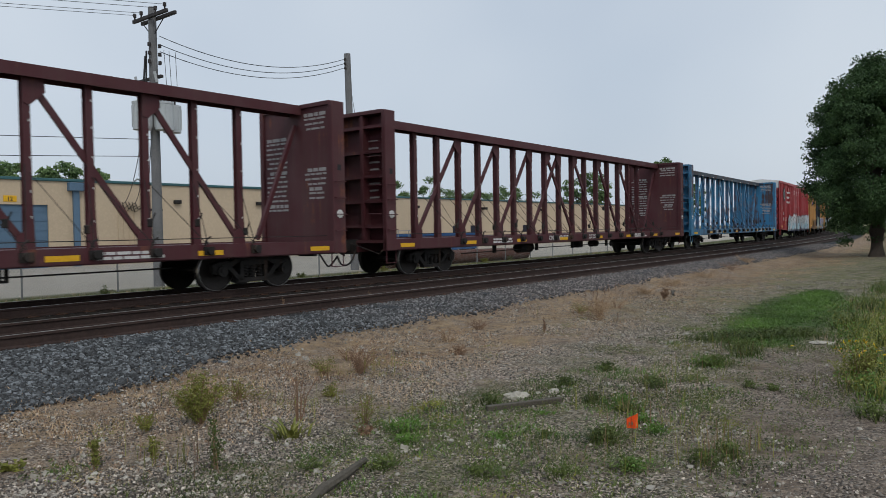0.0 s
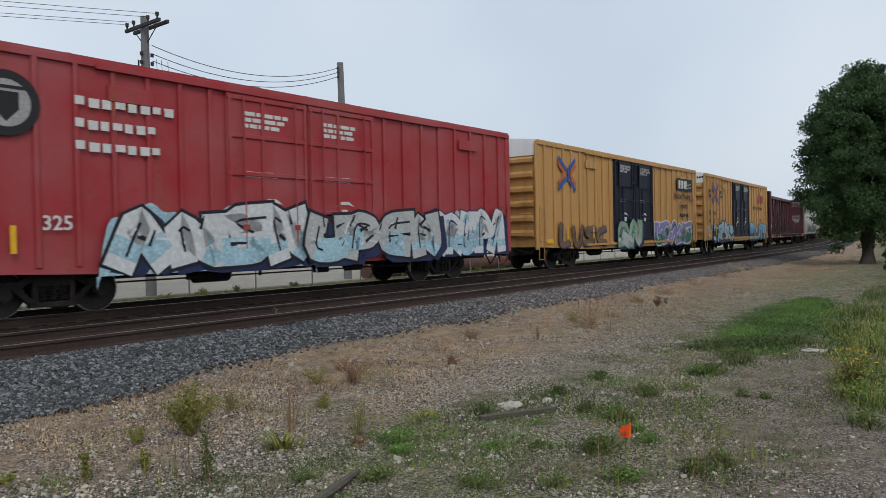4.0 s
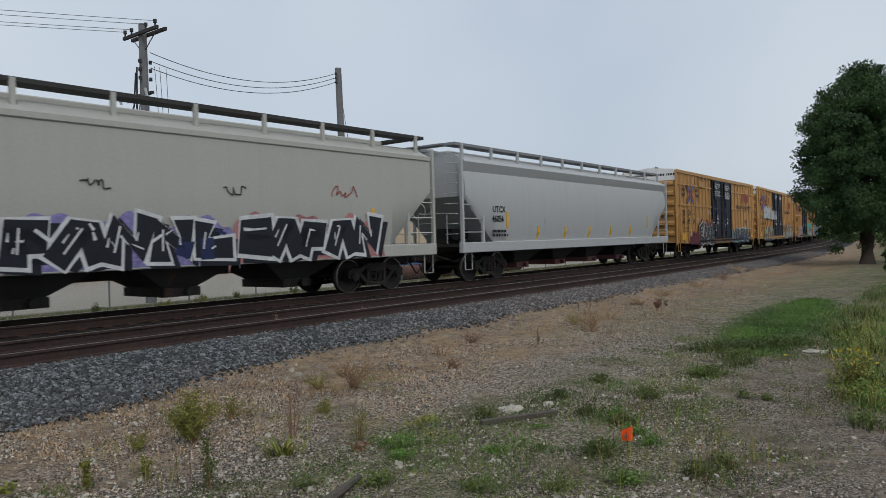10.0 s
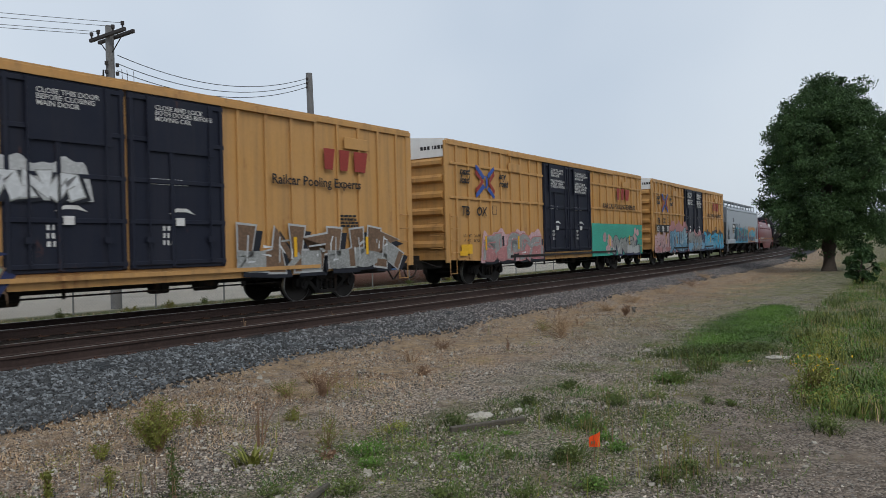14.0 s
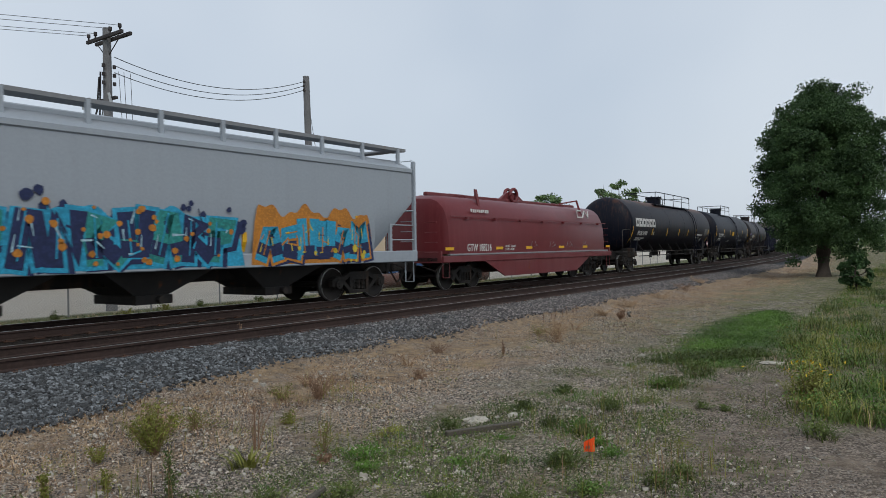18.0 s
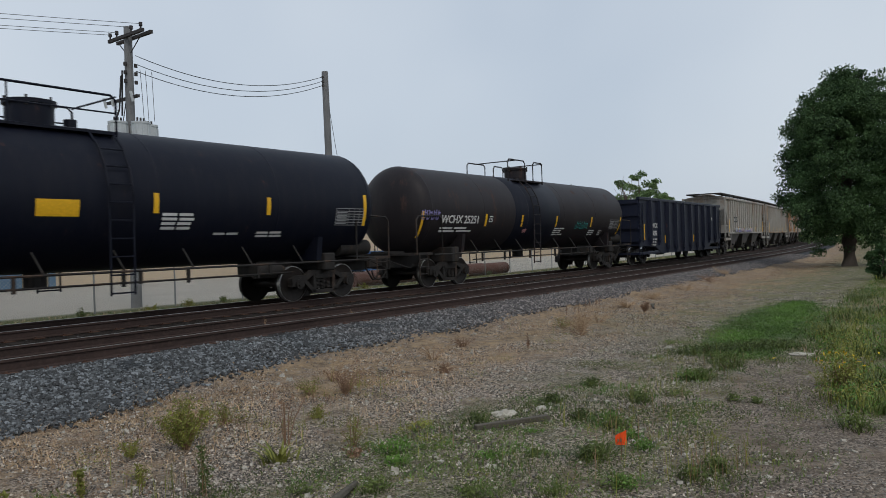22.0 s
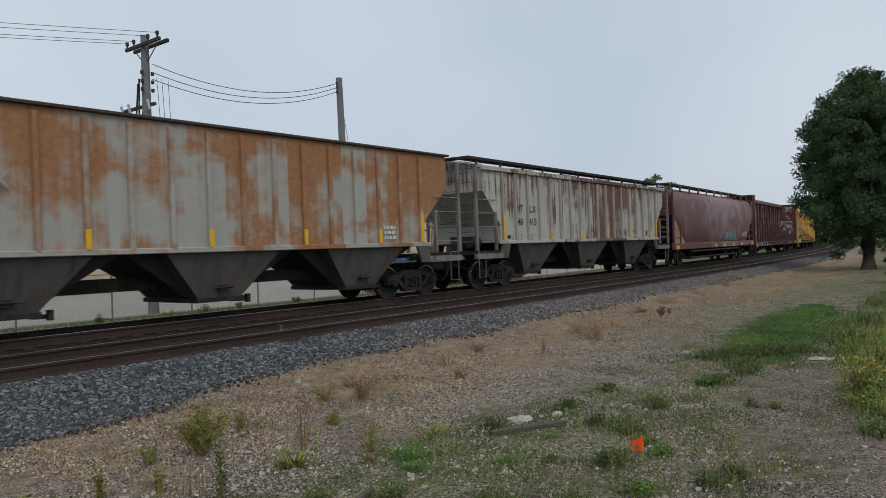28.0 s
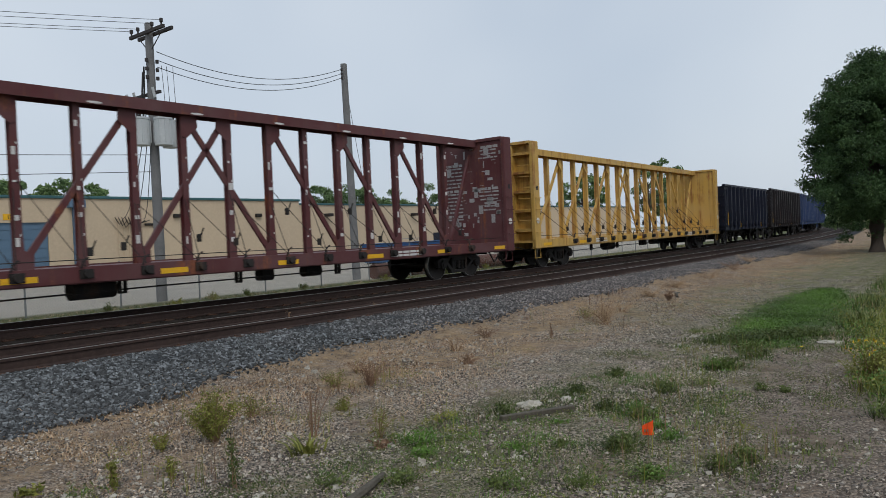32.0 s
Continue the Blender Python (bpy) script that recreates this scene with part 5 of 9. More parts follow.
# ---------------------------------------------------------------- coil car, gondolas
def coil_car(left, right, material, label):
    car, h = new_car("coil_car", label, "railway car", left, right, 2.1)
    w = 1.46
    hood = []
    for k in range(13):
        a = math.pi * k / 12
        hood.append((-w * (abs(math.cos(a)) ** 0.55) * (1 if math.cos(a) > 0 else -1), 1.7 + 1.6 * math.sin(a) ** 0.8))
    ring = [(-w, 1.24)] + hood + [(w, 1.24)]
    s = Shape().loft([[(x, y * f, 1.24 + (z - 1.24) * f) for y, z in ring] for x, f in ((-h + 0.5, 0.8), (-h + 0.62, 0.94), (-h + 0.9, 1.0), (h - 0.9, 1.0), (h - 0.62, 0.94), (h - 0.5, 0.8))])
    part("hood", s, HOOD_RED, car, "rounded red steel hood with faded patches", smooth=40)
    for side in (-1, 1):
        y = side * (w + 0.02)
        part("hood_edge", Shape().soft_box(-h + 0.45, h - 0.45, y - 0.05, y + 0.05, 1.18, 1.24, 0.01), GREY_MARK if side < 0 else material, car)
        part("side_sill", Shape().soft_box(-h + 0.05, h - 0.05, y - 0.06, y + 0.04, 0.95, 1.17, 0.015), material, car)
        part("belly_plate", Shape().prism_y(y - 0.03, y + 0.03, [(-h + 2.6, 1.0), (h - 2.6, 1.0), (h - 4.2, 0.36), (-h + 4.2, 0.36)]), material, car)
        part("hood_seam", Shape().box(-h + 0.6, h - 0.6, y - side * 0.02 - 0.012, y - side * 0.02 + 0.012, 2.5, 2.53), material, car)
        for i in range(7):
            x = -h + 1.6 + (2 * h - 3.2) * i / 6
            part("hood_bracket", Shape().box(x - 0.05, x + 0.05, y - 0.05, y + 0.05, 2.42, 2.5), material, car)
    part("floor", Shape().box(-h, h, -1.3, 1.3, 1.0, 1.12), UNDER, car)
    part("hood_ridge", Shape().soft_box(-h + 1.2, h - 1.2, -0.09, 0.09, 3.32, 3.45, 0.02), material, car)
    for k in (-1, 1):
        part("end_sill", Shape().box(min(k * (h - 0.1), k * h), max(k * (h - 0.1), k * h), -1.45, 1.45, 0.95, 1.35), material, car)
        g = Shape()
        x = k * 4.3
        g.box(x - 0.1, x + 0.1, -0.5, 0.5, 3.25, 3.36)
        g.prism_y(-0.06, 0.06, [(x - 1.2, 3.3), (x + 1.2, 3.3), (x + 0.5, 3.46), (x - 0.5, 3.46)])
        part("stacking_guide", g, material, car)
        b = Shape().beam((k * 4.6, -1.25, 2.6), (k * 4.5, -1.0, 3.55), 0.09, 0.09).beam((k * 4.55, -1.0, 3.55), (k * 3.7, -0.5, 3.4), 0.06, 0.06)
        part("stacking_bracket", b, material, car)
        end_ladder(car, k * h, k, 1.3, 2.3, 4, material)
        step(car, k * (h - 0.3), -1.45, 0.45, 1.1, material)
    ring2 = [(0.3 * math.cos(a * math.tau / 18), 0, 3.62 + 0.27 * math.sin(a * math.tau / 18)) for a in range(19)]
    for y in (-0.14, 0.14):
        part("lifting_eye", Shape().tube([(px, y, pz) for px, _, pz in ring2], 0.07, 8), material, car, smooth=50)
    part("lifting_plate", Shape().prism_y(-0.05, 0.05, [(-1.1, 3.4), (1.1, 3.4), (0.35, 3.75), (-0.35, 3.75)]), material, car)
    reflectors(car, [-h + 0.5, -h + 3.86, -h + 6.23, -h + 9.24, -h + 11.79, -h + 14.6], 1.36, -w - 0.012, 0.1, 0.5)
    return car, h, -w - 0.006


def gondola(left, right, material, label, top=3.48, bot=0.52, posts=12):
    car, h = new_car("gondola_car", label, "railway car", left, right, 1.6)
    w = 1.44
    part("floor", Shape().box(-h + 0.1, h - 0.1, -w, w, bot, bot + 0.12), material, car)
    for side in (-1, 1):
        y = side * w
        part("side_wall", Shape().prism_y(y - 0.03, y + 0.03, [(-h + 0.1, 0.98), (-h + 2.6, 0.9), (-h + 3.6, bot), (h - 3.6, bot), (h - 2.6, 0.9), (h - 0.1, 0.98), (h - 0.1, top), (-h + 0.1, top)]), material, car)
        part("top_chord", Shape().soft_box(-h, h, y - 0.09, y + 0.09, top - 0.04, top + 0.12, 0.02), material, car)
        for i in range(posts):
            x = -h + 0.1 + (2 * h - 0.2) * i / (posts - 1)
            lo = 0.95 if abs(x) > h - 3.2 else bot
            if 0 < i < posts - 1:
                o = y + side * 0.03
                part("side_post", Shape().loft([[(x - 0.1, o, z), (x + 0.1, o, z), (x + 0.06, o + side * dp, z), (x - 0.06, o + side * dp, z)] for z, dp in ((lo, 0.07), (lo + 0.3, 0.17), (top, 0.17))]), material, car)
                part("post_foot", Shape().soft_box(x - 0.14, x + 0.14, min(o, o + side * 0.13), max(o, o + side * 0.13), lo + 0.25, lo + 0.55, 0.02), material, car)
    for k in (-1, 1):
        x = k * (h - 0.12)
        part("end_wall", Shape().box(x - 0.04, x + 0.04, -w, w, 1.0, top), material, car)
        for i in range(4):
            z = 1.2 + i * 0.65
            part("end_rib", Shape().box(min(x, x + k * 0.12), max(x, x + k * 0.12), -w, w, z, z + 0.14), material, car)
        ladder(car, k * (h - 0.3), -w - 0.05, 1.25, top - 0.3, 6, material)
        step(car, k * (h - 0.3), -w, 0.45, 1.1, material)
    part("center_sill", Shape().box(-h, h, -0.35, 0.35, 0.6, 1.0), UNDER, car)
    brake_gear(car, h, 0.78)
    for x, z, hh in ((0.8, 1.25, 0.85), (4.25, 1.07, 0.42), (6.5, 1.07, 0.42), (9.92, 1.07, 0.42), (12.3 if h > 8.2 else 10.6, 1.07, 0.42), (2 * h - 0.95, 1.25, 0.85)):
        part("reflector", Shape().box(-h + x - 0.06, -h + x + 0.06, -w - 0.045, -w - 0.03, z, z + hh), YELLOW_MARK, car, "yellow reflective strip")
    return car, h, -w - 0.034


# ---------------------------------------------------------------- the train, car by car
def consist():
    car, h = centerbeam(-253.0, -229.21, MAROON, "empty maroon steel centre-beam lumber flatcar", 1, middle=0.39, pitch=1.235)
    warning_panels(car, h, 11)
    car, h = centerbeam(-227.73, -203.92, MAROON, "empty dark maroon centre-beam flatcar with white stencils", 2, middle=0.15, pitch=1.207)
    warning_panels(car, h, 12)
    lettering(car, "CN", 0.25, -2.75, 0.86, -1.486, WHITE_MARK)
    lettering(car, "626817", 0.25, -1.95, 0.86, -1.486, WHITE_MARK)
    for za in (0.0, 0.11):
        lettering(car, ("LT WT   62900", "LD LMT  223100")[za > 0], 0.1, 0.6, 0.86 + za, -1.486, WHITE_MARK)
    car, h = centerbeam(-202.63, -179.46, BLUE, "faded blue centre-beam flatcar with rusty bulkheads", 3, dark_top=CHORD_DARK, middle=0.28, pitch=1.225, wall=BLUE_RUST)
    warning_panels(car, h, 13)
    car, h, y = boxcar(-178.12, -159.55, RED, RED, "bright red boxcar sprayed with pale graffiti", number="218325", seed=3)
    disc_s = Shape()
    disc(disc_s, -h + 2.35, y - 0.004, y, 3.85, 0.58, 32)
    part("round_emblem", disc_s, BLACK_MARK, car)
    disc_s = Shape()
    disc(disc_s, -h + 2.35, y - 0.008, y - 0.004, 3.85, 0.42, 28)
    part("round_emblem", disc_s, PRINT_MARK, car)
    part("emblem_shield", Shape().prism_y(y - 0.012, y - 0.008, [(-h + 2.13, 4.05), (-h + 2.57, 4.05), (-h + 2.57, 3.75), (-h + 2.35, 3.52), (-h + 2.13, 3.75)]), BLACK_MARK, car)
    part("emblem_bar", Shape().box(-h + 2.0, -h + 2.7, y - 0.014, y - 0.012, 4.1, 4.16), BLACK_MARK, car)
    for i, wd in enumerate((2.1, 1.7, 1.8)):
        block_logo(car, -h + 3.55, 3.95 - i * 0.42, y, wd, 0.2, 8 - (i > 0), WHITE_MARK)
    lettering(car, "CP", 0.36, -h + 1.75, 2.1, y, WHITE_MARK)
    lettering(car, "218", 0.38, -h + 1.6, 1.62, y, WHITE_MARK)
    lettering(car, "325", 0.38, -h + 2.9, 1.62, y, WHITE_MARK)
    graffiti(car, -h + 4.1, -0.1, 0.72, 2.3, y - 0.065, ("ice", "black", ["white", "ice"], "white"), 4, 31, "round", 0.24, 4, 0.3, 0.66)
    graffiti(car, -0.1, 5.0, 0.72, 2.25, y - 0.11, (None, "black", ["silver", "ice"], "white"), 4, 32, "round", 0.26, 8, fat=0.64)
    graffiti(car, 4.6, h - 0.6, 0.8, 2.3, y - 0.065, ("ice", "navy", ["white", "ice"], "white"), 5, 33, "wild", 0.16, 2, 0.3, fat=0.6)
    scrawl(car, -h + 0.8, 2.95, 1.1, 0.3, y - 0.01, BLACK_MARK, 34)
    scrawl(car, -h + 0.8, 2.55, 0.7, 0.18, y - 0.01, GREY_MARK, 35)
    car, h, y = boxcar(-157.81, -138.83, YELLOW, BLACK_DOOR, "yellow boxcar with black doors and purple-green graffiti", seed=4)
    cross_mark(car, -h + 2.5, 3.76, y, BLUE_MARK, ORANGE_MARK)
    part("logo_panel", Shape().box(h - 3.5, h - 0.95, y - 0.023, y - 0.017, 3.66, 4.32), BLACK_MARK, car)
    part("company_sign", sign_shape(h - 3.32, 3.76, y - 0.024, 0.8), WHITE_MARK, car)
    for q in range(4):
        part("logo_stripe", Shape().box(h - 3.3, h - 1.15, y - 0.0245, y - 0.0235, 3.82 + q * 0.08, 3.835 + q * 0.08), WHITE_MARK, car)
    lettering(car, "Railcar Pooling", 0.44, h - 3.9, 3.22, y - 0.02, BLACK_MARK)
    lettering(car, "Experts", 0.44, h - 3.1, 2.7, y - 0.02, BLACK_MARK)
    block_logo(car, h - 3.1, 2.22, y - 0.02, 1.5, 0.22, 6, BLACK_MARK)
    graffiti(car, 2.6, h - 1.3, 0.72, 2.15, y - 0.03, (None, "white", ["violet", "green"], "white"), 5, 41, "wild", 0.22, 5, fat=0.62)
    scrawl(car, h - 1.25, 3.1, 0.6, 0.2, y - 0.03, BLACK_MARK, 44)
    graffiti(car, -2.3, 0.6, 0.7, 2.2, y - 0.1, (None, "teal", ["sage", "silver"], "ice"), 2, 42, "round", 0.14, 3, fat=0.7)
    graffiti(car, -h + 1.6, -3.4, 0.85, 1.9, y - 0.03, (None, "umber", ["umber", "umber"], "orange"), 4, 43, "round", 0.1, 3, fat=0.2)
    car, h, y = boxcar(-137.23, -118.44, YELLOW, BLACK_DOOR, "yellow boxcar with black doors and dark blue graffiti", seed=5)
    cross_mark(car, -h + 2.5, 3.76, y, BLUE_MARK, ORANGE_MARK)
    boxcar_words(car, h, y, "TB OX", "66 17 22", False)
    graffiti(car, -h + 1.9, -2.6, 0.72, 2.15, y - 0.03, (None, "black", ["ice", "black"], "ice"), 5, 51, "block", 0.36, 3, fat=0.58)
    part("repainted_panel", Shape().box(-h + 0.5, -2.6, y + 0.05, y + 0.062, 0.95, 1.75), LIGHT_GREY, car, "pale overpainted band along the side")
    graffiti(car, 2.7, h - 0.9, 0.72, 2.2, y - 0.03, (None, "black", ["sky", "black"], "ice"), 6, 52, "block", 0.3, 3, fat=0.52)
    scrawl(car, h - 1.3, 2.3, 0.7, 1.2, y - 0.03, BLACK_MARK, 53, 0.025)
    car, h = centerbeam(-116.86, -93.99, MAROON, "empty maroon centre-beam flatcar with white numerals", 6, middle=0.2, pitch=1.205)
    warning_panels(car, h, 16)
    lettering(car, "735 511", 0.24, -5.6, 0.86, -1.486, WHITE_MARK)
    for za in (0.0, 0.11):
        lettering(car, ("LT WT   62500", "LD LMT  223100")[za > 0], 0.1, -3.1, 0.86 + za, -1.486, WHITE_MARK)
    car, h, y = smooth_hopper(-92.44, -72.7, CREAM, CREAM, "pale grey covered hopper with a band of black graffiti", board=SLOPE)
    lettering(car, "TILX", 0.28, -h + 2.1, 2.68, y, BLACK_MARK)
    lettering(car, "6218", 0.28, -h + 2.1, 2.24, y, BLACK_MARK)
    graffiti(car, -h + 3.3, -h + 7.4, 1.0, 2.4, y - 0.02, ("pink", "white", ["black", "black"], "white"), 4, 71, "block", 0.5, 1, 0.28, 0.56)
    graffiti(car, -h + 7.6, -h + 12.3, 1.0, 2.2, y - 0.02, ("violet", "white", ["black", "navy"], "white"), 5, 72, "block", 0.34, 2, 0.3, 0.6)
    graffiti(car, -h + 12.5, h - 2.6, 1.0, 2.25, y - 0.02, ("pink", "white", ["black", "black"], "white"), 5, 73, "block", 0.4, 1, 0.3, 0.56)
    graffiti(car, -h + 0.4, -h + 3.2, 0.96, 1.5, y - 0.02, ("blush", "pink", ["pink", "blush"], "white"), 3, 74, "round", 0.1, 1, 0.1, 0.2)
    for q, xx in enumerate((-h + 9.0, -h + 12.2)):
        scrawl(car, xx, 2.55, 0.55, 0.16, y - 0.01, BLACK_MARK, 75 + q, 0.03)
    scrawl(car, -h + 15.4, 2.6, 0.9, 0.24, y - 0.01, RED_MARK, 78, 0.03)
    car, h, y = smooth_hopper(-71.38, -52.71, LIGHT_GREY, LIGHT_GREY, "clean light grey covered hopper with a white side sill", board=WALK_GREY, gate=GATE_RED, flare=True)
    lettering(car, "UTCX", 0.3, -h + 1.8, 2.3, y, BLACK_MARK)
    lettering(car, "46056", 0.3, -h + 1.75, 1.98, y, BLACK_MARK)
    small_print(car, -h + 1.75, 1.7, y, 1.0, 2, BLACK_MARK, 0.09, 8)
    car, h, y = boxcar(-51.25, -32.45, YELLOW, BLACK_DOOR, "yellow boxcar with gridded sides and black-and-white graffiti", True, seed=9)
    cross_mark(car, -h + 2.5, 3.62, y, BLUE_MARK, RED_MARK, 0.82, 0.72)
    boxcar_words(car, h, y, "TB OX", "66 45 14", True)
    graffiti(car, -h + 4.1, -2.0, 0.7, 2.1, y - 0.03, ("wine", "white", ["black", "black"], "white"), 5, 91, "block", 0.22, 1, 0.08, 0.66)
    graffiti(car, -h + 2.4, -h + 4.2, 0.8, 1.5, y - 0.03, ("wine", "wine", ["wine", "wine"], "wine"), 2, 94, "round", 0.1, 0, 0.2)
    for q, (xx, zz, ww) in enumerate(((-h + 1.9, 1.2, 0.9), (-h + 3.4, 2.05, 0.7), (-h + 5.9, 2.55, 0.8), (-h + 8.0, 2.3, 0.5))):
        scrawl(car, xx, zz, ww, 0.26, y - 0.03, SPRAY["white"], 95 + q, 0.024)
    graffiti(car, 2.5, h - 1.6, 0.72, 1.85, y - 0.03, (None, "ice", ["black", "navy"], "white"), 5, 92, "block", 0.3, 2, fat=0.58)
    car, h, y = boxcar(-31.01, -12.25, YELLOW, BLACK_DOOR, "yellow boxcar with silver and white graffiti along its sides", seed=10)
    cross_mark(car, -h + 2.5, 3.76, y, BLUE_MARK, RED_MARK)
    boxcar_words(car, h, y, "TB OX", "66 80 58", False)
    graffiti(car, -h + 2.4, -h + 5.4, 2.45, 3.35, y - 0.03, ("silver", "grey", ["white", "silver"], "white"), 5, 101, "block", 0.22, 1, 0.1, fat=0.6)
    graffiti(car, -h + 5.6, -h + 8.4, 2.4, 3.1, y - 0.03, ("silver", "grey", ["white", "silver"], "white"), 5, 104, "block", 0.22, 1, 0.1, fat=0.6)
    graffiti(car, -h + 2.6, -2.6, 0.72, 2.1, y - 0.03, ("umber", "umber", ["sage", "umber"], "white"), 4, 102, "block", 0.16, 3, 0.4, 0.62)
    graffiti(car, 2.7, h - 0.8, 0.75, 2.05, y - 0.03, (None, "silver", ["umber", "grey"], "white"), 6, 103, "block", 0.2, 2, fat=0.6)
    car, h, y = boxcar(-10.52, 8.47, YELLOW, BLACK_DOOR, "yellow boxcar with pink and turquoise graffiti", True, seed=11)
    cross_mark(car, -h + 2.5, 3.62, y, BLUE_MARK, RED_MARK, 0.82, 0.72)
    boxcar_words(car, h, y, "TB OX", "", True)
    graffiti(car, -h + 2.3, -2.8, 0.75, 1.9, y - 0.03, ("blush", "pink", ["grey", "pink"], "white"), 5, 111, "round", 0.2, 2)
    part("sprayed_ground", Shape().box(2.45, h - 0.25, y - 0.026, y - 0.02, 0.74, 2.28), SPRAY["mint"], car, "flat mint-green sprayed background")
    graffiti(car, 4.9, h - 0.7, 0.75, 1.75, y - 0.035, (None, "black", ["grey", "silver"], "silver"), 4, 112, "round", 0.14, 2, fat=0.6)
    sprayed_dots(car, 3.9, 4.9, 0.95, 1.7, y - 0.04, "blush", 9, 113, 0.2)
    sprayed_dots(car, h - 1.6, h - 1.0, 1.55, 2.0, y - 0.055, "blush", 6, 114, 0.16)
    car, h, y = boxcar(10.21, 29.05, YELLOW, BLACK_DOOR, "yellow boxcar with pale blue and red graffiti along its side", True, seed=12)
    cross_mark(car, -h + 2.5, 3.62, y, BLUE_MARK, RED_MARK, 0.82, 0.72)
    boxcar_words(car, h, y, "TB OX", "", True)
    part("number_patch", Shape().box(-h + 0.55, -h + 3.6, y + 0.002, y + 0.006, 1.88, 2.33), BLACK_MARK, car)
    for q, digits in enumerate(("63", "90", "37")):
        lettering(car, digits, 0.42, -h + 0.8 + 1.0 * q, 1.96, y - 0.002, WHITE_MARK, bold=0.03, slant=0.1)
    graffiti(car, -h + 3.3, -1.9, 0.68, 2.2, y - 0.03, ("pink", "black", ["ice", "sky", "sky"], "white"), 7, 121, "wild", 0.22, 4, -0.1, fat=0.6)
    graffiti(car, -h + 0.4, -h + 3.4, 0.72, 1.75, y - 0.03, ("blush", "pink", ["blush", "pink"], "white"), 3, 124, "round", 0.08, 1, 0.05, 0.25)
    graffiti(car, -1.9, 2.3, 0.68, 2.0, y - 0.1, ("pink", "black", ["grey", "navy", "sky"], "ice"), 5, 122, "wild", 0.2, 5, fat=0.6)
    graffiti(car, 2.5, h - 0.5, 0.7, 2.05, y - 0.03, ("black", "black", ["cyan", "sky"], "ice"), 6, 123, "wild", 0.2, 2, fat=0.6)
    car, h, y = smooth_hopper(30.59, 47.98, COOL_GREY, COOL_GREY, "cool grey covered hopper with turquoise and orange graffiti", 3, 1.36, board=WALK_GREY)
    lettering(car, "TILX", 0.4, -h + 2.6, 2.85, y, BLACK_MARK)
    part("number_patch", Shape().box(-h + 2.5, -h + 3.95, y - 0.002, y + 0.002, 2.25, 2.68), BLACK_MARK, car)
    lettering(car, "54384", 0.36, -h + 2.6, 2.32, y - 0.006, WHITE_MARK)
    for za in (0.0, 0.16):
        lettering(car, ("LT WT  63700", "LD LMT 222300")[za > 0], 0.13, -h + 2.55, 1.9 + za, y - 0.004, BLACK_MARK)
    graffiti(car, -h + 3.9, 1.7, 1.1, 2.55, y - 0.02, ("cyan", "cyan", ["navy", "teal", "navy"], "ice"), 9, 131, "block", 0.5, 3, 0.3, 0.5)
    sprayed_dots(car, -h + 4.2, 1.6, 1.2, 2.45, y - 0.042, "orange", 46, 133, 0.07)
    sprayed_dots(car, -h + 4.0, 2.0, 1.9, 2.65, y - 0.018, "navy", 30, 134, 0.1)
    graffiti(car, 2.4, h - 2.4, 1.1, 2.4, y - 0.02, ("orange", "orange", ["cyan", "navy"], "lemon"), 6, 132, "block", 0.36, 3, 0.05, 0.56)
    sprayed_dots(car, 2.6, h - 2.5, 1.1, 1.6, y - 0.042, "lemon", 9, 135, 0.08)
    car, h, y = coil_car(49.31, 64.24, COIL_RED, "brick red coil car with a rounded steel hood")
    ob = lettering(car, "GTW 188216", 0.36, -h + 1.6, 1.32, y - 0.006, WHITE_MARK, squeeze=0.82)
    lettering(car, "LD LMT  225800", 0.12, -h + 4.26, 1.44, y - 0.006, WHITE_MARK)
    lettering(car, "LT WT  60200", 0.12, -h + 4.26, 1.32, y - 0.006, WHITE_MARK)
    block_logo(car, -h + 1.96, 2.68, -1.405, 1.27, 0.13, 9, WHITE_MARK)
    s = Shape().tube([(h - 3.3, -1.33, 3.05), (h - 3.7, -1.33, 3.05), (h - 3.75, -1.4, 2.75), (h - 3.2, -1.4, 2.75), (h - 2.9, -1.33, 3.05), (h - 2.6, -1.4, 2.75), (h - 2.45, -1.33, 3.05)], 0.035, 5)
    part("logo_line", s, WHITE_MARK, car)
    for i in range(4):
        x = -h + 6.4 + i * 1.7
        for q in range(6):
            part("chalk_scrawl", Shape().beam((x + q * 0.1, y - 0.004, 1.45 + 0.1 * (q % 2)), (x + q * 0.1 + 0.12, y - 0.004, 1.66 - 0.12 * (q % 3)), 0.014, 0.004), GREY_MARK, car)

    car, h, r, zc, m = tank_car(66.0, 86.6, BLACK_CROWN, "black pressure tank car with a rusty crown", 1.5, 2.585, (67.0, 86.3), 76.6, (73.8, 82.0), 80.93)
    for i in range(6):
        x = 68.17 + i * 0.612 - m
        on_tank(car, r, zc, x, 2.46, 0.55, 0.46, WHITE_MARK, "logo_block")
        on_tank(car, r + 0.004, zc, x + 0.16, 2.6, 0.24, 0.18, BLACK, "logo_block")
    tank_words(car, r, zc, "PROX 36900", 0.33, 68.6 - m, 1.99, WHITE_MARK, 1.0, 1.78)
    tank_print(car, r, zc, 68.55 - m, 1.8, 1.6, 2, 15, 0.06)
    tank_words(car, r, zc, "LIQUEFIED PETROLEUM GAS", 0.16, 81.96 - m, 2.03, WHITE_MARK, 1.0, 1.6)
    tank_words(car, r, zc, "NOT-ODORIZED", 0.16, 81.93 - m, 1.86, WHITE_MARK, 1.0, 0.88)
    tank_box(car, r, zc, 83.2 - m, 1.66, 0.42, 0.22)
    tank_box(car, r, zc, 71.5 - m, 2.04, 0.18, 0.16)
    tank_table(car, r, zc, 84.12 - m, 2.04, 1.08, 0.46)
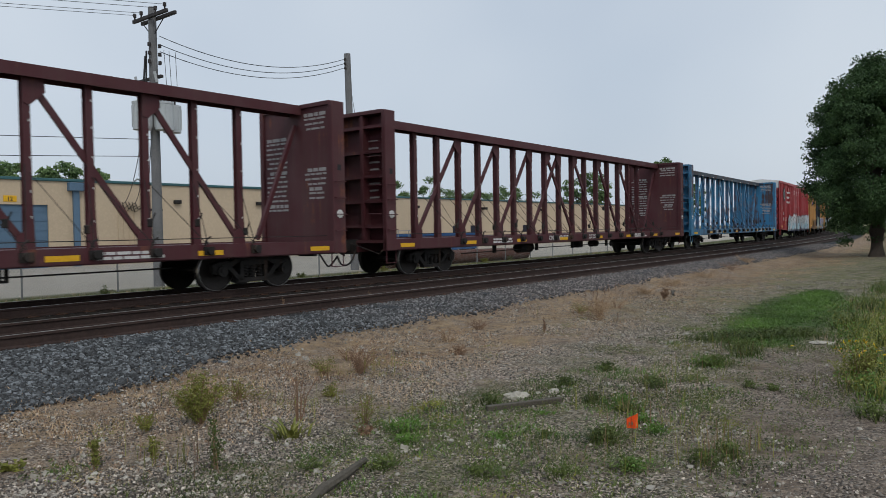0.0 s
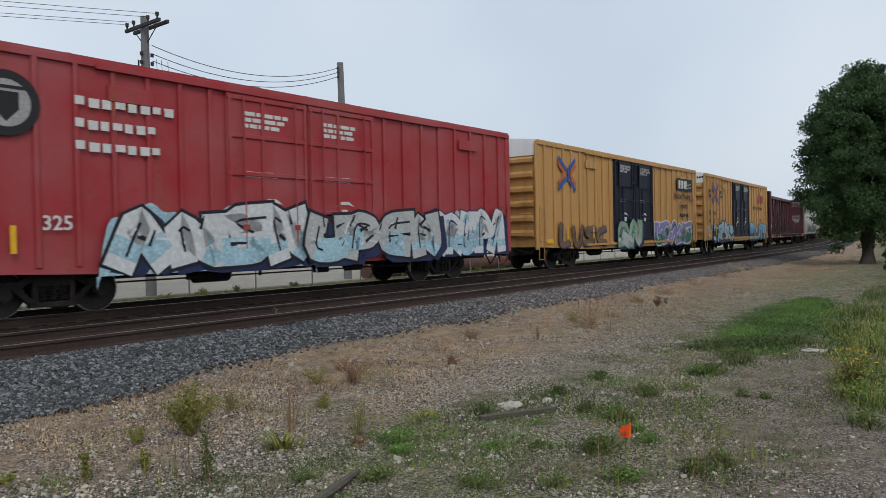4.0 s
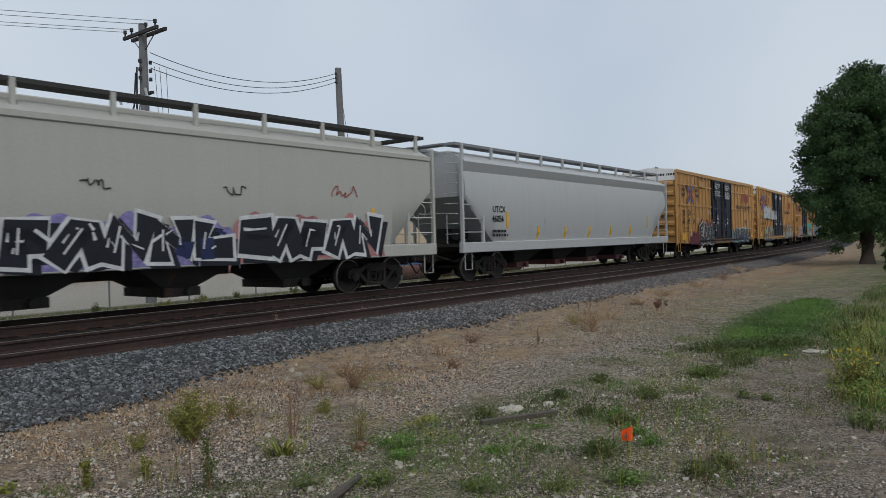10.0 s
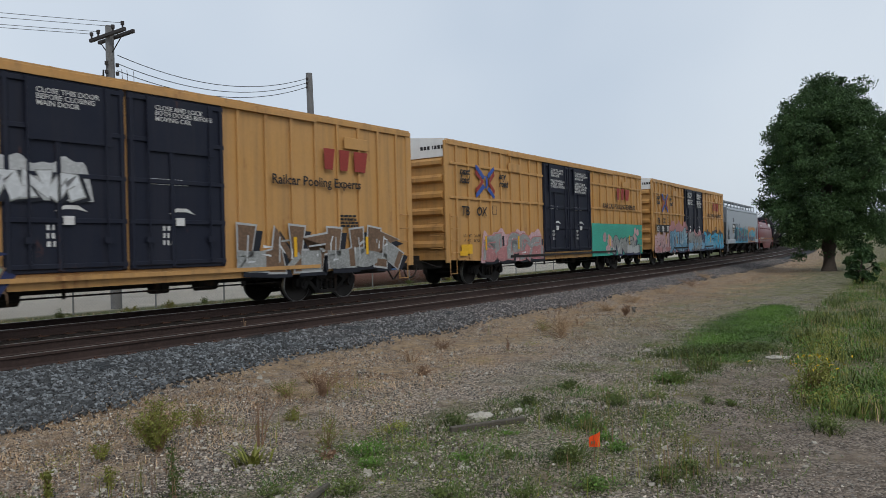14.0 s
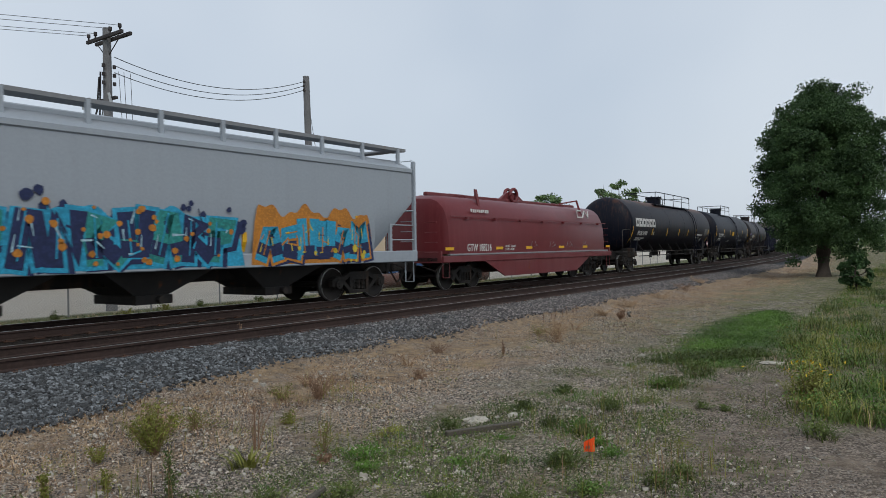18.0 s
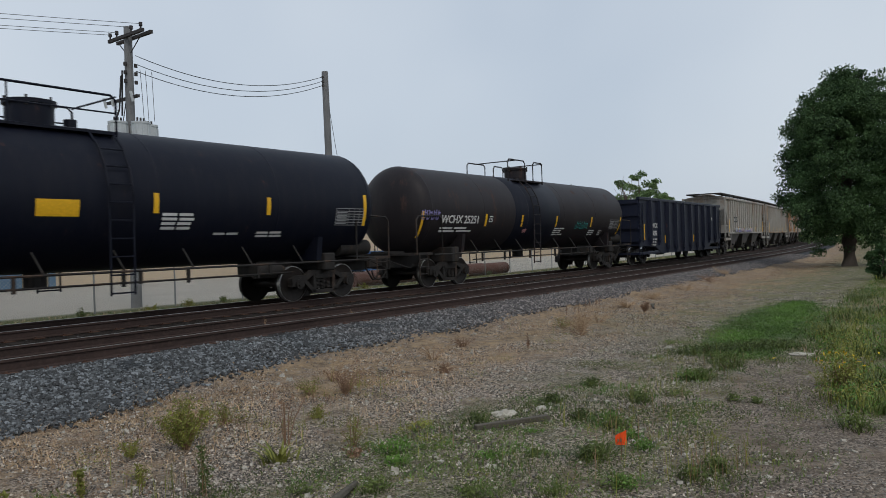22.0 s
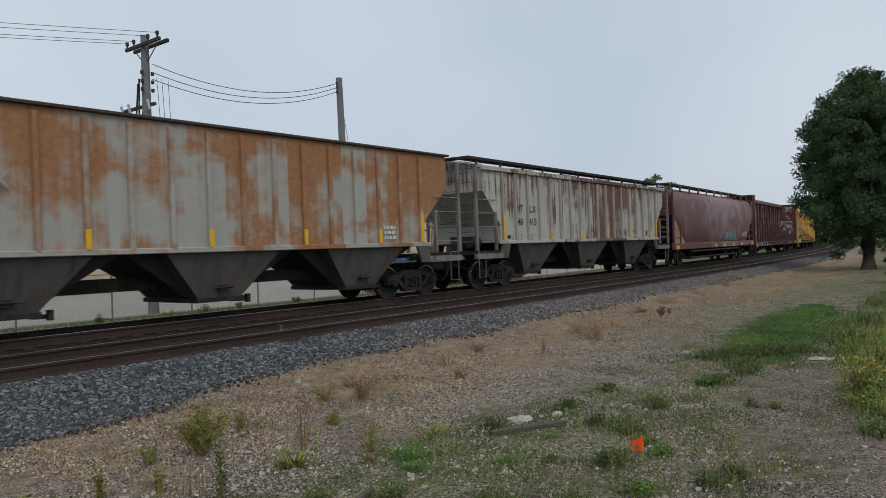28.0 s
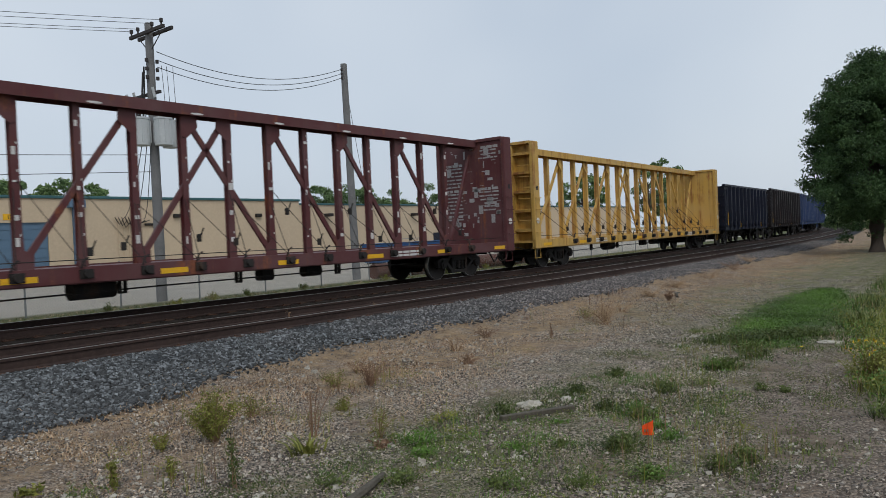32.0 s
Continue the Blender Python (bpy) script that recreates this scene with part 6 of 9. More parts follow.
    part("hazard_placard", Shape().prism_y(-1.452, -1.45, [(84.94 - m + 0.24 * math.cos(q * math.pi / 2), 1.47 + 0.24 * math.sin(q * math.pi / 2)) for q in range(4)]), SPRAY["pink"], car, "pink diamond hazard placard")
    part("placard_bar", Shape().box(84.78 - m, 85.1 - m, -1.456, -1.453, 1.41, 1.53), WHITE_MARK, car)
    tank_strips(car, r, zc, [(67.7, 1.6, 0.85), (71.31, 2.0, 0.42), (74.41, 2.0, 0.42), (77.12, 2.0, 0.42), (79.39, 2.0, 0.42), (81.7, 2.02, 0.45), (85.3, 1.64, 0.85)], m)
    car, h, r, zc, m = tank_car(87.6, 105.4, BLACK, "black tank car with a walkway round its dome", 1.5, 2.54, (87.85, 105.1), 96.2, (93.3, 97.5), 97.18)
    tank_words(car, r, zc, "TILX 292714", 0.36, 89.36 - m, 2.0, WHITE_MARK, 1.0, 2.0)
    tank_print(car, r, zc, 89.3 - m, 1.82, 1.8, 2, 18, 0.06)
    tank_print(car, r, zc, 94.1 - m, 1.66, 1.1, 2, 29, 0.05)
    tank_print(car, r, zc, 98.15 - m, 2.15, 0.85, 4, 19, 0.06)
    tank_print(car, r, zc, 99.5 - m, 1.74, 0.8, 1, 30, 0.05)
    tank_print(car, r, zc, 100.7 - m, 1.76, 1.1, 2, 31, 0.05)
    tank_table(car, r, zc, 103.2 - m, 1.97, 1.05, 0.44)
    tank_box(car, r, zc, 91.95 - m, 2.0, 0.18, 0.17)
    part("yellow_panel", yellow_sheet(95.6 - m, 96.4 - m, 2.11, 2.43, r, zc), YELLOW_MARK, car)
    tank_strips(car, r, zc, [(88.3, 1.95, 0.9), (91.59, 2.2, 0.42), (94.54, 2.2, 0.42), (98.0, 2.2, 0.42), (100.95, 2.2, 0.42), (104.3, 1.95, 0.85)], m)
    car, h, r, zc, m = tank_car(106.5, 123.9, BLACK_RUSTY, "dull brown-black tank car with green and purple scribbles", 1.42, 2.5, (106.75, 123.4), 115.1, (113.5, 115.7), 114.05, ((112.95, 114.25), (114.9, 115.66)), (112.6, 116.2))
    tank_words(car, r, zc, "WCHX 25251", 0.36, 107.95 - m, 2.05, WHITE_MARK, 1.0, 2.15)
    tank_print(car, r, zc, 107.95 - m, 1.86, 2.1, 2, 21, 0.06)
    tank_print(car, r, zc, 115.9 - m, 1.85, 0.95, 4, 22, 0.05)
    tank_print(car, r, zc, 119.3 - m, 1.75, 0.6, 3, 23, 0.05)
    tank_table(car, r, zc, 121.4 - m, 1.85, 1.0, 0.42)
    tank_box(car, r, zc, 110.8 - m, 2.1, 0.22, 0.2)
    tank_box(car, r, zc, 120.4 - m, 1.58, 0.35, 0.2)
    on_tank(car, r, zc, 113.35 - m, 1.72, 0.28, 0.14, SPRAY["pink"], "label_plate")
    tank_strips(car, r, zc, [(106.95, 1.6, 0.8), (110.6, 1.95, 0.42), (113.13, 1.95, 0.42), (115.95, 1.95, 0.42), (119.33, 1.95, 0.42), (122.6, 1.6, 0.8)], m)
    rnd = random.Random(3)
    for i in range(11):
        on_tank(car, r, zc, 117.8 - m + i * 0.115, 1.86 + rnd.uniform(0, 0.05), 0.035, 0.2 + 0.1 * (i % 2), SPRAY["teal"], "scribble")
        if i % 3 < 2:
            on_tank(car, r, zc, 117.8 - m + i * 0.115, 1.86 + 0.22 * (i % 2), 0.13, 0.03, SPRAY["teal"], "scribble")
    for i in range(8):
        on_tank(car, r, zc, 106.9 - m + i * 0.12, 2.15 + rnd.uniform(0, 0.06), 0.05, 0.26, SPRAY["violet"], "scribble")
        on_tank(car, r, zc, 106.9 - m + i * 0.12, 2.15 + 0.2 * (i % 2), 0.13, 0.04, SPRAY["violet"], "scribble")
    car, h, y = gondola(124.85, 141.45, CHARCOAL, "tall charcoal scrap gondola with yellow reflectors", 3.36)
    lettering(car, "MWCX", 0.37, -h + 1.74, 1.9, y - 0.004, WHITE_MARK)
    lettering(car, "204282", 0.36, -h + 1.74, 1.5, y - 0.004, WHITE_MARK)
    for i, line in enumerate(("LD LMT  209300", "LT WT  76700", "CU FT  4014")):
        lettering(car, line, 0.13, -h + 1.88, 1.24 - 0.15 * i, y - 0.004, WHITE_MARK)
    block_logo(car, h - 3.05, 2.42, y, 1.0, 0.22, 7, WHITE_MARK)
    part("logo_leaf", Shape().prism_y(y - 0.004, y, [(h - 2.72, 3.02), (h - 2.57, 2.92), (h - 2.42, 3.02), (h - 2.42, 2.78), (h - 2.57, 2.7), (h - 2.72, 2.78)]), SPRAY["lemon"], car)
    car, h, y = ribbed_hopper(142.99, 159.9, GREY_WORN, "weathered grey ribbed covered hopper")
    for i, tx in enumerate(("ND", "YX")):
        part("number_patch", Shape().box(-h + 3.0 + i * 0.75, -h + 3.55 + i * 0.75, y - 0.002, y + 0.002, 2.35, 2.75), BLACK_MARK, car)
        lettering(car, tx, 0.3, -h + 3.04 + i * 0.75, 2.44, y - 0.008, WHITE_MARK)
    graffiti(car, -h + 3.4, 2.0, 1.6, 1.95, y - 0.004, (None, "grey", ["silver", "blush", "violet"], "white"), 12, 191, "round", 0.1, 1, fat=0.25)
    car, h, y = ribbed_hopper(161.0, 178.6, TAN_RUST, "rusty cream ribbed covered hopper with white number patches", post_mat=GREY_WORN, cap_mat=GREY_WORN, middle=0.3)
    def bay_at(q):
        """The x of a place between the posts, counted in posts."""
        return 0.3 - 7.1 + 14.2 * q / 17

    for i, (ta, tb) in enumerate((("ND", "82"), ("YX", "20"), ("", "47"))):
        xa, xb = bay_at(i) + 0.085, bay_at(i + 1) - 0.085
        part("number_patch", Shape().box(xa, xb, y + 0.094, y + 0.097, 2.3, 3.25 if ta else 2.76), LIGHT_GREY, car)
        if ta:
            lettering(car, ta, 0.5, xa + 0.03, 2.83, y + 0.09, BLACK_DOOR, squeeze=0.92)
        lettering(car, tb, 0.5, xa + 0.05, 2.38, y + 0.09, BLACK_DOOR)
    part("paint_patch", Shape().box(bay_at(2) + 0.08, bay_at(3) - 0.1, y + 0.094, y + 0.097, 2.8, 3.25), BROWN_PATCH, car, "brown primer patch")
    part("paint_patch", Shape().box(bay_at(0) + 0.09, bay_at(1) - 0.09, y + 0.094, y + 0.097, 2.0, 2.24), LIGHT_GREY, car, "white painted-out patch")
    part("number_patch", Shape().box(bay_at(1) + 0.08, bay_at(2) - 0.08, y + 0.094, y + 0.097, 1.68, 2.24), LIGHT_GREY, car)
    lettering(car, "207200", 0.16, bay_at(1) + 0.13, 1.93, y + 0.09, BLACK_DOOR)
    lettering(car, "60800", 0.16, bay_at(1) + 0.2, 1.74, y + 0.09, BLACK_DOOR)
    part("data_panel", Shape().box(bay_at(0) + 0.5, bay_at(0) + 0.62, y + 0.094, y + 0.097, 1.78, 1.88), LIGHT_GREY, car)
    for q, lines, wide in ((0.12, 2, 0.34), (2.2, 1, 0.3), (2.15, 2, 0.5)):
        small_print(car, bay_at(q), 1.8 if lines == 2 else 2.1, y + 0.09, wide, lines, ROOF_BROWN, 0.07, 60)
    for qa, qb in ((9.5, 9.92), (10.08, 10.92), (11.08, 11.55)):
        part("paint_patch", Shape().box(bay_at(qa), bay_at(qb), y + 0.094, y + 0.097, 2.4, 3.5), PALE_BLUE, car, "pale blue repainted patch")
    part("data_panel", Shape().box(bay_at(14) + 0.16, bay_at(15) - 0.2, y + 0.092, y + 0.096, 1.76, 2.34), LIGHT_GREY, car)
    part("data_panel", Shape().box(bay_at(14) + 0.2, bay_at(15) - 0.24, y + 0.088, y + 0.091, 1.8, 2.05).box(bay_at(14) + 0.2, bay_at(15) - 0.24, y + 0.088, y + 0.091, 2.09, 2.3), UNDER, car)
    car, h, y = ribbed_hopper(179.9, 197.3, ORANGE_RUST, "orange-rusted cream ribbed covered hopper", posts=16, span=6.78, top=4.28, cap_mat=ROOF_BROWN, walkway=False, roof_mat=ROOF_BROWN, frame_mat=END_GREY)
    lettering(car, "829 881", 0.4, -h + 2.7, 2.3, y - 0.004, BLACK_MARK)
    lettering(car, "ND YX", 0.4, -h + 2.9, 2.75, y - 0.004, GREY_WORN)
    small_print(car, h - 3.6, 2.1, y - 0.004, 0.5, 3, WHITE_MARK, 0.09, 26)
    car, h, y = ribbed_hopper(198.1, 216.2, WHITE_RUST, "dirty white ribbed covered hopper streaked with rust", span=7.28, post_mat=GREY_WORN, frame_mat=END_GREY)
    for i, (ta, tb, tc, td) in enumerate((("IT", "40", "LD LMT", "LT WT"), ("LX", "415", "201100", "51900"))):
        xa = -7.28 + 14.56 / 17 * (i + 1) + 0.2 - 0.06 * i
        lettering(car, ta, 0.36, xa + 0.04, 2.63, y + 0.09, BLACK_MARK, spacing=1.2)
        lettering(car, tb, 0.36, xa - 0.02, 2.16, y + 0.09, BLACK_MARK, spacing=1.05)
        lettering(car, tc, 0.12, xa - 0.08, 1.77, y + 0.09, GREY_MARK, bold=0.004)
        lettering(car, td, 0.12, xa - 0.08, 1.63, y + 0.09, GREY_MARK, bold=0.004)
    part("data_panel", Shape().box(-6.98, -6.76, y + 0.092, y + 0.096, 1.68, 1.8).box(6.0, 6.2, y + 0.092, y + 0.096, 1.72, 1.96), UNDER, car)
    scrawl(car, 3.75, 1.66, 0.9, 0.16, y - 0.002, WHITE_MARK, 33, 0.03)
    car, h, y = smooth_hopper(216.95, 235.9, BROWN, BROWN, "faded mineral brown covered hopper with chalky runs", 3, 1.24, strips=False, rounded=True)
    for z, yy in ((0.78, -1.5), (0.42, -1.42)):
        part("unloading_pipe", Shape().tube([(-h + 3.2, yy, z), (h - 5.0, yy, z)], 0.055, 8), UNDER, car, smooth=50)
    reflectors(car, [-h + 0.5, -1.2, 0.9, 3.2, 5.6, h - 0.6], 0.95, -1.535, 0.2, 0.55)
    part("end_panel", Shape().prism_y(-1.43, -1.4, [(-h + 0.25, 1.26), (-h + 2.1, 1.26), (-h + 2.1, 2.05), (-h + 0.4, 3.0), (-h + 0.25, 3.0)]), CREAM_PANEL, car, "stained cream end panel")
    part("panel_edge", Shape().beam((-h + 0.3, -1.45, 3.05), (-h + 2.15, -1.45, 2.05), 0.06, 0.1).beam((-h + 2.13, -1.45, 2.1), (-h + 2.13, -1.45, 1.26), 0.06, 0.08), BROWN, car)
    scrawl(car, h - 3.5, 1.52, 1.35, 0.3, y - 0.006, WHITE_MARK, 29, 0.045)
    arc = [(2.4 + 1.9 * math.cos(q * math.pi / 16), 1.34 + 0.62 * math.sin(q * math.pi / 16)) for q in range(17)]
    part("faded_sprayed_arc", Shape().prism_y(y - 0.004, y - 0.002, arc), FADED_TEAL, car)
    for q in range(5):
        part("faded_stroke", Shape().prism_y(y - 0.007, y - 0.005, [(1.4 + q * 0.34, 1.5), (1.48 + q * 0.34, 1.48), (1.56 + q * 0.34 + 0.08 * (q % 2), 1.84), (1.48 + q * 0.34, 1.86)]), GREY_MARK, car)
    car, h = centerbeam(236.6, 259.5, OXIDE, "weathered oxide-red centre-beam flatcar with torn white wrapping", 24, worn=1, middle=0.34, pitch=1.225)
    warning_panels(car, h, 28)
    for xa, xb in ((2.62, 3.32), (3.68, 4.62)):
        part("number_patch", Shape().box(-h + xa, -h + xb, -1.495, -1.484, 0.83, 1.06), LIGHT_GREY, car)
    lettering(car, "TR", 0.22, -h + 2.85, 0.87, -1.499, BLACK_MARK)
    lettering(car, "874168", 0.22, -h + 3.74, 0.87, -1.499, BLACK_MARK)
    car, h = centerbeam(260.9, 283.6, YELLOW_WORN, "worn yellow centre-beam flatcar with rusty sill", 25, worn=0, middle=0.3)
    car, h, y = gondola(285.2, 298.1, CHARCOAL, "tall black ribbed gondola", 3.75, 0.95, 13)
    car, h, y = gondola(299.6, 315.85, BLACK_RUSTY, "black high-sided gondola with dusty sides", 3.9, 0.95, 16)
    car, h, y = gondola(317.4, 333.0, NAVY, "dark blue high-sided gondola", 3.9, 0.95, 12)
    car, h, y = gondola(334.5, 350.0, NAVY, "dark blue gondola at the rear of the view", 3.9, 0.95, 12)


def sign_shape(x, z, y, k):
    """A company's sign as plain slanted blocks of three widths under a bar."""
    s = Shape()
    for q, w in ((0.0, 0.5), (0.58, 0.5), (1.16, 0.66)):
        s.prism_y(y - 0.003, y, [(x + (q + 0.09) * k, z + 0.56 * k), (x + (q + w) * k, z + 0.56 * k), (x + (q + w * 0.82) * k, z), (x + (q + 0.12) * k, z)])
    return s


def boxcar_words(car, h, y, mark, number, wide):
    lettering(car, "next\nload", 0.34, -h + 0.85, 3.8, y, BLACK_MARK, bold=0.03, slant=0.25)
    lettering(car, "any\nroad", 0.34, -h + 3.5, 3.8, y, BLACK_MARK, bold=0.03, slant=0.25)
    big = 0.44 if wide else 0.38
    for q, (word, digits) in enumerate(zip(mark.split() + [""], (number.split() if number else []) + [""] * 3)):
        if word:
            lettering(car, word, big, -h + 0.9 + 0.97 * q, 2.42, y - 0.004, BLACK_MARK, bold=0.02, slant=0.1)
        if digits:
            lettering(car, digits, big, -h + 0.9 + 0.99 * q, 1.95, y - 0.004, BLACK_MARK, bold=0.025, slant=0.1)
    for za in (0.0, 0.17):
        lettering(car, ("LT WT    80700", "LD LMT   205300")[za > 0], 0.13, -h + 1.0, 1.5 + za, y - 0.004, BLACK_MARK, bold=0.0, spacing=1.2)
    part("data_panel", Shape().box(-h + 0.85, -h + 1.55, y - 0.002, y + 0.002, 1.1, 1.42), YELLOW_MARK if wide else YELLOW, car)
    for q in range(7):
        part("end_stencil", Shape().box(-h + 0.076, -h + 0.08, -1.42 + q * 0.14, -1.42 + q * 0.14 + (0.1 if q != 3 else 0.04), 4.6, 4.72), BLACK_MARK, car)
    part("stencil_box", Shape().box(-h + 2.95, -h + 3.25, y - 0.004, y - 0.002, 2.48, 2.5).box(-h + 2.95, -h + 3.25, y - 0.004, y - 0.002, 2.78, 2.8).box(-h + 2.95, -h + 2.97, y - 0.004, y - 0.002, 2.5, 2.78).box(-h + 3.23, -h + 3.25, y - 0.004, y - 0.002, 2.5, 2.78), BLACK_MARK, car)
    # company sign: a broad red bar with two stems and an angular mark
    x, z, yy = h - 3.9, 3.5, y - 0.03
    s = sign_shape(x, z, yy, 1.0)
    part("company_sign", s, RED_MARK, car)
    lettering(car, "RAILCAR POOLING EXPERTS" if wide else "Railcar Pooling Experts", 0.345, h - 5.6, 3.03, y - 0.02, BLACK_MARK)
    small_print(car, h - 3.2, 2.3, y, 0.7, 4, BLACK_MARK, 0.06, 77)
    part("data_plate", Shape().box(h - 2.4, h - 1.95, y - 0.02, y - 0.016, 1.3, 1.7), WHITE_MARK, car)


def tank_strips(car, r, zc, places, mid):
    for s, z, hh in places:
        on_tank(car, r, zc, s - mid - 0.06, z, 0.12, hh, YELLOW_MARK, "reflector", "yellow reflective strip")


def yellow_sheet(x0, x1, z0, z1, r, zc):
    s = Shape()
    for k in range(6):
        za, zb = z0 + (z1 - z0) * k / 6, z0 + (z1 - z0) * (k + 1) / 6
        ya, yb = (-(r + 0.006) * math.cos(math.asin((z - zc) / r)) for z in (za, zb))
        s.add([(x0, ya, za), (x1, ya, za), (x1, yb, zb), (x0, yb, zb)], [(0, 1, 2, 3)])
    return s


def tank_box(car, r, zc, x, z, w, hh):
    """A thin white outlined box."""
    for a, b2, ww, hh2 in ((x, z, w, 0.025), (x, z + hh - 0.025, w, 0.025), (x, z, 0.025, hh), (x + w - 0.025, z, 0.025, hh)):
        on_tank(car, r, zc, a, b2, ww, hh2, WHITE_MARK, "box_line")
    on_tank(car, r, zc, x + w * 0.35, z + hh * 0.35, w * 0.3, hh * 0.3, WHITE_MARK, "box_line")


def tank_table(car, r, zc, x, z, w, hh):
    """A ruled test-date table, too small to read."""
    for k in range(7):
        on_tank(car, r, zc, x, z + hh * k / 6 - 0.008, w, 0.016, GREY_MARK, "table_rule")
    for f in (0, 0.45, 0.65, 0.83, 0.985):
        on_tank(car, r, zc, x + w * f, z, 0.016, hh, GREY_MARK, "table_rule")
    for k in range(5):
        on_tank(car, r, zc, x + 0.04, z + hh * k / 6 + 0.025, w * 0.36, 0.03, GREY_MARK, "small_print")


# ---------------------------------------------------------------- motion of the train
def travel(t):
    u = t - 16.0
    return PACE[0] * u + PACE[1] * u * u + PACE[2] * u**3


PACE = (14.9558, -0.008386, 0.0002647)


def motions():
    for car, mid, reach in CARS:
        rows = []
        for i in range(33):
            s = mid - travel(i)
            xa, ya, _ = along(s - reach)
            xb, yb, _ = along(s + reach)
            rows.append((float(i), pose((xa + xb) / 2, (ya + yb) / 2, 0, 0, 0, math.degrees(math.atan2(yb - ya, xb - xa)))))
        walk(car, rows)


# ---------------------------------------------------------------- ground
def ground_z(x, y):
    """Height of the ground: the railway bed, a shallow dip before it, a level plain."""
    d = y - TRACK_Y - bend_y(x)
    if d > -1.75:
        if d < SPACING + 2.0:
            return -0.24 + 0.045 * min(max((d + 1.75) / 0.5, 0.0), 1.0)
        return -0.195 - min((d - SPACING - 2.0) / 2.5, 1.0) * 0.345
    f = min((-1.75 - d) / 1.3, 1.0)
    return -0.24 - 0.24 * f + 0.03 * min(max((-d - 4.0) / 4.0, 0.0), 1.0)


def ground_material():
    m, t, b = nodes_of("trackside_ground", 0.95)
    c = t.nodes.new("ShaderNodeTexCoord")
    v = c.outputs["Object"]
    sep = t.nodes.new("ShaderNodeSeparateXYZ")
    t.links.new(v, sep.inputs[0])
    x, y = sep.outputs[0], sep.outputs[1]
    over = math_of(t, "MAXIMUM", math_of(t, "SUBTRACT", x, BEND), 0.0)
    d = math_of(t, "SUBTRACT", math_of(t, "SUBTRACT", y, TRACK_Y), math_of(t, "DIVIDE", math_of(t, "MULTIPLY", over, over), 2 * RADIUS))
    warp = math_of(t, "SUBTRACT", noise_of(t, v, 0.45, 5, 0.65), 0.5)
    fine, mid, big = noise_of(t, v, 60, 4), noise_of(t, v, 5, 6, 0.7), noise_of(t, v, 0.6, 5, 0.6)

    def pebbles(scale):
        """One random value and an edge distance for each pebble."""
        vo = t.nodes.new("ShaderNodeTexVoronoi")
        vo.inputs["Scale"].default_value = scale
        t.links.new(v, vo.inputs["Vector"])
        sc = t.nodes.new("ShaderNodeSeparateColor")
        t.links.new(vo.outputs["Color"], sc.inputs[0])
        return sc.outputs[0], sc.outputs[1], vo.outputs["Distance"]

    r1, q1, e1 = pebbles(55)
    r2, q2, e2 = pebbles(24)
    tone = math_of(t, "POWER", r1, 1.6)
    stone = blend(t, tone, (0.07, 0.054, 0.045), (0.9, 0.75, 0.61))
    soil = blend(t, ramp(t, mid, 0.38, 0.62), (0.175, 0.129, 0.094), (0.53, 0.415, 0.31))
    dirt = blend(t, ramp(t, noise_of(t, v, 1.7, 5, 0.65), 0.36, 0.52), soil, stone)
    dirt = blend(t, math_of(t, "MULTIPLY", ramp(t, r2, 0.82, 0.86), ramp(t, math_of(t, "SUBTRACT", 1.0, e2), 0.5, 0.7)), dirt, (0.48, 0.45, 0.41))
    straw = blend(t, ramp(t, mid, 0.36, 0.64), (0.19, 0.12, 0.066), (0.58, 0.41, 0.24))
    straw = blend(t, ramp(t, q1, 0.7, 0.95), straw, (0.46, 0.37, 0.27))
    green = blend(t, ramp(t, mid, 0.36, 0.64), (0.055, 0.072, 0.02), (0.19, 0.195, 0.065))
    lawn = blend(t, ramp(t, mid, 0.36, 0.64), (0.036, 0.072, 0.014), (0.1, 0.18, 0.035))
    # a straw strip along the ballast, broken by grey gravel
    dw = math_of(t, "ADD", d, math_of(t, "MULTIPLY", warp, 4.0))
    strip = math_of(t, "MULTIPLY", ramp(t, math_of(t, "DIVIDE", math_of(t, "ADD", dw, 6.4), 3.0), 0.15, 0.75), ramp(t, mid, 0.32, 0.5))
    strip = math_of(t, "MULTIPLY", strip, ramp(t, noise_of(t, v, 0.9, 6, 0.7), 0.36, 0.54, (0.25, 0.25, 0.25, 1)))
    col = blend(t, strip, dirt, straw)
    # the edge of the weedy field, and the bare path beside it
    near_edge = math_of(t, "SUBTRACT", math_of(t, "MULTIPLY", x, 0.26), 0.75)
    far_edge = math_of(t, "ADD", math_of(t, "MULTIPLY", x, 0.05), 2.2)
    edge = math_of(t, "SUBTRACT", math_of(t, "MINIMUM", near_edge, far_edge), y)
    # a thin green film farther from the track, none on the bare path
    film_m = math_of(t, "MULTIPLY", ramp(t, math_of(t, "DIVIDE", math_of(t, "SUBTRACT", -5.2, dw), 2.2), 0.1, 0.9), ramp(t, noise_of(t, v, 1.3, 5, 0.65), 0.4, 0.58))
    bare = math_of(t, "MULTIPLY", ramp(t, math_of(t, "ADD", math_of(t, "ADD", edge, 1.5), math_of(t, "MULTIPLY", warp, 1.5)), 0.1, 0.7), ramp(t, math_of(t, "DIVIDE", math_of(t, "SUBTRACT", 13.0, x), 3.0), 0.0, 1.0))
    film_m = math_of(t, "MULTIPLY", film_m, math_of(t, "SUBTRACT", 1.0, math_of(t, "MULTIPLY", bare, 0.9)))
    col = blend(t, math_of(t, "MULTIPLY", bare, 0.5), col, blend(t, ramp(t, mid, 0.36, 0.64), (0.12, 0.09, 0.068), (0.3, 0.235, 0.18)))
